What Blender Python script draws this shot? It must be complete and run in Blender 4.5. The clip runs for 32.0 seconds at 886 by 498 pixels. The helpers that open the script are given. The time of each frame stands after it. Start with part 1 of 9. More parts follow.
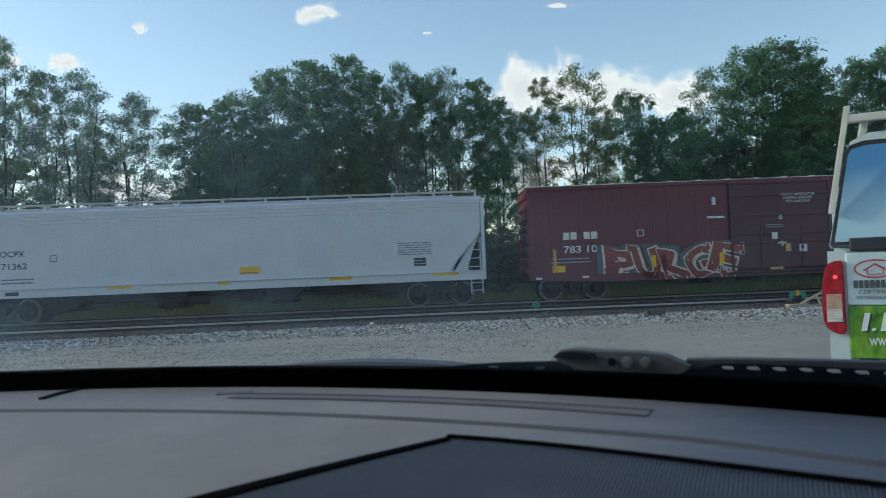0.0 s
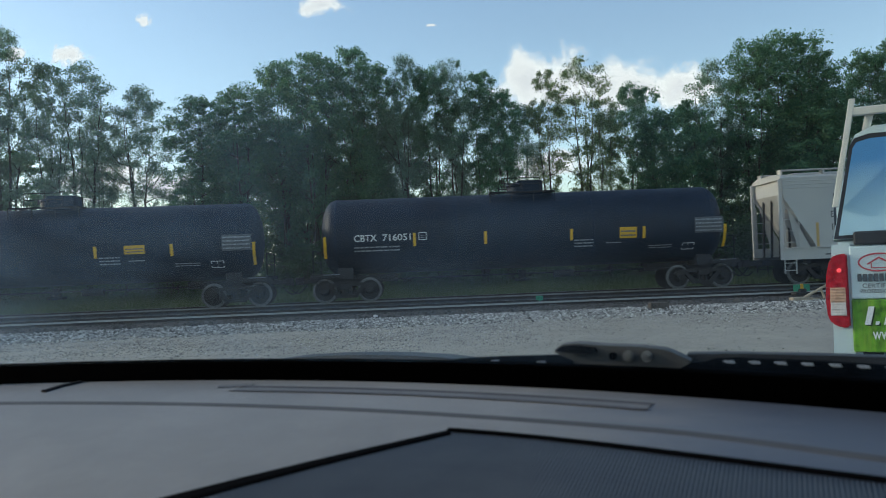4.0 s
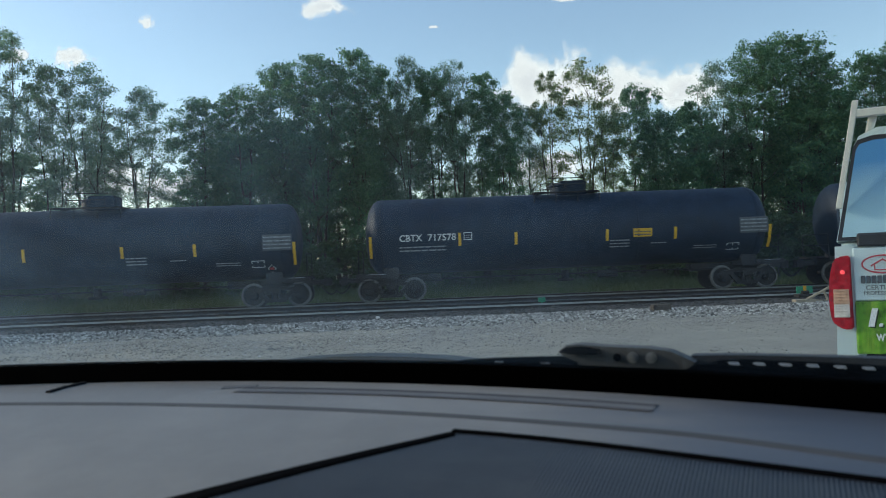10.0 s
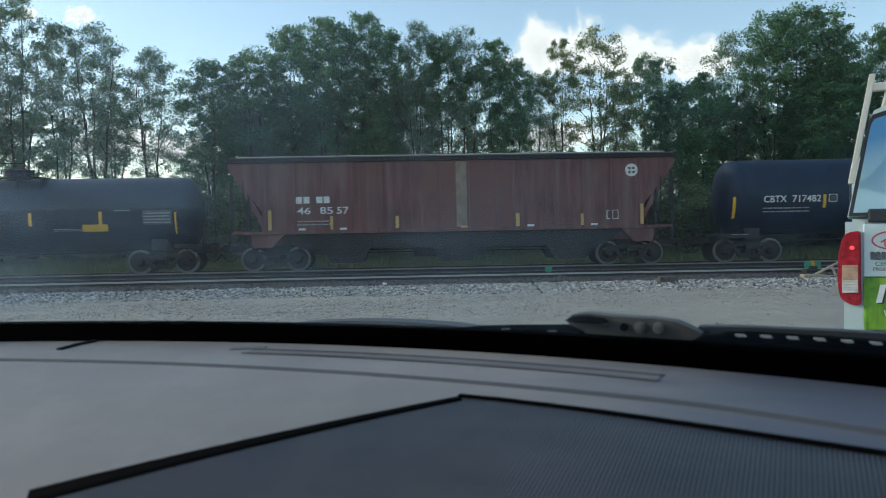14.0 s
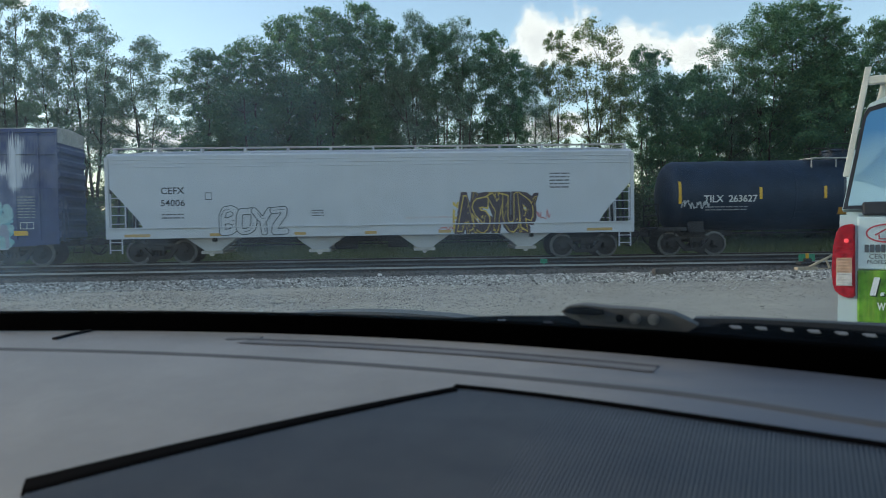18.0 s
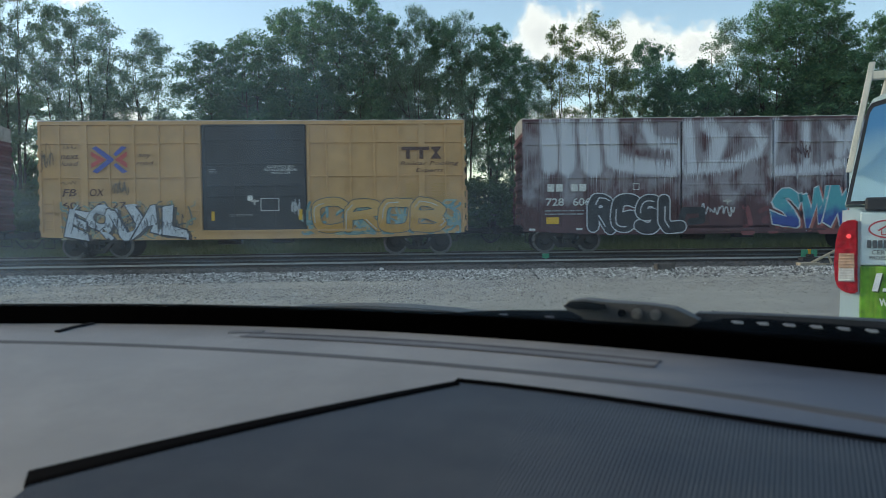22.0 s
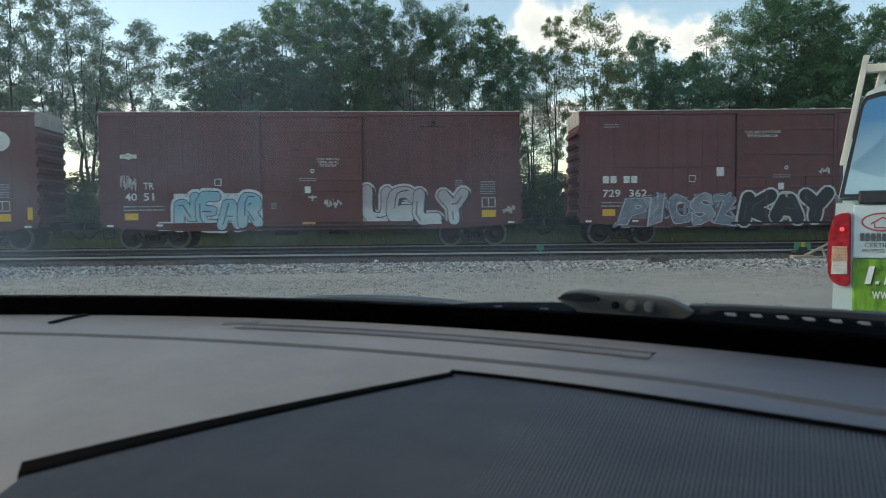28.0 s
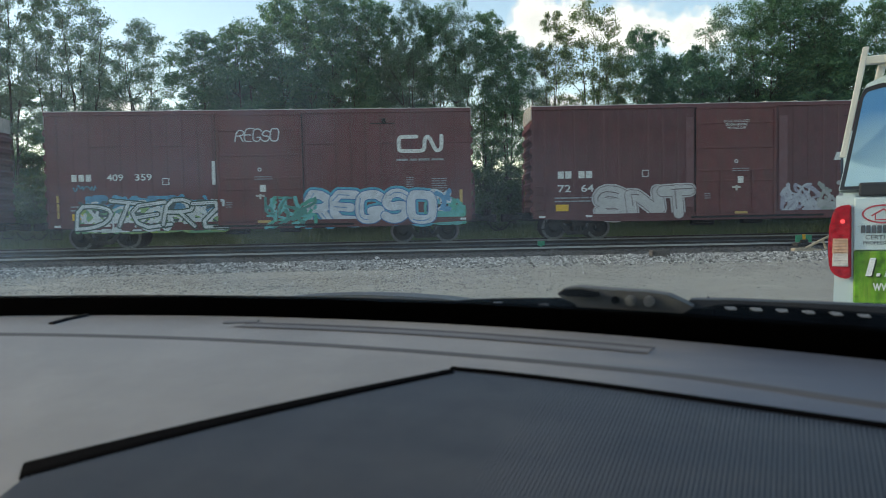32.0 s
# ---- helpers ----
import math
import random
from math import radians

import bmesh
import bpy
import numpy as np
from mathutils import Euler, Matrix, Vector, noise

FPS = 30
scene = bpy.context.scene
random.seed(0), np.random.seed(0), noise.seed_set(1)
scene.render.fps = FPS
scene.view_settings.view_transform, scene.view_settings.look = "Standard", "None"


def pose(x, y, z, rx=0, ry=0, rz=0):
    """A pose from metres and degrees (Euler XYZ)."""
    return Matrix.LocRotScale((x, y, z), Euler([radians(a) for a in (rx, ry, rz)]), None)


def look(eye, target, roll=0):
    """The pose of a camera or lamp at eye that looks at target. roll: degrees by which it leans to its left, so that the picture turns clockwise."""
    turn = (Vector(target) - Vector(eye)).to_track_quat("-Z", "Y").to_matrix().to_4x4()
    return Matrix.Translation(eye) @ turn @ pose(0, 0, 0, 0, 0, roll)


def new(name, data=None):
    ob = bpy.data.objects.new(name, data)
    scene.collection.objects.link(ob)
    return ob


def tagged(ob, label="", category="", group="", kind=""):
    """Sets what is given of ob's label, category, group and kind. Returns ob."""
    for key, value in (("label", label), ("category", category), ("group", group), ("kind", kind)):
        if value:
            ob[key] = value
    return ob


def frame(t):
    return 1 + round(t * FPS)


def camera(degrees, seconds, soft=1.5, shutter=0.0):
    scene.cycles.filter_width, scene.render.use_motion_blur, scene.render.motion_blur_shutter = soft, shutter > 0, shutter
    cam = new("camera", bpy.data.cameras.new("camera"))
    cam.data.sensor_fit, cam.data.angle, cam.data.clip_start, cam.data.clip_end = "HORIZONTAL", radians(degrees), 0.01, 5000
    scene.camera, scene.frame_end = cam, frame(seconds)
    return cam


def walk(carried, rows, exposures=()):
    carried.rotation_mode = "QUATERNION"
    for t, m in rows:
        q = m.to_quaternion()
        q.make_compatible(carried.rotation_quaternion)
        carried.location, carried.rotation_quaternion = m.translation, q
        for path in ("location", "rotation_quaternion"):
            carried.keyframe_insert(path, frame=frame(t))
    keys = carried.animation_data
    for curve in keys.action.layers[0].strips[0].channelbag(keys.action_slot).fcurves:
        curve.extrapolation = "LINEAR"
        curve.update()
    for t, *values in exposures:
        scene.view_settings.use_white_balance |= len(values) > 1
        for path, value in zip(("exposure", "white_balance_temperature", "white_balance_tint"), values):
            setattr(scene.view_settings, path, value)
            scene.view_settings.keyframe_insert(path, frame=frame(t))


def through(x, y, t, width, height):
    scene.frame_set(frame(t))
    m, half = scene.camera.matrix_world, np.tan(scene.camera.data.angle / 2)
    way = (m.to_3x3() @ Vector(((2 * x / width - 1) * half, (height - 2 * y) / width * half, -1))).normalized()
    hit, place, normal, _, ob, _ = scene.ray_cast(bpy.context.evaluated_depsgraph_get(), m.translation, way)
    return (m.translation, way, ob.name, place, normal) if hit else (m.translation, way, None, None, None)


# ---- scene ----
cam = camera(60.0, 32.0, soft=0.75, shutter=0.12)
PATH = [
    (0, pose(0.0000, 0.0000, 1.4000, 91.577, 2.330, 0.064)),
    (0.5, pose(0.0022, -0.0000, 1.4019, 91.504, 2.338, 0.149)),
    (1, pose(0.0021, -0.0000, 1.4020, 91.437, 2.345, 0.170)),
    (1.5, pose(0.0024, -0.0000, 1.4019, 91.383, 2.356, 0.224)),
    (2, pose(0.0030, 0.0000, 1.4023, 91.282, 2.279, 0.283)),
    (2.5, pose(0.0018, -0.0000, 1.4016, 91.237, 2.239, 0.237)),
    (3, pose(0.0012, -0.0001, 1.4010, 91.148, 2.233, 0.227)),
    (3.5, pose(0.0031, 0.0000, 1.4012, 91.090, 2.244, 0.283)),
    (5.5, pose(0.0024, -0.0000, 1.4013, 90.946, 2.276, 0.367)),
    (6, pose(0.0016, -0.0001, 1.4010, 90.945, 2.267, 0.330)),
    (6.5, pose(0.0029, -0.0000, 1.4011, 90.956, 2.264, 0.307)),
    (7, pose(0.0028, -0.0000, 1.4009, 91.061, 2.346, 0.286)),
    (7.5, pose(0.0012, -0.0001, 1.4016, 91.069, 2.376, 0.293)),
    (8, pose(0.0046, 0.0001, 1.4017, 91.067, 2.335, 0.279)),
    (8.5, pose(0.0026, -0.0000, 1.4015, 91.127, 2.258, 0.301)),
    (9, pose(0.0026, 0.0000, 1.4006, 91.185, 2.322, 0.236)),
    (9.5, pose(0.0012, 0.0000, 1.4005, 91.219, 2.399, 0.390)),
    (10, pose(0.0006, -0.0000, 1.4008, 91.167, 2.217, 0.503)),
    (10.5, pose(-0.0006, 0.0000, 1.3994, 90.784, 2.147, 0.823)),
    (11, pose(-0.0001, 0.0000, 1.4007, 90.643, 2.104, 0.988)),
    (11.5, pose(0.0003, 0.0000, 1.4001, 90.578, 1.967, 1.026)),
    (12, pose(-0.0003, 0.0000, 1.4002, 90.498, 1.647, 1.095)),
    (12.5, pose(-0.0007, 0.0000, 1.3998, 89.952, 1.358, 1.060)),
    (13, pose(-0.0009, 0.0000, 1.4002, 89.259, 1.258, 1.079)),
    (13.5, pose(-0.0011, 0.0000, 1.3997, 89.014, 1.178, 1.084)),
    (14, pose(-0.0017, 0.0000, 1.3990, 88.772, 1.057, 1.067)),
    (14.5, pose(-0.0020, 0.0000, 1.3998, 88.597, 0.960, 1.069)),
    (16.5, pose(-0.0026, 0.0000, 1.3992, 88.299, 0.948, 0.989)),
    (17, pose(-0.0016, 0.0000, 1.3989, 88.232, 0.898, 0.854)),
    (17.5, pose(-0.0028, 0.0000, 1.3995, 88.199, 0.877, 0.805)),
    (18, pose(-0.0031, 0.0000, 1.3984, 88.118, 0.826, 0.724)),
    (18.5, pose(-0.0028, 0.0000, 1.3989, 87.996, 0.715, 0.637)),
    (19, pose(-0.0035, 0.0000, 1.3990, 87.927, 0.662, 0.668)),
    (19.5, pose(-0.0034, 0.0001, 1.3982, 87.891, 0.627, 0.690)),
    (20, pose(-0.0033, 0.0000, 1.3989, 87.850, 0.599, 0.692)),
    (20.5, pose(-0.0038, 0.0000, 1.3989, 87.869, 0.664, 0.779)),
    (21, pose(-0.0040, 0.0000, 1.3985, 87.819, 0.653, 0.769)),
    (21.5, pose(-0.0028, 0.0000, 1.3986, 87.741, 0.660, 0.894)),
    (22, pose(-0.0034, 0.0000, 1.3983, 87.698, 0.641, 0.871)),
    (22.5, pose(-0.0035, 0.0000, 1.3984, 87.720, 0.735, 0.784)),
    (23, pose(-0.0025, 0.0000, 1.3989, 87.701, 0.794, 0.702)),
    (23.5, pose(-0.0030, 0.0001, 1.3987, 87.726, 0.895, 0.672)),
    (24, pose(-0.0022, 0.0000, 1.3984, 87.728, 0.818, 0.594)),
    (24.5, pose(-0.0004, 0.0000, 1.3986, 87.610, 0.609, 0.595)),
    (25, pose(-0.0004, 0.0001, 1.3977, 87.369, 0.804, 0.580)),
    (25.5, pose(-0.0000, 0.0000, 1.3975, 87.278, 0.885, 0.522)),
    (27.5, pose(-0.0010, 0.0000, 1.3982, 87.202, 0.737, 0.293)),
    (28, pose(-0.0032, 0.0000, 1.3978, 87.110, 0.509, 0.476)),
    (28.5, pose(-0.0036, 0.0001, 1.3977, 86.995, 0.312, 0.740)),
    (29, pose(-0.0050, -0.0000, 1.3979, 86.732, 0.308, 0.751)),
    (29.5, pose(-0.0013, 0.0000, 1.3986, 86.787, 0.666, 0.834)),
    (30, pose(-0.0016, -0.0001, 1.3987, 86.773, 1.200, 0.819)),
    (30.5, pose(-0.0021, -0.0001, 1.3987, 86.787, 1.247, 0.799)),
    (31, pose(-0.0009, -0.0000, 1.3988, 86.835, 1.213, 0.757)),
    (31.5, pose(-0.0013, 0.0001, 1.3984, 86.829, 1.020, 0.630)),
    (32, pose(-0.0010, -0.0000, 1.3985, 86.828, 1.098, 0.516)),
]
EXPOSURES = [(0, 0.86, 7000, 10), (12.5, 0.9, 7000, 10), (14, 1.06, 7200, 10), (16, 1.05, 7200, 10), (19, 1.04, 7250, 10), (22, 1.03, 7350, 10), (24, 1.08, 7500, 10), (25, 1.34, 7550, 10), (26.5, 1.15, 7650, 11), (28, 1.1, 7800, 11), (29, 1.18, 7850, 11), (29.5, 1.08, 7850, 11), (30, 1.03, 7850, 11), (30.5, 1.02, 7850, 11), (31, 1.14, 7850, 11), (32, 1.2, 7850, 11)]
walk(cam, PATH, EXPOSURES)
# a small lens focused on the train: what lies within arm's reach is soft
cam.data.dof.use_dof, cam.data.dof.focus_distance, cam.data.dof.aperture_fstop = True, 30.0, 10.0


# ---- light ----
SUN_FROM = Vector((-0.97, 0.20, 0.0)).normalized()
SUN_HIGH = radians(20.0)
world = bpy.data.worlds.new("sky")
scene.world = world
world.use_nodes = True
wn = world.node_tree
sky = wn.nodes.new("ShaderNodeTexSky")
sky.sky_type = "NISHITA"
sky.sun_disc = False
sky.sun_elevation = SUN_HIGH
sky.sun_rotation = math.atan2(SUN_FROM.x, SUN_FROM.y)
sky.air_density, sky.dust_density, sky.ozone_density = 1.0, 0.5, 1.4
wn.nodes["Background"].inputs["Strength"].default_value = 0.13
wn.links.new(sky.outputs[0], wn.nodes["Background"].inputs["Color"])
sun_data = bpy.data.lights.new("sun", "SUN")
sun_data.energy, sun_data.angle, sun_data.color = 1.0, radians(4.0), (1.0, 0.91, 0.78)
sun = new("sun", sun_data)
toward = Vector((SUN_FROM.x * math.cos(SUN_HIGH), SUN_FROM.y * math.cos(SUN_HIGH), math.sin(SUN_HIGH)))
sun.matrix_world = look(toward * 60, (0, 0, 0))


# ---- material and mesh helpers ----
def surface(name, color, rough=0.6, metal=0.0, vary=0.14, grain=9.0, bump=0.0, bump_scale=80.0, dirt=None,
            dirt_scale=1.4, dirt_amount=0.35, streak=False, spread=0.0, coat=0.0):
    """A painted or natural surface: base colour, fine grain, large mottling and an optional layer of dirt."""
    m = bpy.data.materials.new(name)
    m.use_nodes = True
    nt = m.node_tree
    n, link = nt.nodes, nt.links.new
    b = n["Principled BSDF"]
    tc = n.new("ShaderNodeTexCoord")
    fine = n.new("ShaderNodeTexNoise")
    fine.inputs["Scale"].default_value, fine.inputs["Detail"].default_value = grain, 6
    link(tc.outputs["Object"], fine.inputs["Vector"])
    ramp = n.new("ShaderNodeValToRGB")
    ramp.color_ramp.elements[0].position, ramp.color_ramp.elements[1].position = 0.32, 0.68
    ramp.color_ramp.elements[0].color = (*[c * (1 - vary) for c in color], 1)
    ramp.color_ramp.elements[1].color = (*[min(1, c * (1 + vary)) for c in color], 1)
    link(fine.outputs["Fac"], ramp.inputs["Fac"])
    last = ramp.outputs["Color"]
    if dirt:
        scale = n.new("ShaderNodeMapping")
        scale.inputs["Scale"].default_value = (3.0, 3.0, 0.25) if streak else (1, 1, 1)
        link(tc.outputs["Object"], scale.inputs["Vector"])
        big = n.new("ShaderNodeTexNoise")
        big.inputs["Scale"].default_value, big.inputs["Detail"].default_value = dirt_scale, 8
        big.inputs["Roughness"].default_value = 0.68
        link(scale.outputs[0], big.inputs["Vector"])
        cut = n.new("ShaderNodeValToRGB")
        cut.color_ramp.elements[0].position, cut.color_ramp.elements[1].position = 0.44, 0.72
        cut.color_ramp.elements[1].color = (dirt_amount, dirt_amount, dirt_amount, 1)
        cut.color_ramp.elements[0].color = (0, 0, 0, 1)
        link(big.outputs["Fac"], cut.inputs["Fac"])
        mix = n.new("ShaderNodeMix")
        mix.data_type = "RGBA"
        mix.inputs["B"].default_value = (*dirt, 1)
        link(cut.outputs["Color"], mix.inputs["Factor"])
        link(last, mix.inputs["A"])
        last = mix.outputs["Result"]
    if spread:
        info = n.new("ShaderNodeObjectInfo")
        span = n.new("ShaderNodeMapRange")
        span.inputs["To Min"].default_value, span.inputs["To Max"].default_value = 1 - spread, 1 + spread
        link(info.outputs["Random"], span.inputs["Value"])
        hsv = n.new("ShaderNodeHueSaturation")
        link(span.outputs[0], hsv.inputs["Value"])
        link(last, hsv.inputs["Color"])
        last = hsv.outputs["Color"]
    link(last, b.inputs["Base Color"])
    b.inputs["Roughness"].default_value, b.inputs["Metallic"].default_value = rough, metal
    b.inputs["Coat Weight"].default_value = coat
    if bump:
        rel = n.new("ShaderNodeTexNoise")
        rel.inputs["Scale"].default_value, rel.inputs["Detail"].default_value = bump_scale, 5
        link(tc.outputs["Object"], rel.inputs["Vector"])
        bm_ = n.new("ShaderNodeBump")
        bm_.inputs["Strength"].default_value, bm_.inputs["Distance"].default_value = bump, 0.02
        link(rel.outputs["Fac"], bm_.inputs["Height"])
        link(bm_.outputs["Normal"], b.inputs["Normal"])
    return m


def glow(name, color, strength):
    m = surface(name, color, 0.3)
    b = m.node_tree.nodes["Principled BSDF"]
    b.inputs["Emission Color"].default_value, b.inputs["Emission Strength"].default_value = (*color, 1), strength
    return m


def box(bm, x0, x1, y0, y1, z0, z1, bevel=0.0):
    made = bmesh.ops.create_cube(bm, size=1.0, matrix=Matrix.LocRotScale(
        ((x0 + x1) / 2, (y0 + y1) / 2, (z0 + z1) / 2), None, (abs(x1 - x0), abs(y1 - y0), abs(z1 - z0))))
    if bevel:
        edges = list({e for v in made["verts"] for e in v.link_edges})
        bmesh.ops.bevel(bm, geom=edges, offset=bevel, segments=2, affect="EDGES", profile=0.5)
    return made["verts"]


def rod(bm, a, b, r, seg=8, r2=None):
    a, b = Vector(a), Vector(b)
    d = b - a
    m = Matrix.Translation((a + b) / 2) @ d.to_track_quat("Z", "Y").to_matrix().to_4x4()
    bmesh.ops.create_cone(bm, cap_ends=True, segments=seg, radius1=r, radius2=r if r2 is None else r2,
                          depth=d.length, matrix=m)


def lathe(bm, profile, seg=32, axis="X", at=(0, 0, 0)):
    """Revolve (along, radius) pairs round an axis through `at`."""
    rings = []
    for along, rad in profile:
        ring = []
        for i in range(seg):
            c, s = math.cos(2 * math.pi * i / seg) * rad, math.sin(2 * math.pi * i / seg) * rad
            p = {"X": (along, c, s), "Y": (c, along, s), "Z": (c, s, along)}[axis]
            ring.append(bm.verts.new((p[0] + at[0], p[1] + at[1], p[2] + at[2])))
        rings.append(ring)
    for r0, r1 in zip(rings, rings[1:]):
        for i in range(seg):
            bm.faces.new((r0[i], r0[(i + 1) % seg], r1[(i + 1) % seg], r1[i]))
    bm.faces.new(rings[0][::-1])
    bm.faces.new(rings[-1])


def prism(bm, outline, d0, d1, axis="Y"):
    """A solid from a flat outline: (x, z) pairs pushed along y, (y, z) along x, or (x, y) along z."""
    def p(u, v, d):
        return {"Y": (u, d, v), "X": (d, u, v), "Z": (u, v, d)}[axis]
    a = [bm.verts.new(p(u, v, d0)) for u, v in outline]
    b = [bm.verts.new(p(u, v, d1)) for u, v in outline]
    bm.faces.new(a)
    bm.faces.new(b[::-1])
    for i in range(len(a)):
        bm.faces.new((a[i - 1], a[i], b[i], b[i - 1]))


def part(name, bm, material, parent=None, label="", smooth=False):
    """Link a bmesh as one mesh object, under a thing or a part where a parent is given."""
    bmesh.ops.recalc_face_normals(bm, faces=bm.faces)
    me = bpy.data.meshes.new(name)
    bm.to_mesh(me)
    bm.free()
    if smooth:
        me.polygons.foreach_set("use_smooth", [True] * len(me.polygons))
        me.set_sharp_from_angle(angle=radians(38))
    me.materials.append(material)
    ob = new(name, me)
    if parent:
        ob.parent = parent
    return tagged(ob, label)


def thing(name, label, category, group="", kind=""):
    return tagged(new(name), label, category, group, kind)


def soup(name, verts, faces, material, parent=None):
    me = bpy.data.meshes.new(name)
    me.from_pydata(verts, [], faces)
    me.materials.append(material)
    ob = new(name, me)
    ob.parent = parent
    return ob


# ---- the line of the tracks ----
TRACK_Y, TRACK_TURN, TRACK_BEND, TRACK_GAP = 31.528, radians(2.7705), -0.0033665, 5.5


def rail_line(s, off=0.0):
    """Place and heading at s metres along the train's track; off: metres towards the road."""
    s1 = max(-60.0, min(60.0, s))
    a = TRACK_TURN + TRACK_BEND * s1
    x = (math.sin(a) - math.sin(TRACK_TURN)) / TRACK_BEND
    y = TRACK_Y + (math.cos(TRACK_TURN) - math.cos(a)) / TRACK_BEND
    x, y = x + (s - s1) * math.cos(a), y + (s - s1) * math.sin(a)
    return x + off * math.sin(a), y - off * math.cos(a), a


def ease(a, b, v):
    v = max(0.0, min(1.0, (v - a) / (b - a)))
    return v * v * (3 - 2 * v)


def line_y(x):
    s = x
    for _ in range(3):
        s += x - rail_line(s)[0]
    return rail_line(s)[1]


def bed_z(d):
    """Ground height by the distance from the train's track towards the road."""
    if d > 9.0:
        return 0.12 - 0.27 * ease(21.0, 10.0, d)
    if d > -3.0:
        return -0.15
    return -0.15 + 0.55 * ease(-3.0, -14.0, d)


def ground_z(x, y):
    return bed_z(line_y(max(-200, min(200, x))) - y)


# ---- ground, road and tracks ----
def zone(name, colors, scale, rough, bump, speck):
    """Loose ground: two colours in drifts, specks of stone, coarse relief."""
    m = surface(name, colors[0], rough, vary=0.25, grain=speck, bump=bump, bump_scale=speck * 1.6, dirt=colors[1], dirt_scale=scale, dirt_amount=0.85)
    return m


dust = zone("dusty_gravel", ((0.315, 0.297, 0.252), (0.43, 0.397, 0.322)), 0.55, 0.95, 1.0, 26.0)
cinder = zone("dark_ballast", ((0.04, 0.038, 0.037), (0.065, 0.06, 0.055)), 0.8, 0.95, 1.0, 16.0)
crushed = zone("crushed_stone", ((0.17, 0.168, 0.162), (0.115, 0.113, 0.11)), 0.7, 0.9, 1.0, 18.0)
turf = zone("rough_grass_soil", ((0.065, 0.085, 0.03), (0.095, 0.095, 0.045)), 0.5, 0.95, 0.8, 8.0)
bm = bmesh.new()
xs = [-3000, -900, -400, -200, -120, -80] + [-60 + 2 * i for i in range(61)] + [80, 120, 200, 400, 900, 3000]
ds = [3000, 1200, 400, 150, 80, 50] + [40 - i for i in range(27)] + [13 - 0.25 * i for i in range(40)] + [3 - 0.5 * i for i in range(24)] + [-9 - i for i in range(12)] + [-24, -30, -45, -80, -200, -700, -3000]
grid = []
for d in ds:
    row = []
    for x in xs:
        y = line_y(max(-200, min(200, x))) - d
        wob = 0.02 * noise.noise((x * 0.7, y * 0.7, 0)) if abs(x) < 70 and abs(d) < 40 else 0
        row.append(bm.verts.new((x, y, bed_z(d) + wob)))
    grid.append(row)
for j in range(len(ds) - 1):
    for i in range(len(xs) - 1):
        f = bm.faces.new((grid[j][i], grid[j][i + 1], grid[j + 1][i + 1], grid[j + 1][i]))
        d = (ds[j] + ds[j + 1]) / 2 + 0.25 * noise.noise((xs[i] * 0.4, ds[j], 3))
        f.material_index = 0 if d > 10.9 else 2 if d > 8.85 else 1 if d > -2.6 else 3
ground = part("ground", bm, dust, smooth=True)
for m in (cinder, crushed, turf):
    ground.data.materials.append(m)
tagged(ground, "dusty gravel ground with dark ballast and grass", "ground", kind="structure")

asphalt = surface("worn_asphalt", (0.21, 0.207, 0.20), 0.9, vary=0.12, grain=14.0, bump=0.35, bump_scale=120, dirt=(0.24, 0.225, 0.2), dirt_scale=0.5, dirt_amount=0.7)
bm = bmesh.new()
prev = None
for i in range(40):
    f = -12 + i * 1.0
    cx, cy = f * 0.515, f * 0.857
    edge = []
    for lat in (-0.55, 1.0, 3.0, 5.0, 7.2):
        jag = 0.22 * noise.noise((f * 0.6, lat, 1)) if lat in (-0.55, 7.2) else 0
        widen = 0.09 * max(0, f - 8)
        x = cx + (lat + jag - (widen if lat < 0 else 0)) * 0.857
        y = cy - (lat + jag - (widen if lat < 0 else 0)) * 0.515
        edge.append(bm.verts.new((x, y, ground_z(x, y) + 0.03)))
    if prev:
        for k in range(4):
            bm.faces.new((prev[k], prev[k + 1], edge[k + 1], edge[k]))
    prev = edge
tagged(part("road", bm, asphalt, smooth=True), "worn grey asphalt road with a ragged edge", "road", kind="structure")


def stones(name, n, d0, d1, x0, x1, r0, r1, material, seed, label, heap=(1.6, 1.6)):
    """Loose angular stones strewn along the tracks, all in one mesh."""
    rnd = np.random.RandomState(seed)
    base = np.array([(1, 0, 0), (-1, 0, 0), (0, 1, 0), (0, -1, 0), (0, 0, 1), (0, 0, -1)], float)
    tris = np.array([(0, 2, 4), (2, 1, 4), (1, 3, 4), (3, 0, 4), (2, 0, 5), (1, 2, 5), (3, 1, 5), (0, 3, 5)])
    verts, faces = [], []
    for i in range(n):
        x, d = rnd.uniform(x0, x1), d0 + (d1 - d0) * rnd.beta(*heap)
        y = line_y(x) - d
        r = rnd.uniform(r0, r1) * (1.6 if rnd.rand() < 0.04 else 1)
        p = base * rnd.uniform(0.55, 1.15, (6, 3)) * r * (1, 1, 0.7)
        a = rnd.uniform(0, 6.28)
        c, s = math.cos(a), math.sin(a)
        p = np.stack([p[:, 0] * c - p[:, 1] * s, p[:, 0] * s + p[:, 1] * c, p[:, 2]], 1) + (x, y, bed_z(d) + r * 0.3)
        faces += [tuple(t) for t in (tris + len(verts))]
        verts += [tuple(q) for q in p]
    ob = soup(name, verts, faces, material)
    return tagged(ob, label, "stones", kind="stuff")


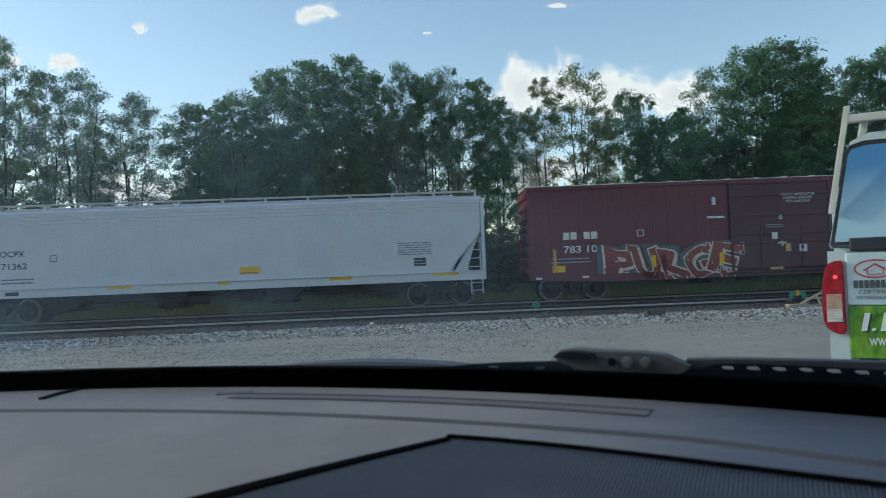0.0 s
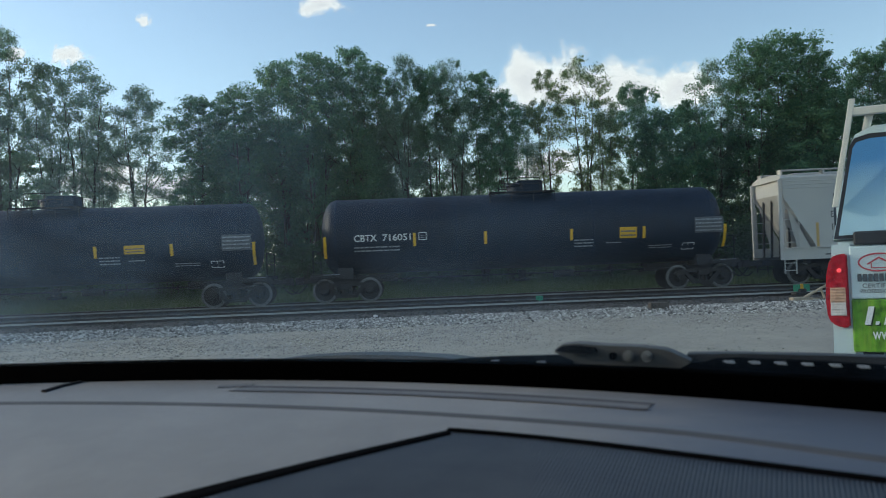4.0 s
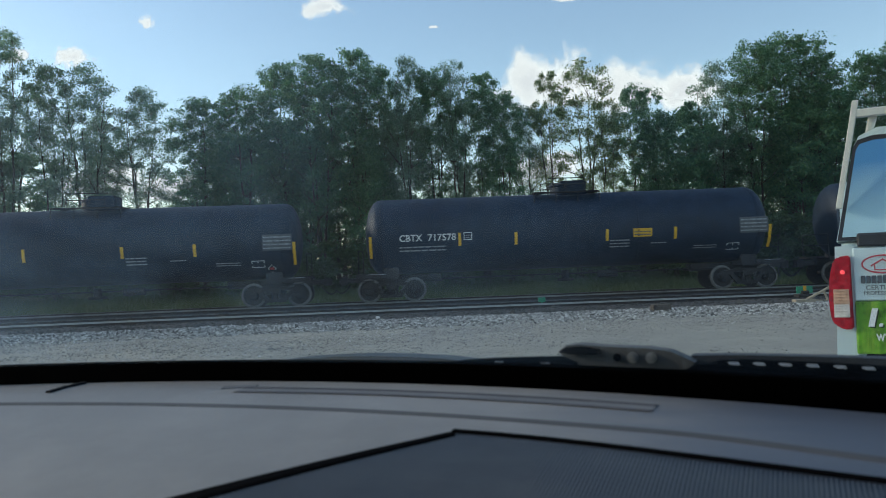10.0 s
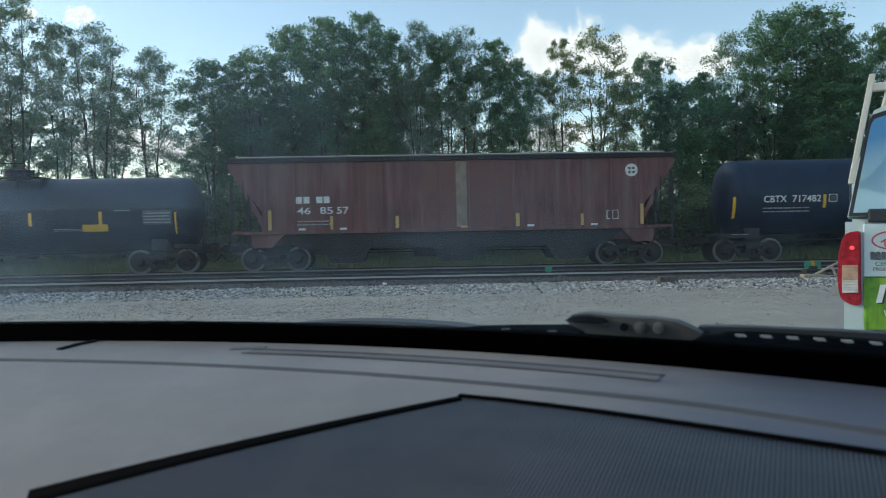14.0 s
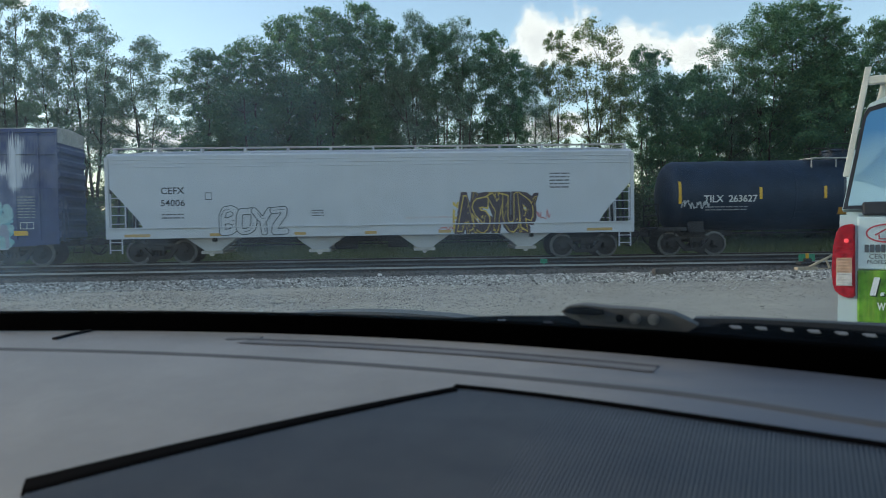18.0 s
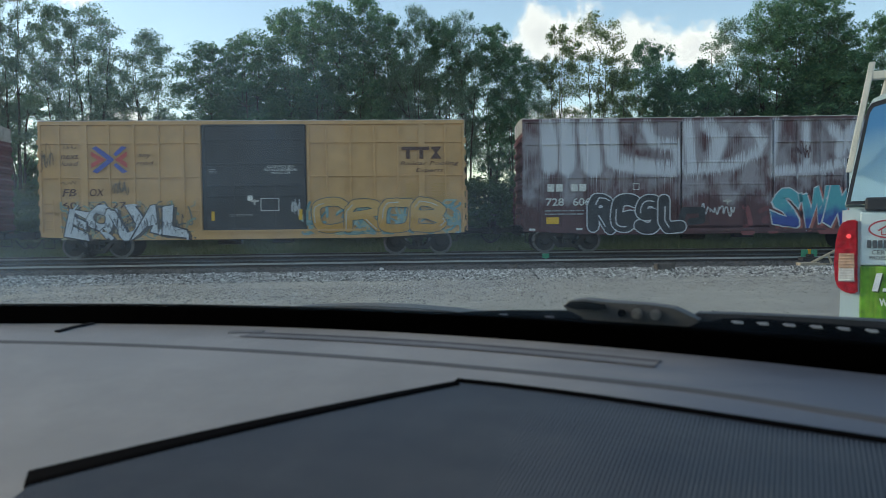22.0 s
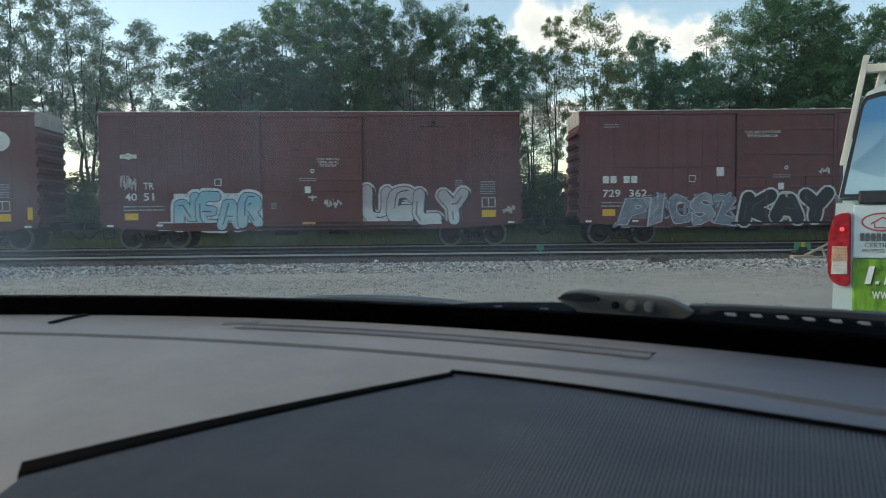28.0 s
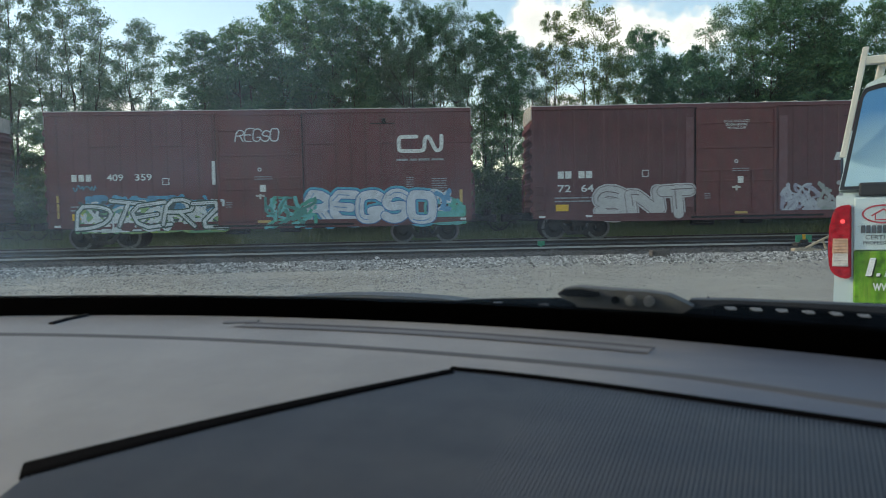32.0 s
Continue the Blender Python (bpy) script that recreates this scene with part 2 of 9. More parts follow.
def island_mix(name, colors, rough=0.9):
    """Each loose piece takes its own shade."""
    m = surface(name, colors[0], rough)
    nt = m.node_tree
    geo = nt.nodes.new("ShaderNodeNewGeometry")
    ramp = nt.nodes.new("ShaderNodeValToRGB")
    ramp.color_ramp.elements[0].color, ramp.color_ramp.elements[1].color = (*colors[0], 1), (*colors[-1], 1)
    for i, c in enumerate(colors[1:-1]):
        ramp.color_ramp.elements.new((i + 1) / (len(colors) - 1)).color = (*c, 1)
    nt.links.new(geo.outputs["Random Per Island"], ramp.inputs["Fac"])
    nt.links.new(ramp.outputs["Color"], nt.nodes["Principled BSDF"].inputs["Base Color"])
    return m


stone_pale = island_mix("pale_loose_stone", [(0.05, 0.048, 0.045), (0.16, 0.157, 0.147), (0.29, 0.285, 0.268), (0.40, 0.39, 0.365), (0.64, 0.625, 0.59)])
stone_dark = island_mix("dark_loose_stone", [(0.035, 0.035, 0.033), (0.065, 0.06, 0.055), (0.11, 0.10, 0.09)])
stone_dust = island_mix("small_dusty_stone", [(0.13, 0.125, 0.115), (0.21, 0.20, 0.18), (0.28, 0.265, 0.24), (0.42, 0.40, 0.37)])
stones("gravel", 27000, 8.78, 13.6, -24, 19, 0.018, 0.05, stone_pale, 1, "loose pale crushed stone beside the tracks", (1.15, 2.1))
stones("ballast", 7000, 3.2, 8.9, -24, 24, 0.025, 0.06, stone_dark, 2, "dark oily ballast round the rails")
stones("pebbles", 16000, 10.8, 23.0, -16, 12, 0.007, 0.02, stone_dust, 3, "small scattered pebbles on dusty ground")
stone_grey = island_mix("grey_gravel_stone", [(0.12, 0.117, 0.11), (0.23, 0.223, 0.21), (0.33, 0.32, 0.30), (0.43, 0.42, 0.395), (0.58, 0.57, 0.54)])
stones("coarse_gravel", 12000, 10.4, 20.0, -17, 1.5, 0.009, 0.024, stone_grey, 4, "grey gravel strewn over the dusty ground")
stones("coarse_gravel", 3500, 10.4, 17.0, 0.5, 9, 0.009, 0.022, stone_grey, 5, "thin grey gravel strewn over the dusty ground")
stones("ballast", 420, 8.62, 8.92, -24, 24, 0.05, 0.11, stone_dark, 6, "dark chunks along the gravel's edge")

tie_wood = surface("tarred_tie_wood", (0.055, 0.045, 0.038), 0.9, vary=0.35, grain=12, dirt=(0.12, 0.1, 0.085), dirt_amount=0.6, bump=0.6, bump_scale=40, spread=0.3)
rail_rust = surface("rusty_rail_side", (0.04, 0.03, 0.026), 0.8, 0.3, vary=0.3, grain=10, dirt=(0.07, 0.05, 0.035), dirt_amount=0.5)
rail_top = surface("polished_rail_head", (0.36, 0.35, 0.335), 0.5, 0.3, vary=0.12, grain=15, dirt=(0.24, 0.21, 0.19), dirt_amount=0.4)
siding_top = surface("dull_rail_head", (0.20, 0.195, 0.18), 0.6, 0.3, vary=0.2, grain=12, dirt=(0.11, 0.085, 0.07), dirt_amount=0.6)


def rail(off, track, bright):
    """One rail: foot, web and head swept along the line, its running surface bright."""
    prof = [(-0.07, -0.16), (0.07, -0.16), (0.07, -0.148), (0.012, -0.13), (0.012, -0.066), (0.036, -0.056), (0.036, -0.004), (0.026, 0.0), (-0.026, 0.0), (-0.036, -0.004), (-0.036, -0.056), (-0.012, -0.066), (-0.012, -0.13), (-0.07, -0.148)]
    bm = bmesh.new()
    last = None
    for i in range(121):
        s = -90 + i * 1.5
        ring = []
        for u, z in prof:
            x, y, a = rail_line(s, off + u)
            ring.append(bm.verts.new((x, y, z)))
        if last:
            for k in range(len(prof)):
                f = bm.faces.new((last[k - 1], last[k], ring[k], ring[k - 1]))
                f.material_index = 1 if k in (7, 8, 9) or (bright and k == 6) else 0
        last = ring
    ob = part("rail", bm, rail_rust, track)
    ob.data.materials.append(rail_top if off > TRACK_GAP else siding_top)


def track(off, label, s0, s1):
    ob = thing("railway_track", label, "railway track", "parallel tracks", "structure")
    for u in (-0.75, 0.75):
        rail(off + u, ob, u > 0)
    for v in range(3):
        bm = bmesh.new()
        box(bm, -0.115, 0.115, -1.3, 1.3, -0.30, -0.165 + 0.008 * v, 0.012)
        me = mesh_of("tie", bm, tie_wood)
        n = int((s1 - s0) / 0.56)
        for i in range(v, n, 3):
            x, y, a = rail_line(s0 + i * 0.56, off)
            shared("tie", me, ob, pose(x, y, 0.01 * noise.noise((i, v, 0)), 0, 0, math.degrees(a) + 2 * noise.noise((i * 3.1, 0, v))))
    plate = bmesh.new()
    box(plate, -0.1, 0.1, -0.14, 0.14, -0.166, -0.15)
    me = mesh_of("tie_plate", plate, rail_rust)
    for i in range(0, int((s1 - s0) / 0.56), 1):
        x, y, a = rail_line(s0 + i * 0.56, off + 0.75)
        shared("tie_plate", me, ob, pose(x, y, 0, 0, 0, math.degrees(a)))
    return ob


def mesh_of(name, bm, material, smooth=False):
    bmesh.ops.recalc_face_normals(bm, faces=bm.faces)
    me = bpy.data.meshes.new(name)
    bm.to_mesh(me)
    bm.free()
    if smooth:
        me.polygons.foreach_set("use_smooth", [True] * len(me.polygons))
        me.set_sharp_from_angle(angle=radians(38))
    me.materials.append(material)
    return me


def shared(name, me, parent, m=Matrix()):
    o = new(name, me)
    o.parent = parent
    o.matrix_basis = m
    return o


track(TRACK_GAP, "near siding with worn rails on tarred ties", -40, 40)
track(0.0, "main track with dull rails on tarred ties", -40, 40)


# ---- trees, shrubs and grass behind the line ----
def leafage(name, colors, through=0.35):
    """Leaves: every leaf its own green, some light passing through."""
    m = island_mix(name, colors, 0.6)
    nt = m.node_tree
    b = nt.nodes["Principled BSDF"]
    tr = nt.nodes.new("ShaderNodeBsdfTranslucent")
    nt.links.new(b.inputs["Base Color"].links[0].from_socket, tr.inputs["Color"])
    mix = nt.nodes.new("ShaderNodeMixShader")
    mix.inputs[0].default_value = through
    nt.links.new(b.outputs[0], mix.inputs[1])
    nt.links.new(tr.outputs[0], mix.inputs[2])
    nt.links.new(mix.outputs[0], nt.nodes["Material Output"].inputs["Surface"])
    return m


leaf_deep = leafage("deep_green_leaves", [(0.07, 0.175, 0.10), (0.105, 0.235, 0.12), (0.165, 0.30, 0.125)], 0.55)
leaf_grey = leafage("grey_green_leaves", [(0.12, 0.225, 0.155), (0.165, 0.28, 0.18), (0.225, 0.33, 0.195)], 0.52)
leaf_gold = leafage("yellowing_leaves", [(0.12, 0.20, 0.09), (0.17, 0.245, 0.10), (0.24, 0.27, 0.10)], 0.5)
leaf_low = leafage("dark_undergrowth_leaves", [(0.055, 0.10, 0.042), (0.08, 0.13, 0.05), (0.11, 0.165, 0.06)], 0.4)
bark = surface("grey_brown_bark", (0.075, 0.06, 0.048), 0.95, vary=0.3, grain=8, bump=0.5, bump_scale=30)
blade_mat = leafage("dry_green_grass", [(0.05, 0.085, 0.03), (0.062, 0.098, 0.036), (0.08, 0.108, 0.045)], 0.3)


def leaf_cards(rnd, centres, per, radius, size, flat=0.75):
    """Small pointed leaves strewn round each centre; radius: one number, or one for each centre."""
    n = len(centres) * per
    c = np.repeat(np.array(centres), per, 0)
    reach = np.repeat(np.broadcast_to(np.asarray(radius, float), (len(centres),)), per)[:, None]
    off = rnd.normal(0, 1, (n, 3))
    off /= np.linalg.norm(off, axis=1, keepdims=True) + 1e-6
    c = c + off * (reach * rnd.uniform(0.05, 1.0, (n, 1)) ** 0.6) * (1, 1, flat)
    a = rnd.normal(0, 1, (n, 3)) + (0, 0, -0.35)
    a /= np.linalg.norm(a, axis=1, keepdims=True)
    b = np.cross(a, rnd.normal(0, 1, (n, 3)))
    b /= np.linalg.norm(b, axis=1, keepdims=True) + 1e-6
    s = rnd.uniform(0.6, 1.35, (n, 1)) * size
    a, b = a * s, b * s * 0.5
    v = np.stack([c - a, c - b + 0.1 * a, c + a, c + b + 0.1 * a], 1).reshape(-1, 3)
    f = np.arange(n * 4).reshape(-1, 4)
    return v, f


def limb_mesh(runs):
    """One mesh of tapered limbs; each run is a list of (place, radius)."""
    verts, faces = [], []
    for run, sides in runs:
        last = None
        for i, (p, r) in enumerate(run):
            d = (run[min(i + 1, len(run) - 1)][0] - run[max(i - 1, 0)][0]).normalized()
            u = d.orthogonal().normalized()
            w = d.cross(u)
            k = len(verts)
            for j in range(sides):
                q = 2 * math.pi * j / sides
                verts.append(p + (u * math.cos(q) + w * math.sin(q)) * r)
            if last is not None:
                faces += [(last + j, last + (j + 1) % sides, k + (j + 1) % sides, k + j) for j in range(sides)]
            last = k
    me = bpy.data.meshes.new("limbs")
    me.from_pydata(verts, [], faces)
    me.materials.append(bark)
    return me


def tree_model(seed, height, wide, stems, clumps, per, size, low, leaf, swell=0.19, ragged=0.25, twigs=5, loose=1.0):
    """Meshes of one tree: slender stems, limbs that reach out to clumps of leaves, and fine twigs within the clumps."""
    rnd = np.random.RandomState(seed)
    runs, spine = [], []
    for i in range(stems):
        az = 6.283 * i / stems + rnd.uniform(0, 1.2)
        lean = rnd.uniform(0.10, 0.26) * wide
        tall = height * rnd.uniform(0.72, 0.93)
        run = []
        for k in range(11):
            t = k / 10
            p = Vector((math.cos(az) * (0.1 + lean * t ** 1.3) + rnd.normal(0, 0.05), math.sin(az) * (0.1 + lean * t ** 1.3) + rnd.normal(0, 0.05), -0.2 + tall * t))
            r = max(0.014, 0.0085 * height * (1 - 0.93 * t))
            run.append((p, r))
            if k > 2:
                spine.append((p, r))
        runs.append((run, 6))
    # clumps fill an egg-shaped crown, the upper and outer ones smaller
    spots, sizes = [], []
    tries = 0
    while len(spots) < clumps and tries < 6000:
        tries += 1
        u = rnd.uniform(0, 1)
        z = (low + (1 - low) * u) * height
        reach = wide * 0.5 * max(0.05, 1 - abs((u - 0.56) / (0.44 if u > 0.56 else 0.60)) ** 2.6) ** 0.55
        az, q = rnd.uniform(0, 6.283), rnd.uniform(0, 1) ** 0.5
        reach *= 1 + ragged * noise.noise((math.cos(az) * 1.3 + seed, math.sin(az) * 1.3, u * 3))
        r = wide * swell * rnd.uniform(0.55, 1.25) * (1.1 - 0.25 * u)
        p = Vector((math.cos(az) * q * max(0.1, reach - r * 0.6), math.sin(az) * q * max(0.1, reach - r * 0.6), min(z, height - r * 0.65)))
        if any((p - o).length < 0.46 * (r + ro) for o, ro in zip(spots, sizes)):
            continue
        spots.append(p)
        sizes.append(r)
    centres, radii = [], []
    for p, r in zip(spots, sizes):
        below = [(o, ro) for o, ro in spine if o.z < p.z - 0.3] or spine[:1]
        o, ro = min(below, key=lambda e: (e[0] - p).length + 0.35 * abs((p.z - e[0].z) - 1.2))
        mid = o.lerp(p, 0.5) + Vector((0, 0, -0.10 * (p - o).length)) + Vector(rnd.normal(0, 0.09, 3))
        thick = min(ro * 0.62, 0.012 + 0.011 * (p - o).length)
        runs.append(([(o, thick), (o.lerp(mid, 0.6), thick * 0.8), (mid, thick * 0.66), (mid.lerp(p, 0.5), thick * 0.5), (p, max(0.007, thick * 0.34))], 4))
        for _ in range(twigs):
            d = Vector(rnd.normal(0, 1, 3)) + Vector((p.x, p.y, 0.8)) * 0.35
            d = d.normalized() * r * rnd.uniform(0.6, 1.05)
            tip = p + Vector((d.x, d.y, d.z * 0.8))
            runs.append(([(p.lerp(o, 0.12), 0.010), (p.lerp(tip, 0.5) + Vector(rnd.normal(0, 0.05, 3)), 0.007), (tip, 0.004)], 3))
            # sprays of leaves along the twig, thickest at its end
            for t, k in ((0.3, 0.66), (0.7, 0.66), (1.0, 0.52)):
                centres.append(tuple(p.lerp(tip, t)))
                radii.append(r * k * loose * rnd.uniform(0.8, 1.25))
    v, f = leaf_cards(rnd, centres, per, radii, size, 0.8)
    v[:, 2] = np.minimum(v[:, 2], height + 0.12)
    crown = bpy.data.meshes.new("crown")
    crown.from_pydata(v.tolist(), [], f.tolist())
    crown.materials.append(leaf)
    return limb_mesh(runs), crown, height, wide


MODELS = {
    "tall": [tree_model(11 + k, 13.5, 4.2, 3, 125, 12, 0.070, 0.27, leaf_deep, 0.15, 0.4, 5, 1.15) for k in range(5)],
    "airy": [tree_model(31 + k, 13.0, 4.0, 3, 88, 10, 0.060, 0.33, leaf_grey, 0.14, 0.5, 6, 1.4) for k in range(5)],
    "gold": [tree_model(51 + k, 12.0, 3.2, 3, 66, 9, 0.060, 0.30, leaf_gold, 0.15, 0.55, 6, 1.4) for k in range(3)],
    "round": [tree_model(71 + k, 10.0, 4.2, 3, 110, 14, 0.076, 0.08, leaf_deep, 0.16, 0.35, 5) for k in range(4)],
    "shrub": [tree_model(91 + k, 4.4, 3.8, 5, 44, 9, 0.08, 0.06, leaf_low, 0.16, 0.4, 5) for k in range(4)],
}
TREES = [0]


def tree(kind, x, y, h, wide):
    """One tree or shrub at its place, drawn to its height and its crown's width in metres."""
    TREES[0] += 1
    models = MODELS[kind]
    wood, crown, tall, broad = models[TREES[0] % len(models)]
    words = {"tall": "tall dark green tree at the edge of the wood", "airy": "slender grey-green tree with thin foliage and bare limbs",
             "gold": "slender tree with thin yellowing foliage", "round": "broad dense green tree at the edge of the wood",
             "shrub": "dark green shrub in the undergrowth behind the tracks"}[kind]
    ob = thing("shrub" if kind == "shrub" else "tree", words, "shrub" if kind == "shrub" else "tree", "undergrowth behind the tracks" if kind == "shrub" else "trees behind the tracks")
    ob.matrix_basis = pose(x, y, ground_z(x, y) - 0.05, 0, 0, (TREES[0] * 137.5) % 360) @ Matrix.Diagonal((1.2 * wide / broad, 1.2 * wide / broad, 0.995 * h / tall, 1))
    shared("limbs", wood, ob)
    shared("crown", crown, ob)
    return ob


# slender trees that stand apart
for x, y, h, w, kind in ((-33.5, 47.0, 14.5, 4.6, "tall"), (-29.5, 47.0, 16.3, 4.6, "airy"), (-26.6, 46.5, 16.4, 3.9, "airy"), (-23.5, 45.5, 13.9, 3.1, "airy"), (-21.6, 46.0, 14.1, 4.2, "airy"),
                         (-18.5, 46.5, 12.6, 4.0, "airy"), (-27.8, 49.5, 9.6, 4.4, "round"), (-21.9, 49.0, 11.9, 2.6, "airy"), (-16.6, 49.5, 7.0, 3.6, "airy")):
    tree(kind, x, y, h, w)
# the dense middle of the wood
for x, y, h, w, kind in ((-14.5, 45.5, 11.6, 3.8, "tall"), (-11.8, 45.0, 12.1, 3.7, "tall"), (-9.7, 46.5, 13.8, 4.0, "tall"), (-7.5, 45.2, 14.0, 3.6, "tall"), (-5.4, 46.0, 14.4, 3.7, "tall"),
                         (-4.0, 47.5, 13.7, 3.0, "tall"), (-2.2, 45.5, 13.6, 2.5, "airy"), (-0.6, 47.0, 13.2, 3.3, "tall"), (0.7, 45.5, 13.2, 2.7, "airy"), (2.3, 46.5, 12.7, 3.1, "tall"),
                         (3.5, 45.2, 11.2, 2.8, "tall"), (5.0, 46.5, 10.5, 2.5, "airy"), (-13.6, 49.0, 10.4, 4.6, "tall"), (-10.4, 49.8, 11.0, 4.4, "tall"), (-7.0, 49.5, 11.8, 4.8, "tall"),
                         (-3.0, 49.5, 10.8, 4.2, "tall"), (-12.9, 46.8, 9.2, 3.2, "round"), (-8.6, 47.4, 9.0, 3.2, "round"), (-4.6, 44.8, 8.6, 3.0, "round")):
    tree(kind, x, y, h, w)
# thin yellowing trees, then the broad dark ones
for x, y, h, w, kind in ((6.3, 45.5, 12.4, 2.3, "gold"), (8.5, 46.3, 13.3, 3.1, "gold"), (9.6, 45.5, 10.5, 2.3, "gold"), (11.8, 47.0, 11.8, 2.9, "tall"), (12.9, 46.0, 9.8, 3.0, "round"),
                         (14.2, 45.2, 10.1, 3.4, "round"), (16.5, 46.5, 12.8, 3.4, "airy"), (18.5, 45.7, 13.7, 3.4, "tall"), (20.9, 46.5, 14.5, 4.4, "tall"), (22.4, 45.5, 12.9, 3.6, "tall"),
                         (16.0, 48.5, 9.9, 3.8, "round"), (20.9, 45.0, 9.8, 4.4, "round"), (24.0, 47.0, 10.0, 3.6, "round"), (26.2, 47.5, 13.4, 3.4, "tall"), (27.9, 46.5, 13.8, 3.9, "tall"),
                         (30.7, 47.0, 12.8, 4.2, "tall"), (34.5, 48.0, 12.0, 4.6, "round"), (18.6, 48.8, 8.6, 3.6, "round"), (23.0, 49.0, 11.0, 4.0, "tall")):
    tree(kind, x, y, h, w)
shrub_rnd = random.Random(5)
for i in range(44):
    x = -33 + i * 1.6 + shrub_rnd.uniform(-0.5, 0.5)
    tree("shrub", x, line_y(x) + 9.3 + (i % 2) * 3.0 + shrub_rnd.uniform(-0.7, 0.7), shrub_rnd.uniform(2.4, 4.2) * (0.8 if x < -14 else 1.0), shrub_rnd.uniform(2.8, 4.2))


# a second row that closes the wood behind
for i in range(26):
    x = -40 + i * 3.2 + shrub_rnd.uniform(-0.9, 0.9)
    tree("shrub", x, line_y(x) + 19.5 + (i % 2) * 2.2, shrub_rnd.uniform(3.6, 5.2), 5.0)


# the depth of the wood, closed by low foliage
wood_rnd = np.random.RandomState(8)
centres = []
for i in range(900):
    x = wood_rnd.uniform(-62, 62)
    centres.append((x, line_y(x) + wood_rnd.uniform(26, 34), 0.3 + 3.6 * wood_rnd.beta(1.1, 1.7)))
v, f = leaf_cards(wood_rnd, centres, 22, 1.0, 0.26)
far_wood = soup("far_undergrowth", v.tolist(), f.tolist(), leaf_low)
tagged(far_wood, "dark undergrowth deep in the wood", "undergrowth", kind="stuff")


def grass(n, d0, d1, x0, x1, tall, seed):
    rnd = np.random.RandomState(seed)
    x = rnd.uniform(x0, x1, n)
    d = rnd.uniform(d0, d1, n)
    y = np.array([line_y(a) for a in np.linspace(x0, x1, 200)])
    y = np.interp(x, np.linspace(x0, x1, 200), y) + d
    z = np.array([bed_z(-q) for q in np.linspace(d0, d1, 60)])
    z = np.interp(d, np.linspace(d0, d1, 60), z)
    patchy = np.array([noise.noise((a * 0.35, b * 0.35, 2)) for a, b in zip(x, y)])
    h = tall * rnd.uniform(0.45, 1.0, n) * (1 + 0.6 * patchy) * np.clip((d - d0) * 0.7 + 0.25, 0.25, 1)
    a = rnd.uniform(0, 6.283, n)
    wx, wy = np.cos(a) * 0.022, np.sin(a) * 0.022
    lx, ly = rnd.normal(0, 0.16, n) * h / tall, rnd.normal(0, 0.16, n) * h / tall
    v = np.stack([np.stack([x - wx, y - wy, z], 1), np.stack([x + wx, y + wy, z], 1), np.stack([x + lx, y + ly, z + h], 1)], 1).reshape(-1, 3)
    ob = soup("grass", v.tolist(), np.arange(n * 3).reshape(-1, 3).tolist(), blade_mat)
    return tagged(ob, "rough dry green grass behind the train", "grass", kind="stuff")


grass(40000, 2.7, 9.5, -34, 34, 0.42, 4)

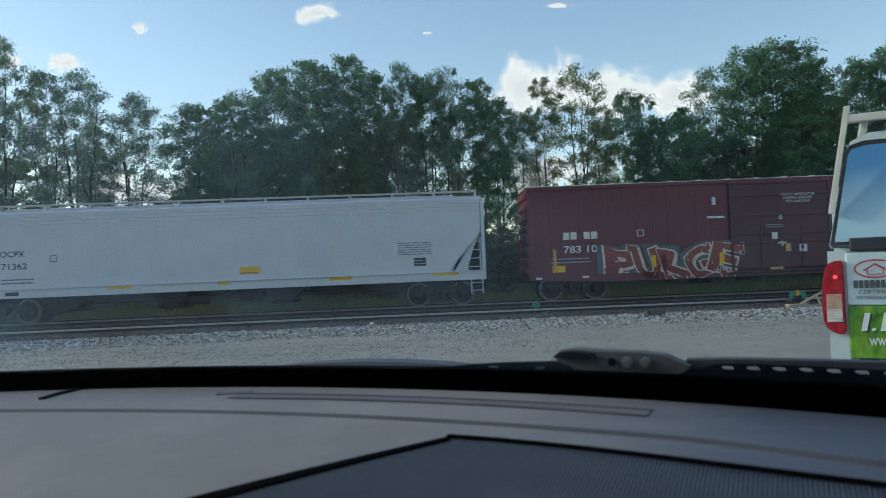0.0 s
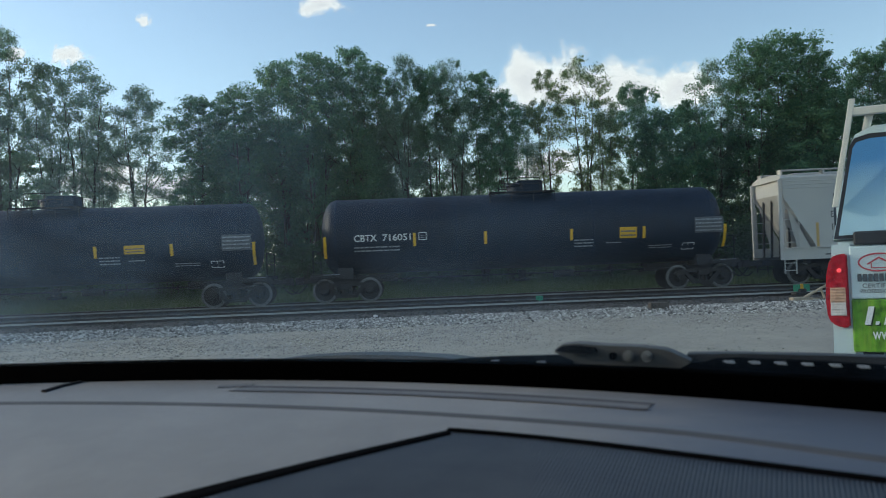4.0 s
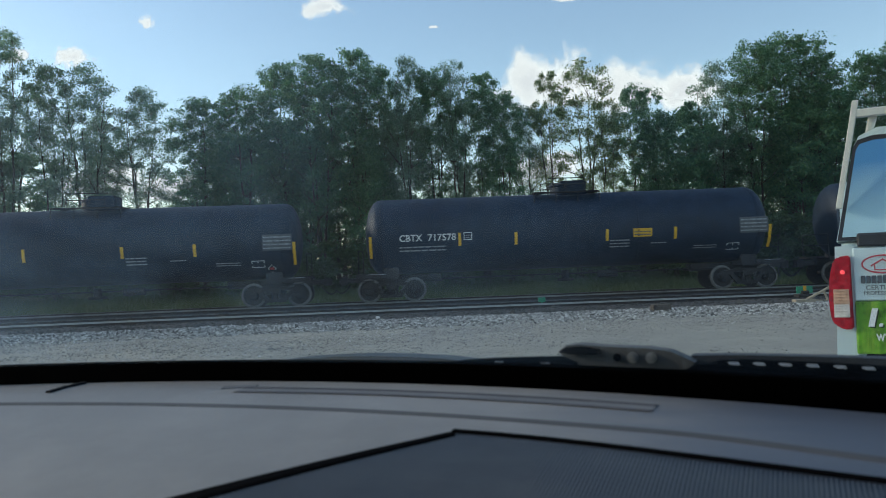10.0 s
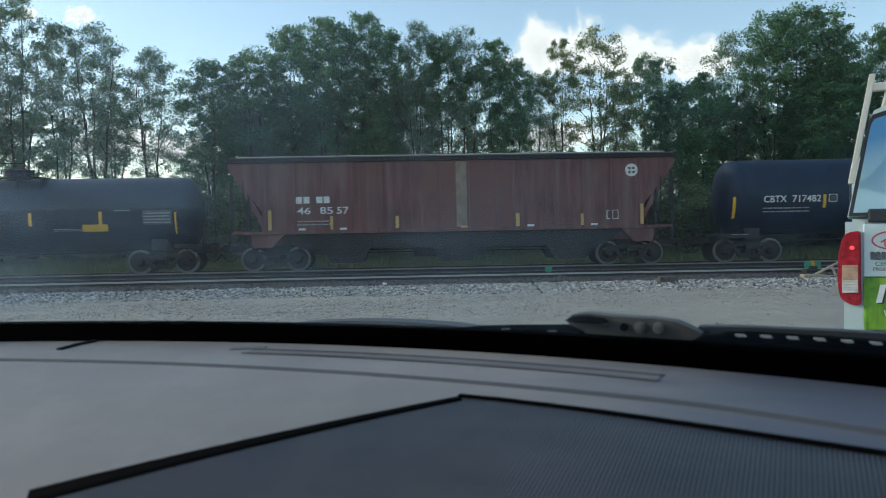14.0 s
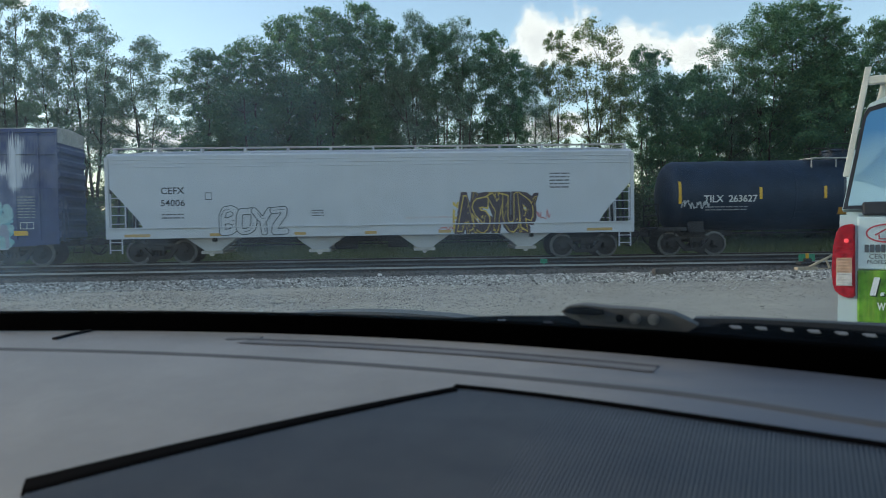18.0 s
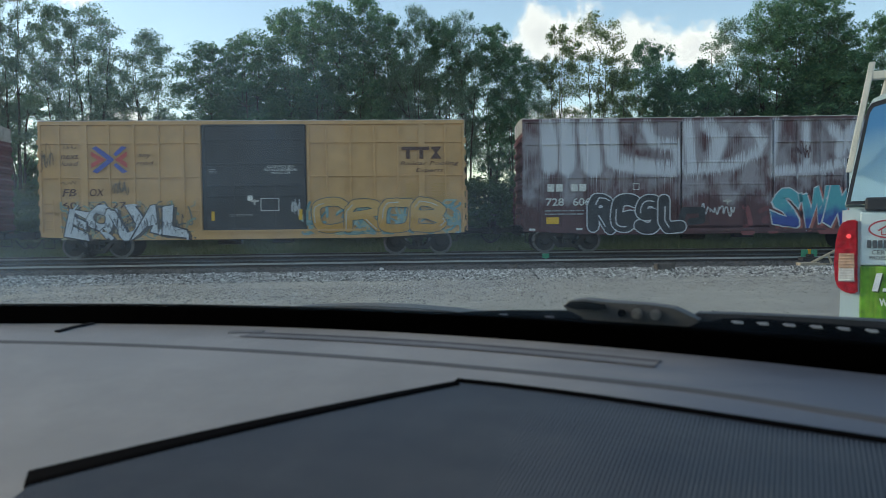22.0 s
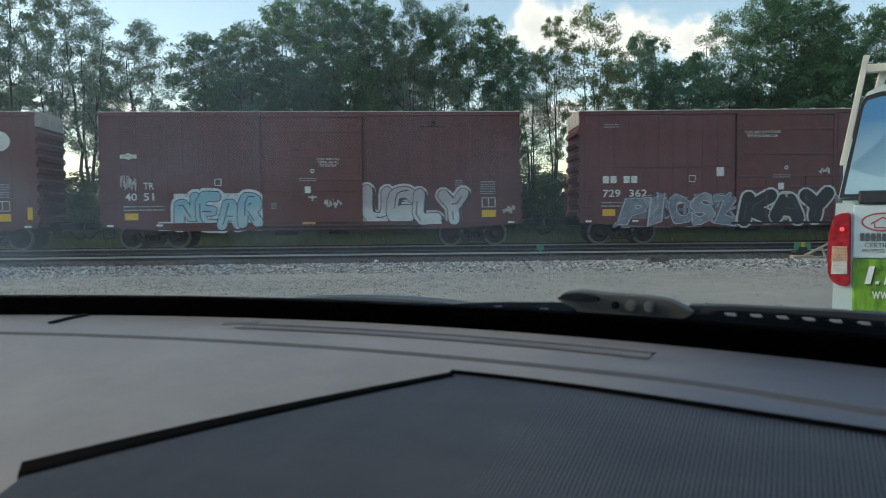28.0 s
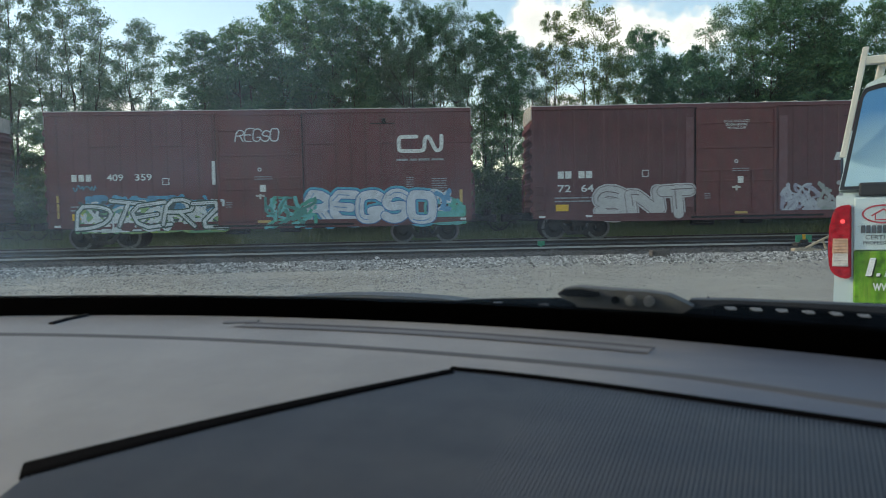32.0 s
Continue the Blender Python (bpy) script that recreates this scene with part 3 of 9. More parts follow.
# ---- clouds: thin glowing sheets of the sky's backdrop, far behind all else ----
def vapour():
    m = bpy.data.materials.new("sunlit_cloud_vapour")
    m.use_nodes = True
    nt = m.node_tree
    n, link = nt.nodes, nt.links.new
    n.remove(n["Principled BSDF"])
    tc, info, frame_in, size, billow, fine = n.new("ShaderNodeTexCoord"), n.new("ShaderNodeObjectInfo"), n.new("ShaderNodeMapping"), n.new("ShaderNodeVectorMath"), n.new("ShaderNodeTexNoise"), n.new("ShaderNodeMix")
    frame_in.inputs["Location"].default_value, frame_in.inputs["Scale"].default_value = (-1, 0, -0.8), (2, 0, 2)
    link(tc.outputs["Generated"], frame_in.inputs[0])
    size.operation = "LENGTH"
    link(frame_in.outputs[0], size.inputs[0])
    billow.noise_dimensions = "4D"
    billow.inputs["Scale"].default_value, billow.inputs["Detail"].default_value, billow.inputs["Roughness"].default_value = 2.4, 7, 0.62
    stretch = n.new("ShaderNodeMapping")
    stretch.inputs["Scale"].default_value = (1.9, 1, 1)
    link(tc.outputs["Generated"], stretch.inputs[0])
    link(stretch.outputs[0], billow.inputs["Vector"])
    many = n.new("ShaderNodeMath")
    many.operation = "MULTIPLY"
    many.inputs[1].default_value = 40
    link(info.outputs["Random"], many.inputs[0])
    link(many.outputs[0], billow.inputs["W"])
    body = n.new("ShaderNodeMath")
    body.operation = "MULTIPLY_ADD"
    body.inputs[1].default_value = -1.35
    link(size.outputs["Value"], body.inputs[0])
    lift = n.new("ShaderNodeMath")
    lift.operation = "MULTIPLY_ADD"
    lift.inputs[1].default_value, lift.inputs[2].default_value = 2.6, -0.42
    link(billow.outputs["Fac"], lift.inputs[0])
    link(lift.outputs[0], body.inputs[2])
    cover = n.new("ShaderNodeMapRange")
    cover.interpolation_type = "SMOOTHSTEP"
    cover.inputs["From Min"].default_value, cover.inputs["From Max"].default_value = 0.0, 0.5
    link(body.outputs[0], cover.inputs["Value"])
    tone = n.new("ShaderNodeValToRGB")
    tone.color_ramp.elements[0].position, tone.color_ramp.elements[0].color = 0.0, (0.93, 0.97, 1.0, 1)
    tone.color_ramp.elements[1].position, tone.color_ramp.elements[1].color = 1.0, (0.66, 0.69, 0.76, 1)
    link(body.outputs[0], tone.inputs["Fac"])
    clear, shine, mix = n.new("ShaderNodeBsdfTransparent"), n.new("ShaderNodeEmission"), n.new("ShaderNodeMixShader")
    shine.inputs["Strength"].default_value = 0.68
    n.remove(fine)
    link(tone.outputs["Color"], shine.inputs["Color"])
    link(cover.outputs[0], mix.inputs[0])
    link(clear.outputs[0], mix.inputs[1])
    link(shine.outputs[0], mix.inputs[2])
    link(mix.outputs[0], n["Material Output"].inputs["Surface"])
    return m


cloud_mat = vapour()


def cloud(x, z, wide, tall, y=2500):
    bm = bmesh.new()
    bm.faces.new([bm.verts.new((u * wide / 2, 0, v * tall)) for u, v in ((-1, -0.4), (1, -0.4), (1, 0.6), (-1, 0.6))])
    ob = part("cloud", bm, cloud_mat)
    ob.matrix_basis = pose(x, y, z)
    return tagged(ob, "bright white cumulus cloud in a blue sky", "cloud", "clouds", "structure")


cloud(262, 590, 470, 340)
cloud(400, 590, 480, 330, 2540)
cloud(650, 560, 640, 330, 2520)
cloud(800, 560, 420, 270, 2560)
cloud(-366, 865, 270, 120)
cloud(-964, 834, 92, 78)
cloud(-1222, 728, 220, 105)
cloud(-1385, 735, 170, 95, 2480)
cloud(410, 855, 130, 30)
cloud(-22, 781, 50, 18)
# a bank of cloud low behind the wood
cloud(-1180, 330, 560, 200, 2600)
cloud(-980, 300, 420, 160, 2620)
cloud(330, 320, 700, 220, 2640)


# ---- paint for the train ----
BROWN = (0.118, 0.034, 0.040)
brown_paint = surface("oxide_red_paint", BROWN, 0.55, vary=0.16, grain=2.2, dirt=(0.10, 0.05, 0.045), dirt_scale=1.6, dirt_amount=0.6, streak=True, spread=0.14)
brown_door = surface("oxide_red_door_paint", (0.125, 0.028, 0.03), 0.5, vary=0.18, grain=3.0, dirt=(0.09, 0.05, 0.04), dirt_scale=2.2, dirt_amount=0.5, streak=True, spread=0.1)
yellow_paint = surface("ochre_yellow_paint", (0.56, 0.325, 0.14), 0.5, vary=0.1, grain=2.0, dirt=(0.44, 0.28, 0.15), dirt_scale=1.8, dirt_amount=0.35, streak=True)
blue_paint = surface("navy_blue_paint", (0.035, 0.055, 0.14), 0.5, vary=0.2, grain=2.0, dirt=(0.1, 0.11, 0.16), dirt_scale=2.0, dirt_amount=0.5, streak=True)
black_door = surface("black_door_paint", (0.022, 0.026, 0.034), 0.45, vary=0.2, grain=3.0, dirt=(0.07, 0.07, 0.07), dirt_amount=0.3, streak=True)
tank_black = surface("black_tank_paint", (0.005, 0.016, 0.034), 0.6, vary=0.2, grain=2.0, dirt=(0.02, 0.033, 0.06), dirt_scale=1.0, dirt_amount=0.4, spread=0.25)
tank_black.node_tree.nodes["Principled BSDF"].inputs["Specular IOR Level"].default_value = 0.35
hopper_white = surface("pale_grey_hopper_paint", (0.53, 0.55, 0.59), 0.5, vary=0.05, grain=1.4, dirt=(0.46, 0.46, 0.47), dirt_scale=1.5, dirt_amount=0.3, streak=True)
hopper_tan = surface("warm_grey_hopper_paint", (0.46, 0.45, 0.42), 0.55, vary=0.06, grain=1.4, dirt=(0.38, 0.36, 0.33), dirt_scale=1.5, dirt_amount=0.3, streak=True)
hopper_red = surface("faded_red_hopper_paint", (0.13, 0.04, 0.042), 0.65, vary=0.25, grain=1.2, dirt=(0.19, 0.125, 0.095), dirt_scale=1.1, dirt_amount=0.85, streak=True)
grime = surface("grimy_underframe", (0.016, 0.016, 0.017), 0.8, vary=0.3, grain=6, dirt=(0.04, 0.035, 0.03), dirt_amount=0.4, bump=0.2)
cast = surface("rusty_cast_steel", (0.022, 0.020, 0.019), 0.75, 0.1, vary=0.3, grain=9, dirt=(0.055, 0.045, 0.036), dirt_amount=0.4, bump=0.25)
bright_steel = surface("worn_bright_steel", (0.42, 0.41, 0.40), 0.38, 0.9, vary=0.15, grain=20)
galvanised = surface("galvanised_roof_sheet", (0.48, 0.47, 0.44), 0.5, 0.25, vary=0.15, grain=4, dirt=(0.3, 0.26, 0.2), dirt_amount=0.5)
white_ink = surface("white_stencil_paint", (0.62, 0.62, 0.6), 0.6, vary=0.2, grain=14)
faint_black = surface("worn_black_stencil_paint", (0.13, 0.13, 0.135), 0.6, vary=0.3, grain=14)
faint_white = surface("worn_white_stencil_paint", (0.26, 0.27, 0.28), 0.6, vary=0.35, grain=14)
black_ink = surface("black_stencil_paint", (0.02, 0.02, 0.022), 0.6, vary=0.2, grain=14)
brown_ink = surface("brown_stencil_paint", (0.075, 0.03, 0.022), 0.6, vary=0.2, grain=14)
reflector = surface("yellow_reflective_tape", (0.72, 0.40, 0.02), 0.4, vary=0.15, grain=20)
amber_tape = surface("faded_amber_tape", (0.50, 0.31, 0.10), 0.5, vary=0.2, grain=20)
INKS = {}


def ink(color, second=None, scale=2.6):
    """Spray paint: one colour, or two that run into one another."""
    key = (color, second)
    if key not in INKS:
        if second:
            INKS[key] = surface("two_tone_spray_paint", color, 0.55, vary=0.08, grain=6, dirt=second, dirt_scale=scale, dirt_amount=1.0)
        else:
            INKS[key] = surface("spray_paint", color, 0.55, vary=0.15, grain=5)
    return INKS[key]


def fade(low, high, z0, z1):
    """Spray paint, or another coat, that runs from one colour at the foot to another at the top, with a soft uneven
    edge.
    """
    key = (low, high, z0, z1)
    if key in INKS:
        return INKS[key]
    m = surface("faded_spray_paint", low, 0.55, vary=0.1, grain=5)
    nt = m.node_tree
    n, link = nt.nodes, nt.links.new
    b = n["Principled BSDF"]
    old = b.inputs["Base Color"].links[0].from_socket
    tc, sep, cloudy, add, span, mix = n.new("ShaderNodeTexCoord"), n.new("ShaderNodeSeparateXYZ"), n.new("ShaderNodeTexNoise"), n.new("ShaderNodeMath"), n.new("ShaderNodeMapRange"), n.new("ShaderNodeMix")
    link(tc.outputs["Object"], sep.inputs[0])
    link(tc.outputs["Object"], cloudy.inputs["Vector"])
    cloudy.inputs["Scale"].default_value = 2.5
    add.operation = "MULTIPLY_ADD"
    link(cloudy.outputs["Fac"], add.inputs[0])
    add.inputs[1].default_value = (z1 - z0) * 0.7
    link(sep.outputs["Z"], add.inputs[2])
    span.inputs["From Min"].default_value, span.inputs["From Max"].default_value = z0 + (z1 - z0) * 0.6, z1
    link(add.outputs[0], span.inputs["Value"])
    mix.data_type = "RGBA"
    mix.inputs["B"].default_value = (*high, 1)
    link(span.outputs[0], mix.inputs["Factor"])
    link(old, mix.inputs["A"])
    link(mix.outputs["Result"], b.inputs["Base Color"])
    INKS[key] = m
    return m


def washed(name, base, paint, z0, z1, amount, seed, strokes=()):
    """Car paint under runny roller paint: broad soft strokes (line of places, width), and a thin wash with drips between two heights."""
    m = surface(name, base, 0.55, vary=0.18, grain=2.2)
    nt = m.node_tree
    n, link = nt.nodes, nt.links.new
    b = n["Principled BSDF"]
    old = b.inputs["Base Color"].links[0].from_socket
    tc = n.new("ShaderNodeTexCoord")
    tc.name = "car_space"
    sep = n.new("ShaderNodeSeparateXYZ")
    link(tc.outputs["Object"], sep.inputs[0])

    def tex(sx, sz, detail, off):
        mp = n.new("ShaderNodeMapping")
        mp.inputs["Scale"].default_value, mp.inputs["Location"].default_value = (sx, 0, sz), (seed + off, 0, seed)
        link(tc.outputs["Object"], mp.inputs[0])
        t = n.new("ShaderNodeTexNoise")
        t.inputs["Scale"].default_value, t.inputs["Detail"].default_value = 1.0, detail
        link(mp.outputs[0], t.inputs["Vector"])
        return t.outputs["Fac"]

    def feed(o, *values):
        for i, v in enumerate(values):
            if isinstance(v, (int, float, tuple)):
                o.inputs[i].default_value = v
            else:
                link(v, o.inputs[i])
        return o

    def mth(op, *values):
        o = n.new("ShaderNodeMath")
        o.operation = op
        return feed(o, *values).outputs[0]

    def vec(op, *values):
        o = n.new("ShaderNodeVectorMath")
        o.operation = op
        return feed(o, *values)

    def span(v, a, b2):
        o = n.new("ShaderNodeMapRange")
        o.inputs["From Min"].default_value, o.inputs["From Max"].default_value = a, b2
        link(v, o.inputs["Value"])
        return o.outputs[0]
    drips = tex(38.0, 0.30, 3, 0)
    blot = tex(1.3, 0.9, 4, 7)
    runs = span(mth("ADD", drips, mth("MULTIPLY", blot, 0.6)), 0.72, 0.92)
    low = span(mth("ADD", sep.outputs["Z"], mth("ADD", mth("MULTIPLY", drips, 0.9), mth("MULTIPLY", blot, 1.6))), z0 + 0.9, z0 + 1.35)
    high = span(sep.outputs["Z"], z1, z1 - 0.1)
    mask = mth("MULTIPLY", mth("MULTIPLY", mth("MAXIMUM", span(blot, 0.40, 0.56), runs), amount), mth("MULTIPLY", low, high))
    # the paint of every stroke runs down in thin drips
    sunk = n.new("ShaderNodeCombineXYZ")
    link(mth("ADD", sep.outputs["X"], mth("MULTIPLY", mth("SUBTRACT", blot, 0.5), 0.35)), sunk.inputs[0])
    link(mth("ADD", sep.outputs["Z"], mth("MULTIPLY", span(drips, 0.50, 0.68), 0.42)), sunk.inputs[2])
    near = None
    for points, wide in strokes:
        for (xa, za), (xb, zb) in zip(points, points[1:]):
            d = (xb - xa, 0.0, zb - za)
            rel = vec("SUBTRACT", sunk.outputs[0], (xa, 0.0, za)).outputs[0]
            t = mth("DIVIDE", vec("DOT_PRODUCT", rel, d).outputs["Value"], d[0] ** 2 + d[2] ** 2)
            t.node.use_clamp = True
            along = vec("SCALE", d)
            link(t, along.inputs["Scale"])
            gap = mth("SUBTRACT", vec("LENGTH", vec("SUBTRACT", rel, along.outputs[0]).outputs[0]).outputs["Value"], wide / 2)
            near = gap if near is None else mth("MINIMUM", near, gap)
    if near is not None:
        rough_edge = mth("ADD", near, mth("MULTIPLY", mth("SUBTRACT", drips, 0.5), 0.5))
        body = mth("MULTIPLY", span(rough_edge, 0.10, -0.12), span(mth("ADD", drips, blot), 0.42, 0.86))
        mask = mth("MAXIMUM", mask, mth("MULTIPLY", body, 0.95))
    mix = n.new("ShaderNodeMix")
    mix.data_type = "RGBA"
    mix.inputs["B"].default_value = (*paint, 1)
    link(mask, mix.inputs["Factor"])
    link(old, mix.inputs["A"])
    link(mix.outputs["Result"], b.inputs["Base Color"])
    return m


# ---- writing and tags ----
W, K = (0.62, 0.63, 0.62), (0.018, 0.018, 0.022)
GLYPHS = {}


def glyphs(body, fat=0.0, lean=0.0):
    key = (body, fat, lean)
    if key not in GLYPHS:
        c = bpy.data.curves.new("glyphs", "FONT")
        c.body, c.offset, c.resolution_u, c.shear = body, fat, 3, lean
        ob = bpy.data.objects.new("glyphs", c)
        me = bpy.data.meshes.new_from_object(ob)
        v = np.array([tuple(p.co)[:2] for p in me.vertices])
        GLYPHS[key] = (v, [tuple(f.vertices) for f in me.polygons])
        bpy.data.objects.remove(ob)
        bpy.data.meshes.remove(me)
    return GLYPHS[key]


def flat_wall(y):
    return lambda z: y


def round_wall(r, zc, proud):
    return lambda z: -math.sqrt(max(0.01, r * r - (z - zc) ** 2)) - proud


def written(parent, body, x0, x1, z0, z1, material, wall, name="lettering", fat=0.0, lean=0.0, label=""):
    """Lettering stretched to a field of the car's near side."""
    v, faces = glyphs(body, fat, lean)
    lo, hi = v.min(0), v.max(0)
    u = (v - lo) / (hi - lo)
    verts = [(x0 + a * (x1 - x0), wall(z0 + b * (z1 - z0)), z0 + b * (z1 - z0)) for a, b in u]
    ob = soup(name, verts, faces, material, parent)
    return tagged(ob, label)


def lines(parent, body, x0, x1, z0, z1, material, wall, lean=0.0):
    """Several centred lines of a notice, one part."""
    rows = body.split("|")
    pitch = (z1 - z0) / len(rows)
    longest = max(len(r) for r in rows)
    verts, faces = [], []
    for i, row in enumerate(rows):
        v, f = glyphs(row, 0.0, lean)
        lo, hi = v.min(0), v.max(0)
        w = (x1 - x0) * len(row) / longest
        c, zb = (x0 + x1) / 2, z1 - (i + 1) * pitch + pitch * 0.15
        k = len(verts)
        for a, b in (v - lo) / (hi - lo):
            z = zb + b * pitch * 0.72
            verts.append((c - w / 2 + a * w, wall(z), z))
        faces += [tuple(q + k for q in t) for t in f]
    return soup("notice", verts, faces, material, parent)


def patch(parent, name, x0, x1, z0, z1, material, wall, label="", cuts=3):
    """A thin plate, sticker or stripe lying on the car's side."""
    verts, faces = [], []
    for i in range(cuts + 1):
        z = z0 + (z1 - z0) * i / cuts
        verts += [(x0, wall(z), z), (x1, wall(z), z), (x1, wall(z) + 0.004, z), (x0, wall(z) + 0.004, z)]
    for i in range(cuts):
        a, b = 4 * i, 4 * i + 4
        faces += [(a + j, a + (j + 1) % 4, b + (j + 1) % 4, b + j) for j in range(4)]
    faces += [(0, 3, 2, 1), (4 * cuts, 4 * cuts + 1, 4 * cuts + 2, 4 * cuts + 3)]
    return tagged(soup(name, verts, faces, material, parent), label)


def small_print(parent, x0, x1, z0, z1, material, wall, rows=2, seed=1, words=3):
    """Print too small to read: rows of short bars."""
    material = faint_white if material is white_ink else faint_black if material is black_ink else material
    rnd = random.Random(seed)
    verts, faces = [], []
    pitch = (z1 - z0) / rows
    for r in range(rows):
        z = z0 + pitch * (r + 0.2)
        x = x0
        while x < x1 - 0.02:
            w = min(x1 - x, rnd.uniform(0.3, 0.9) * (x1 - x0) / words)
            k = len(verts)
            verts += [(x, wall(z), z), (x + w * 0.85, wall(z), z), (x + w * 0.85, wall(z + pitch * 0.4), z + pitch * 0.4), (x, wall(z + pitch * 0.4), z + pitch * 0.4)]
            faces.append((k, k + 1, k + 2, k + 3))
            x += w
    return soup("small_print", verts, faces, material, parent)


def frame_sign(parent, x0, x1, z0, z1, material, wall, bars=1):
    """A stencilled panel outline with a divider."""
    t = 0.025
    verts, faces = [], []
    spans = [(x0, x1, z0, z0 + t), (x0, x1, z1 - t, z1), (x0, x0 + t, z0, z1), (x1 - t, x1, z0, z1)]
    spans += [(x0 + (x1 - x0) * (i + 1) / (bars + 1) - t / 2, x0 + (x1 - x0) * (i + 1) / (bars + 1) + t / 2, z0, z1) for i in range(bars)]
    for a, b, c, d in spans:
        k = len(verts)
        verts += [(a, wall(c), c), (b, wall(c), c), (b, wall(d), d), (a, wall(d), d)]
        faces.append((k, k + 1, k + 2, k + 3))
    return soup("stencilled_panel", verts, faces, material, parent)


def disc(parent, x, z, r, material, wall, name="round_emblem", label="", hole=0.0):
    bm = bmesh.new()
    n = 28
    rim = [bm.verts.new((x + r * math.cos(i * 2 * math.pi / n), wall(z), z + r * math.sin(i * 2 * math.pi / n))) for i in range(n)]
    if hole:
        ins = [bm.verts.new((x + hole * math.cos(i * 2 * math.pi / n), wall(z), z + hole * math.sin(i * 2 * math.pi / n))) for i in range(n)]
        for i in range(n):
            bm.faces.new((rim[i - 1], rim[i], ins[i], ins[i - 1]))
    else:
        bm.faces.new(rim)
    return part(name, bm, material, parent, label)


def tag(parent, body, x0, x1, z0, z1, wall, fill, edge, halo=None, seed=1, fat=0.055, wild=1.0, name="graffiti", shade=None, line=0.035, glow_by=0.06):
    """Sprayed letters, each swollen, bent and pressed into the next, with spikes, a drop shadow, an outline, a cloud and fine strokes."""
    rnd = random.Random(seed)
    n = len(body)
    fat *= 0.72
    slot, tall = (x1 - x0) / n, z1 - z0
    jit = [(rnd.uniform(-0.26, 0.26) * wild, rnd.uniform(-0.10, 0.10) * wild, rnd.uniform(0.0, 0.16) * wild, rnd.uniform(-0.3, 0.3) * wild,
            rnd.uniform(-0.16, 0.16) * wild, rnd.uniform(0, 6.28), rnd.uniform(1.0, 1.14)) for _ in range(n)]
    spikes = [[(rnd.choice((-0.5, 0.5, rnd.uniform(-0.4, 0.4))), rnd.choice((-0.46, 0.44)), rnd.uniform(-0.6, 0.6), rnd.uniform(0.05, 0.15), rnd.uniform(0.12, 0.3)) for _ in range(2)] for _ in range(n)]

    def place(i, u, t):
        turn, lift, short, lean, bend, phase, w = jit[i]
        u2 = u + lean * t + bend * math.sin(t * 4.4 + phase)
        t2 = t * (1 - short) + turn * u + 0.07 * wild * math.sin(u * 5 + phase)
        return x0 + slot * (i + 0.5) + u2 * slot * w, max(z0 - 0.06, min(z1 + 0.12, (z0 + z1) / 2 + (t2 + lift * 0.6) * tall))
    fills = fill if isinstance(fill, list) else [fill] if fill else []
    layers = [(fat, m, 0.014, "", 0, 0, (k, len(fills))) for k, m in enumerate(fills)]
    if edge:
        layers.append((fat + line, edge, 0.012, "_outline", 0, 0, (0, 1)))
    if shade:
        layers.append((fat + line * 0.6, shade, 0.008, "_shadow", 0.11, -0.07, (0, 1)))
    if halo:
        layers.append((fat + line + glow_by, halo, 0.004, "_cloud", 0, 0, (0, 1)))
    for swell, material, proud, tail, dx, dz, (turn_of, turns) in layers:
        verts, faces = [], []
        rise = 0.004 if tail in ("", "_outline") else 0.0002
        for i, ch in enumerate(body):
            if i % turns != turn_of:
                continue
            base, _ = glyphs(ch, fat)
            v, f = glyphs(ch, swell)
            lo, hi = base.min(0), base.max(0)
            slim = min(1.0, 0.2 + 1.35 * (hi[0] - lo[0]) / (hi[1] - lo[1]))
            k = len(verts)
            for a, b in (v - lo) / (hi - lo):
                x, z = place(i, (a - 0.5) * slim, b - 0.5)
                z = max(z0 - 0.06, z + dz)
                verts.append((x + dx, wall(z) - proud - rise * i, z))
            faces += [tuple(q + k for q in t) for t in f]
            grow = swell - fat
            for u, t, lean, wide, long in spikes[i]:
                up = 1 if t > 0 else -1
                k = len(verts)
                for a, b in ((u - wide - grow, t - up * 0.1), (u + wide + grow, t - up * 0.1), (u + lean * long + 0.06 + grow, t + up * (long * 0.5 + grow)), (u + lean * long - 0.02 - grow, t + up * (long * 0.5 + grow))):
                    x, z = place(i, a, b)
                    z = max(z0 - 0.06, z + dz)
                    verts.append((x + dx, wall(z) - proud - 0.0004 - rise * i, z))
                faces.append((k, k + 1, k + 2, k + 3))
        soup(name + tail, verts, faces, material, parent)
    # fine strokes and drips over the letters
    verts, faces = [], []
    for i in range(n):
        for _ in range(3):
            u, t, a, long = rnd.uniform(-0.4, 0.4), rnd.uniform(-0.4, 0.4), rnd.uniform(0, 6.28), rnd.uniform(0.10, 0.28)
            last = None
            for s in range(6):
                x, z = place(i, u + long * math.cos(a) * s / 5, t + long * math.sin(a + 0.25 * s) * s / 5)
                k = len(verts)
                verts += [(x - 0.014, wall(z) - 0.017 - 0.004 * i, z - 0.012), (x + 0.014, wall(z) - 0.017 - 0.004 * i, z + 0.012)]
                if last is not None:
                    faces.append((last, last + 1, k + 1, k))
                last = k
    tagged(soup(name + "_strokes", verts, faces, edge or ink(K), parent), kind="stuff")


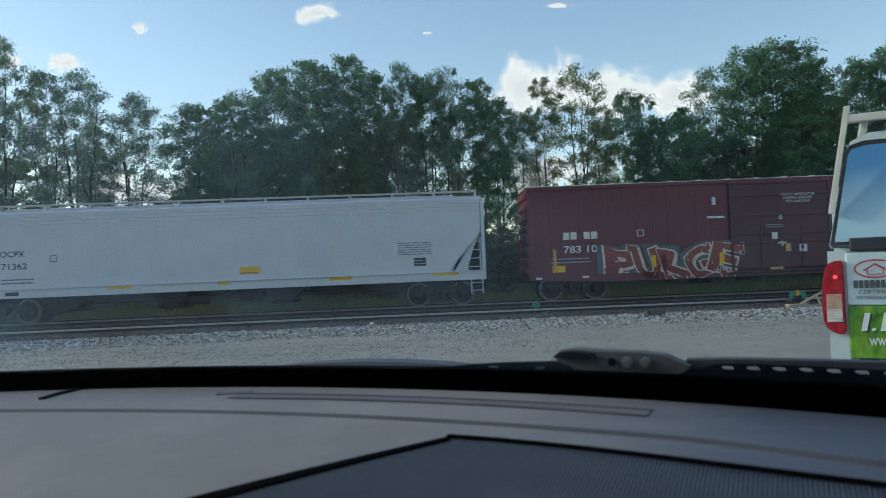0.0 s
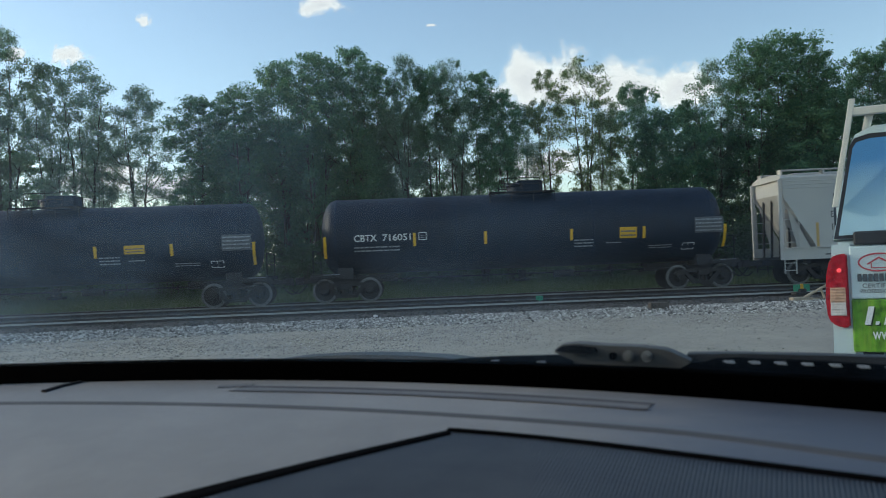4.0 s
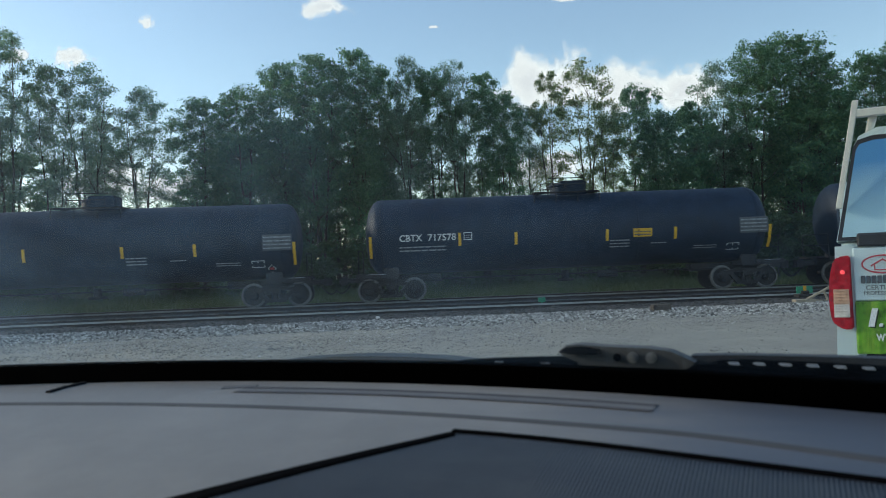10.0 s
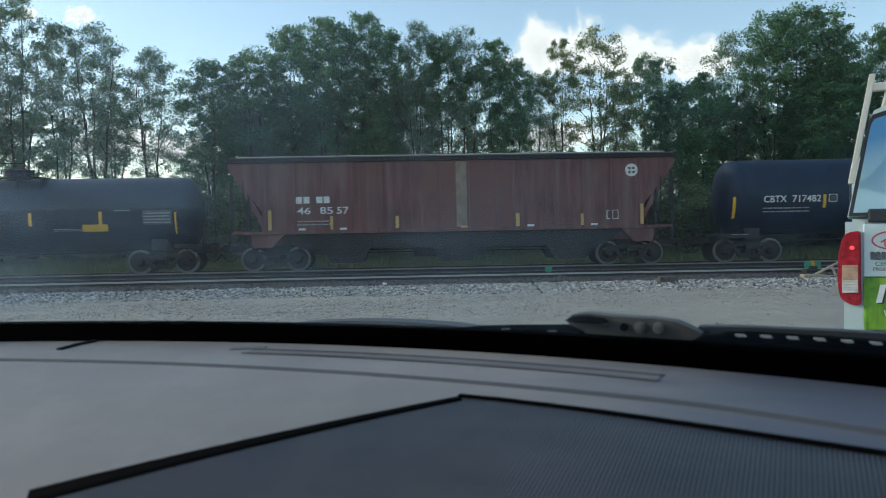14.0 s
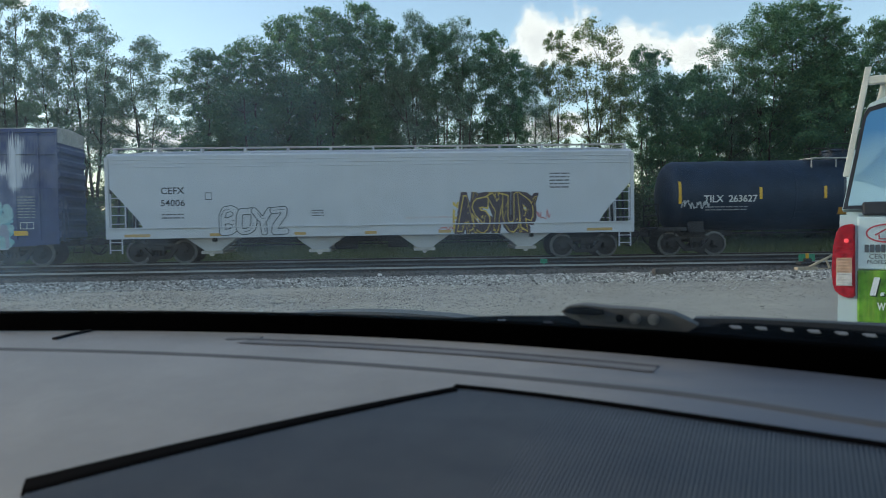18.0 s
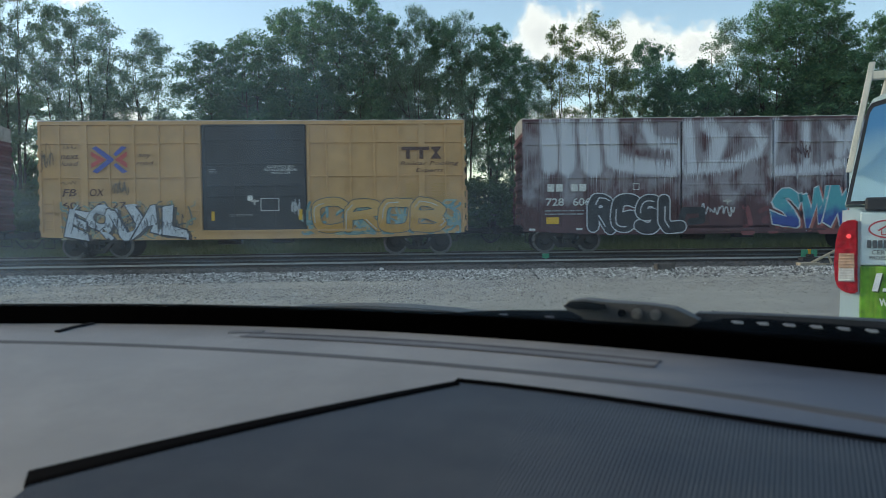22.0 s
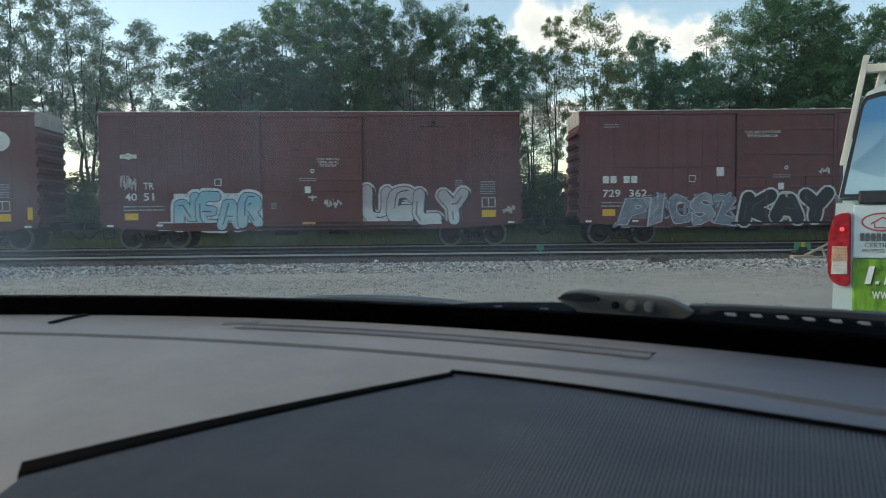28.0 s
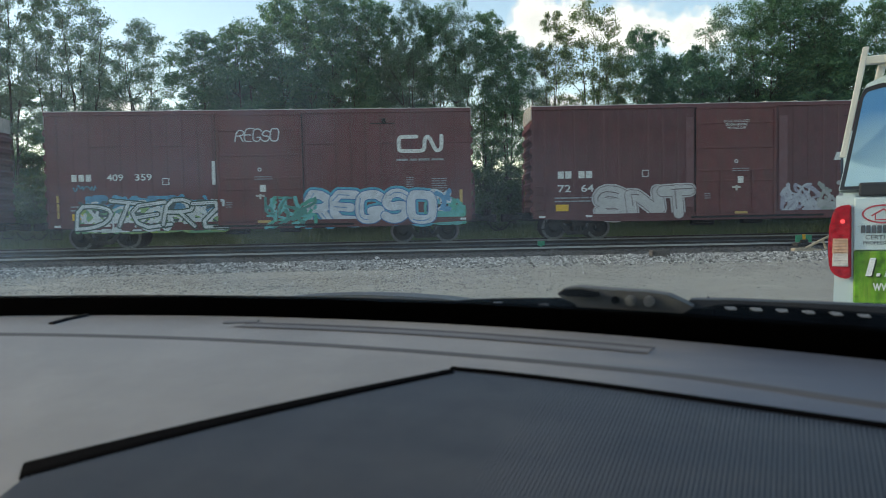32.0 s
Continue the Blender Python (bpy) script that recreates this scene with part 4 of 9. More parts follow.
# skeletons of letters: strokes of points on a grid five wide and seven high
SKELETON = {"A": "00 26 40|12 32", "B": "00 06 36 44 23 03|23 42 30 00", "C": "45 36 16 05 01 10 30 41", "D": "00 06 26 44 42 20 00", "E": "46 06 00 40|03 33",
            "F": "00 06 46|03 33", "G": "45 36 16 05 01 10 30 42 22", "H": "00 06|40 46|03 43", "I": "20 26", "K": "00 06|46 03 40", "L": "06 00 40",
            "M": "00 06 22 46 40", "N": "00 06 40 46", "O": "26 06 01 10 30 41 46 26", "P": "00 06 36 44 23 03", "R": "00 06 36 44 23 03|23 40",
            "S": "45 36 16 04 13 33 42 30 10 01", "T": "06 46|26 20", "U": "06 01 10 30 41 46", "V": "06 20 46", "W": "06 10 24 30 46", "Y": "06 23 46|23 20", "Z": "06 46 00 40"}


def rounded(points, times=2):
    """Corners cut off a line of points, its ends kept."""
    for _ in range(times):
        cut = [points[0]]
        for a, b in zip(points, points[1:]):
            cut += [(a[0] * 0.75 + b[0] * 0.25, a[1] * 0.75 + b[1] * 0.25), (a[0] * 0.25 + b[0] * 0.75, a[1] * 0.25 + b[1] * 0.75)]
        points = cut + [points[-1]]
    return points


def fat_line(verts, faces, points, width, wall, proud):
    """A broad round-ended line laid on a wall, each piece a hair above the last."""
    lift = 0.0
    for i, (x, z) in enumerate(points):
        k = len(verts)
        for j in range(10):
            q = 2 * math.pi * j / 10
            zz = z + math.sin(q) * width / 2
            verts.append((x + math.cos(q) * width / 2, wall(zz) - proud - lift, zz))
        faces.append(tuple(range(k, k + 10)))
        lift += 0.00003
        if i + 1 < len(points):
            x2, z2 = points[i + 1]
            d = math.hypot(x2 - x, z2 - z)
            if d < 1e-6:
                continue
            nx, nz = -(z2 - z) / d * width / 2, (x2 - x) / d * width / 2
            k = len(verts)
            for a, b in ((x + nx, z + nz), (x - nx, z - nz), (x2 - nx, z2 - nz), (x2 + nx, z2 + nz)):
                verts.append((a, wall(b) - proud - lift, b))
            faces.append((k, k + 1, k + 2, k + 3))
            lift += 0.00003


def bubble(parent, body, x0, x1, z0, z1, wall, fill, edge, halo=None, seed=1, thick=0.36, wild=1.0, line=0.04, glow_by=0.07, shade=None, shine=None, name="graffiti"):
    """Swollen spray-can letters that overlap, drawn from their strokes: fill, outline, drop shadow, cloud and highlights."""
    rnd = random.Random(seed)
    n = len(body)
    slot, tall = (x1 - x0) / n, z1 - z0
    width = 0.66 * thick * min(slot * 1.15, tall)
    fills = fill if isinstance(fill, list) else [fill]
    shapes = []
    for i, ch in enumerate(body):
        lean, lift, grow, turn = rnd.uniform(-0.16, 0.16) * wild, rnd.uniform(-0.05, 0.05) * wild, rnd.uniform(0.92, 1.04), rnd.uniform(-0.10, 0.10) * wild
        strokes = []
        for run in SKELETON[ch].split("|"):
            pts = []
            for p in run.split():
                u, v = (int(p[0]) - 2) / 4 + rnd.uniform(-0.04, 0.04) * wild, (int(p[1]) - 3) / 6 + rnd.uniform(-0.03, 0.03) * wild
                x = x0 + slot * (i + 0.5) + (u + lean * v) * (slot * 1.16 - width * 0.9)
                z = (z0 + z1) / 2 + (v * grow + lift + turn * u) * (tall - width)
                pts.append((x, max(z0 + width * 0.4, min(z1 + 0.1 - width * 0.4, z))))
            strokes.append(rounded(pts, 1))
        shapes.append(strokes)
    layers = []
    if halo:
        layers.append(("_cloud", halo, width + 2 * (line + glow_by), 0.003, 0, 0, 0.0))
    if shade:
        layers.append(("_shadow", shade, width + line, 0.006, 0.10, -0.06, 0.0))
    layers.append(("_outline", edge, width + 2 * line, 0.010, 0, 0, 0.004))
    for tail, material, w, proud, dx, dz, rise in layers:
        verts, faces = [], []
        for i, strokes in enumerate(shapes):
            for q, run in enumerate(strokes):
                fat_line(verts, faces, [(x + dx, z + dz) for x, z in run], w, wall, proud + rise * i + 0.0004 * q)
        soup(name + tail, verts, faces, material, parent)
    for k, material in enumerate(fills):
        verts, faces = [], []
        for i, strokes in enumerate(shapes):
            if i % len(fills) == k:
                for q, run in enumerate(strokes):
                    fat_line(verts, faces, run, width, wall, 0.0122 + 0.004 * i + 0.0004 * q)
        soup(name, verts, faces, material, parent)
    verts, faces = [], []
    for i, strokes in enumerate(shapes):
        for run in strokes:
            a = rnd.randrange(0, max(1, len(run) // 2))
            b = min(len(run), a + max(3, len(run) // 3))
            off = width * rnd.uniform(-0.28, 0.28)
            fat_line(verts, faces, [(x + off, z + off * 0.6) for x, z in run[a:b]], width * 0.10, wall, 0.0148 + 0.004 * i)
    tagged(soup(name + "_strokes", verts, faces, shine or edge, parent), kind="stuff")


def wild_strokes(parent, x0, x1, z0, z1, wall, materials, seed, count=60, width=0.09, long=0.5, name="tangled_graffiti"):
    """An unreadable tangle of short curved spray strokes in several colours, one part a colour."""
    rnd = random.Random(seed)
    for k, material in enumerate(materials):
        verts, faces = [], []
        for i in range(count // len(materials)):
            x, z, a = rnd.uniform(x0, x1), z0 + (z1 - z0) * rnd.betavariate(1.1, 1.7), rnd.uniform(0, 6.28)
            bend, pts, step = rnd.uniform(-0.9, 0.9), [], long * rnd.uniform(0.5, 1.2) / 5
            for _ in range(6):
                pts.append((max(x0, min(x1, x)), max(z0, min(z1, z))))
                x, z, a = x + math.cos(a) * step, z + math.sin(a) * step, a + bend * 0.5
            fat_line(verts, faces, pts, width * rnd.uniform(0.5, 1.3), wall, 0.004 + 0.0016 * k + 0.0003 * (i % 5))
        tagged(soup(name, verts, faces, material, parent), kind="stuff")


def handwritten(parent, body, x0, x1, z0, z1, wall, material, seed, width=0.045, name="sprayed_tag"):
    """A hand tag of one thin sprayed line, its letters slanted and uneven."""
    rnd = random.Random(seed)
    slot = (x1 - x0) / len(body)
    verts, faces = [], []
    for i, ch in enumerate(body):
        lean, grow = rnd.uniform(0.05, 0.3), rnd.uniform(0.75, 1.0)
        for run in SKELETON[ch].split("|"):
            pts = [(x0 + slot * (i + 0.5) + ((int(p[0]) - 2) / 4 + lean * (int(p[1]) - 3) / 6) * slot * 0.95, z0 + (z1 - z0) * (0.05 + grow * int(p[1]) / 6)) for p in run.split()]
            fat_line(verts, faces, rounded(pts, 2), width, wall, 0.004)
    return soup(name, verts, faces, material, parent)


def scrawl(parent, x0, x1, z0, z1, wall, material, seed, width=0.035, turns=7, name="sprayed_scrawl"):
    """A thin sprayed line that loops along, as an unreadable hand tag."""
    rnd = random.Random(seed)
    pts = []
    n = turns * 4
    high = 1
    for i in range(n + 1):
        high = 1 - high if rnd.random() < 0.8 else high
        z = z0 + (z1 - z0) * (rnd.uniform(0.55, 1.0) if high else rnd.uniform(0.0, 0.4))
        pts.append((x0 + (x1 - x0) * min(1, max(0, i / n + rnd.uniform(-1.3, 1.3) / n)), z))
    for _ in range(2):
        pts = [q for a, b in zip(pts, pts[1:]) for q in ((a[0] * 0.8 + b[0] * 0.2, a[1] * 0.8 + b[1] * 0.2), (a[0] * 0.2 + b[0] * 0.8, a[1] * 0.2 + b[1] * 0.8))]
    verts, faces = [], []
    for i in range(len(pts) - 1):
        (xa, za), (xb, zb) = pts[i], pts[i + 1]
        d = math.hypot(xb - xa, zb - za) or 1
        nx, nz = -(zb - za) / d * width / 2, (xb - xa) / d * width / 2
        k = len(verts)
        for x, z in ((xa + nx, za + nz), (xb + nx, zb + nz), (xb - nx, zb - nz), (xa - nx, za - nz)):
            verts.append((x, wall(z), z))
        faces.append((k, k + 1, k + 2, k + 3))
    return soup(name, verts, faces, material, parent)


# ---- running gear, shared by all cars ----
def make_wheelset():
    bm = bmesh.new()
    for s in (-1, 1):
        lathe(bm, [(s * 0.68, 0.10), (s * 0.68, 0.49), (s * 0.71, 0.49), (s * 0.715, 0.457), (s * 0.80, 0.452), (s * 0.804, 0.436), (s * 0.803, 0.405),
                   (s * 0.76, 0.385), (s * 0.745, 0.2), (s * 0.80, 0.13), (s * 0.83, 0.09)], 36, "Y")
    rod(bm, (0, -1.12, 0), (0, 1.12, 0), 0.07, 12)
    for s in (-1, 1):
        rod(bm, (0, s * 1.08, 0), (0, s * 1.16, 0), 0.11, 10)
        for k in range(3):
            c, q = math.cos(k * 2.094), math.sin(k * 2.094)
            rod(bm, (c * 0.07, s * 1.16, q * 0.07), (c * 0.07, s * 1.185, q * 0.07), 0.02, 6)
    bmesh.ops.recalc_face_normals(bm, faces=bm.faces)
    me = bpy.data.meshes.new("wheelset")
    bm.to_mesh(me)
    bm.free()
    me.polygons.foreach_set("use_smooth", [True] * len(me.polygons))
    me.set_sharp_from_angle(angle=radians(30))
    me.materials.append(cast)
    me.materials.append(tread)
    for f in me.polygons:
        c = f.center
        if 0.38 < math.hypot(c.x, c.z) < 0.475 and 0.71 < abs(c.y) < 0.81:
            f.material_index = 1
    return me


def make_bogie():
    bm = bmesh.new()
    for s in (-1, 1):
        y0, y1 = s * 0.92, s * 1.06
        prism(bm, [(-1.14, 0.60), (-1.02, 0.70), (-0.40, 0.79), (0.40, 0.79), (1.02, 0.70), (1.14, 0.60), (1.12, 0.53), (0.5, 0.64), (-0.5, 0.64), (-1.12, 0.53)], y0, y1)
        prism(bm, [(-0.72, 0.60), (-0.60, 0.66), (-0.26, 0.32), (-0.30, 0.20), (-0.40, 0.20)], y0, y1)
        prism(bm, [(0.72, 0.60), (0.60, 0.66), (0.26, 0.32), (0.30, 0.20), (0.40, 0.20)], y0, y1)
        prism(bm, [(-0.42, 0.18), (0.42, 0.18), (0.38, 0.30), (-0.38, 0.30)], y0, y1)
        for q in (-0.89, 0.89):
            prism(bm, [(q - 0.15, 0.40), (q + 0.15, 0.40), (q + 0.17, 0.60), (q - 0.17, 0.60)], s * 0.90, s * 1.09)
    box(bm, -0.22, 0.22, -1.18, 1.18, 0.52, 0.72, 0.02)
    box(bm, -0.14, 0.14, -0.3, 0.3, 0.70, 0.84)
    for q in (-0.36, 0.36):
        box(bm, q - 0.06, q + 0.06, -0.85, 0.85, 0.34, 0.44)
    return bm


def make_spring():
    bm = bmesh.new()
    lathe(bm, [(0.29 + 0.02 * k, 0.058 if k % 2 else 0.066) for k in range(12)], 8, "Z")
    return bm


def make_coupler():
    bm = bmesh.new()
    box(bm, -0.75, -0.1, -0.09, 0.09, 0.78, 0.98, 0.015)
    prism(bm, [(-0.12, -0.16), (0.06, -0.2), (0.2, -0.13), (0.2, -0.03), (0.09, 0.02), (0.2, 0.1), (0.14, 0.17), (-0.12, 0.16)], 0.73, 1.03, "Z")
    return bm


def make_hose():
    bm = bmesh.new()
    last = None
    for i in range(9):
        u = i / 8
        p = (0.62 * u - 0.2, -0.28, 0.72 - 0.34 * math.sin(u * 2.6))
        if last:
            rod(bm, last, p, 0.026, 6)
        last = p
    return bm


tread = surface("worn_wheel_rim", (0.15, 0.145, 0.14), 0.5, 0.5, vary=0.2, grain=12)
WHEELSET = make_wheelset()
GEAR = {"bogie": mesh_of("bogie", make_bogie(), cast), "spring": mesh_of("spring", make_spring(), cast),
        "coupler": mesh_of("coupler", make_coupler(), cast), "air_hose": mesh_of("air_hose", make_hose(), grime)}
CARS, WHEELS = [], []


def running_gear(car, half, end):
    """Two bogies with their wheelsets, couplers and hoses; half: bogie to middle, end: body end to middle."""
    for s in (-1, 1):
        bogie = shared("bogie", GEAR["bogie"], car, pose(s * half, 0, 0))
        for q in (-0.13, 0.0, 0.13):
            for y in (-0.99, 0.99):
                shared("spring", GEAR["spring"], bogie, pose(q, y, 0))
        for q in (-0.89, 0.89):
            w = shared("wheelset", WHEELSET, bogie, pose(q, 0, 0.457))
            WHEELS.append((w, q, car))
        turn = pose(s * (end + 0.95), 0, 0, 0, 0, 0 if s > 0 else 180)
        shared("coupler", GEAR["coupler"], car, turn)
        shared("air_hose", GEAR["air_hose"], car, turn)


def ladder(parent, x, y, z0, z1, width, material, rungs, name="ladder", r=0.016):
    bm = bmesh.new()
    for q in (-width / 2, width / 2):
        box(bm, x + q - 0.02, x + q + 0.02, y - 0.015, y + 0.015, z0, z1)
    for i in range(rungs):
        z = z0 + (z1 - z0) * (i + 0.5) / rungs
        rod(bm, (x - width / 2, y, z), (x + width / 2, y, z), r, 6)
    return part(name, bm, material, parent)


def underframe(car, end, half, low=0.78):
    bm = bmesh.new()
    box(bm, -end - 0.3, end + 0.3, -0.22, 0.22, 0.74, 1.0)
    for i in range(7):
        x = -end + 0.9 + i * (2 * end - 1.8) / 6
        box(bm, x - 0.08, x + 0.08, -1.36, 1.36, 0.84, 0.98)
    box(bm, 0.5, 1.3, -0.75, -0.3, 0.5, 0.85, 0.03)
    rod(bm, (-1.6, -0.7, 0.62), (-0.7, -0.7, 0.62), 0.16, 12)
    rod(bm, (-half + 1.2, -0.55, 0.66), (half - 1.2, -0.55, 0.66), 0.02, 6)
    return part("underframe", bm, grime, car)



def boxcar(label, place, length, paint, door_paint, doors, posts="seam", half=6.25, roof_z=5.32, door_low=0.86, end_top=True, belts=(), group="boxcars in the train", end_paint=None):
    """A steel boxcar. doors: (x0, x1) of each door leaf; posts: seam (flush sheets) or rib (outside posts)."""
    car = thing("boxcar", label, "boxcar", group)
    e = length / 2
    eave = roof_z - 0.12
    end_paint = end_paint or paint
    for s in (-1, 1):
        bm = bmesh.new()
        box(bm, -e, e, s * 1.34, s * (1.42 if posts == "seam" else 1.395), 0.96, eave - 0.10)
        part("side_wall", bm, paint, car)
        bm = bmesh.new()
        prism(bm, [(-e, 0.99), (-e, 0.84), (-half - 1.0, 0.80), (-half + 1.5, 0.68), (half - 1.5, 0.68), (half + 1.0, 0.80), (e, 0.84), (e, 0.99)], s * 1.38, s * 1.47)
        part("side_sill", bm, paint, car)
        bm = bmesh.new()
        box(bm, -e - 0.02, e + 0.02, s * 1.37, s * 1.475, eave - 0.13, eave + 0.015, 0.015)
        part("top_chord", bm, paint, car)
        for x0, x1 in doors:
            bm = bmesh.new()
            box(bm, x0, x1, s * 1.425, s * 1.47, door_low, eave - 0.16)
            tall = eave - 0.16 - door_low
            for k in (0.0, 0.32, 0.42, 0.63, 0.86, 1.0):
                z = door_low + tall * k
                box(bm, x0, x1, s * 1.465, s * 1.50, z - 0.04, z + 0.04, 0.012)
            for x in (x0 + 0.04, x1 - 0.04):
                box(bm, x - 0.05, x + 0.05, s * 1.465, s * 1.505, door_low, eave - 0.16, 0.012)
            door = part("door", bm, door_paint, car)
            # dark plate behind the door draws the shadow in the gap round it
            bm = bmesh.new()
            box(bm, x0 - 0.05, x1 + 0.05, s * 1.421, s * 1.43, door_low - 0.02, eave - 0.14)
            part("door_gap_shade", bm, grime, car)
            for k in (0.30, 0.70):
                bm = bmesh.new()
                x = x0 + (x1 - x0) * k
                rod(bm, (x, s * 1.52, door_low + 0.1), (x, s * 1.52, door_low + 1.75), 0.02, 6)
                box(bm, x - 0.05, x + 0.05, s * 1.5, s * 1.55, door_low + 0.85, door_low + 0.95)
                part("lock_rod", bm, door_paint, door)
            bm = bmesh.new()
            box(bm, (x0 + x1) / 2 - 0.16, (x0 + x1) / 2 + 0.16, s * 1.5, s * 1.54, door_low + 1.05, door_low + 1.12)
            box(bm, (x0 + x1) / 2 - 0.03, (x0 + x1) / 2 + 0.03, s * 1.5, s * 1.56, door_low + 0.95, door_low + 1.15)
            part("handle", bm, bright_steel, door)
        bm = bmesh.new()
        d0, d1 = min(d[0] for d in doors), max(d[1] for d in doors)
        box(bm, d0 - 0.2, min(e, d1 + (d1 - d0) * 0.6), s * 1.44, s * 1.53, door_low - 0.10, door_low - 0.02)
        part("door_rail", bm, grime if posts == "seam" else paint, car)
        # posts or sheet seams
        rib = bmesh.new()
        wide, deep = (0.07, 0.014) if posts == "seam" else (0.085, 0.054)
        box(rib, -wide / 2, wide / 2, s * 1.39, s * (1.42 + deep), 0.99, eave - 0.13, 0.008)
        me = mesh_of("side_post", rib, paint)
        if posts == "seam":
            spots = [d0 - 0.14 - 0.58 * i for i in range(40)] + [d1 + 0.14 + 0.58 * i for i in range(40)]
        else:
            spots = [d0 - 0.12, d1 + 0.12] + [q * (2.72 + 0.925 * i) for i in range(6) for q in (-1, 1)]
            rib = bmesh.new()
            box(rib, -0.13, 0.13, s * 1.39, s * 1.471, 0.99, eave - 0.13, 0.008)
            broad = mesh_of("side_post", rib, paint)
            for q in (-6.42, 6.42):
                shared("side_post", broad, car, pose(q, 0, 0))
            spots = [x for x in spots if abs(abs(x) - 6.42) > 0.1]
        for x in spots:
            if -e + 0.05 < x < e - 0.05:
                shared("side_post", me, car, pose(x, 0, 0))
        for x in (-e + 0.03, e - 0.03):
            shared("side_post", me, car, pose(x, 0, 0))
        for z in belts:
            bm = bmesh.new()
            for a, b in ((-e, d0 - 0.1), (d1 + 0.1, e)):
                box(bm, a, b, s * 1.39, s * (1.452 if posts == "seam" else 1.47), z - 0.022, z + 0.022, 0.006)
            part("belt_rail", bm, paint, car)
        ladder(car, s * (e - 0.28), s * 1.52, 1.0, 2.25, 0.42, paint, 4)
        bm = bmesh.new()
        for q in (-1, 1):
            rod(bm, (s * (e - 0.28) + q * 0.2, s * 1.45, 0.85), (s * (e - 0.28) + q * 0.2, s * 1.45, 0.42), 0.018, 6)
        rod(bm, (s * (e - 0.28) - 0.2, s * 1.45, 0.42), (s * (e - 0.28) + 0.2, s * 1.45, 0.42), 0.02, 6)
        part("sill_step", bm, grime, car)
    for s in (-1, 1):
        # pressed end with deep horizontal corrugations
        bm = bmesh.new()
        top = eave - 0.5 if end_top else eave - 0.05
        prof = [(s * (e - 0.06), 0.95)]
        n = 8
        for i in range(n):
            z = 0.98 + (top - 1.0) * i / n
            h = (top - 1.0) / n
            prof += [(s * e, z + h * 0.12), (s * (e + 0.085), z + h * 0.3), (s * (e + 0.085), z + h * 0.62), (s * e, z + h * 0.82)]
        prof += [(s * e, top), (s * (e - 0.06), top)]
        prism(bm, prof, -1.415, 1.415)
        part("end_wall", bm, end_paint, car)
        if end_top:
            bm = bmesh.new()
            prism(bm, [(-1.41, top + 0.004), (1.41, top + 0.004), (1.41, eave - 0.02), (0, roof_z - 0.02), (-1.41, eave - 0.02)], s * (e - 0.05), s * (e + 0.035), "X")
            for q in (-0.7, 0.0, 0.7):
                box(bm, s * (e + 0.03), s * (e + 0.06), q - 0.03, q + 0.03, top + 0.05, eave)
            part("end_cap", bm, galvanised, car, "pale galvanised end panel")
        bm = bmesh.new()
        y = -1.05 * s
        for q in (-0.21, 0.21):
            box(bm, s * (e + 0.13) - 0.015, s * (e + 0.13) + 0.015, y + q - 0.02, y + q + 0.02, 0.9, 2.5)
        for i in range(5):
            rod(bm, (s * (e + 0.13), y - 0.21, 1.1 + i * 0.3), (s * (e + 0.13), y + 0.21, 1.1 + i * 0.3), 0.016, 6)
        part("end_ladder", bm, end_paint, car)
        bm = bmesh.new()
        box(bm, s * (e + 0.06), s * (e + 0.42), -0.95, 0.95, 1.02, 1.06)
        part("crossover_platform", bm, grime, car)
    bm = bmesh.new()
    prism(bm, [(-1.45, eave + 0.018), (1.45, eave + 0.018), (1.45, eave + 0.045), (0, roof_z), (-1.45, eave + 0.045)], -e - 0.03, e + 0.03, "X")
    n = int(length / 1.1)
    for i in range(n + 1):
        x = -e + 0.08 + (length - 0.16) * i / n
        prism(bm, [(-1.47, eave + 0.04), (1.47, eave + 0.04), (1.47, eave + 0.075), (0, roof_z + 0.035), (-1.47, eave + 0.075)], x - 0.04, x + 0.04, "X")
    part("roof", bm, galvanised, car, "galvanised ribbed roof")
    underframe(car, e, half)
    running_gear(car, half, e)
    CARS.append((car, place + length / 2, half))
    return car


def block_mark(car, x0, x1, z0, z1, material, wall, gap=True):
    """An owner's mark, as four plain blocks in its colour."""
    for i, k in enumerate((0.0, 0.21, 0.58, 0.79) if gap else (0.0, 0.26, 0.52, 0.78)):
        w = (x1 - x0) * 0.17
        a = x0 + (x1 - x0) * k
        patch(car, "mark_block", a, a + w, z0, z1, material, wall, cuts=1)


def car_data(car, e, wall, material=None, seed=3):
    """The capacity print, inspection panel and yellow tape that every car carries."""
    m = material or white_ink
    small_print(car, e - 2.55, e - 2.25, 2.0, 2.6, m, wall, 7, seed, 1)
    small_print(car, e - 1.55, e - 0.95, 2.0, 2.55, m, wall, 6, seed + 1, 2)
    frame_sign(car, e - 1.5, e - 0.97, 1.5, 1.88, m, wall)
    patch(car, "reflector", e - 1.5, e - 0.95, 1.12, 1.40, reflector, wall, "yellow reflective tape", 1)
    patch(car, "reflector", -e + 0.9, -e + 1.4, 1.12, 1.38, reflector, wall, "yellow reflective tape", 1)
    small_print(car, -e + 0.85, -e + 2.4, 1.45, 1.72, m, wall, 2, seed + 2, 4)
    frame_sign(car, -e + 4.3, -e + 4.56, 2.42, 2.68, m, wall, 0)
    for x in (-e + 0.35, -e + 2.2, e - 0.35, e - 3.2):
        patch(car, "sill_stencil", x - 0.12, x + 0.12, 0.87, 0.95, m, flat_wall(-1.474), "", 1)


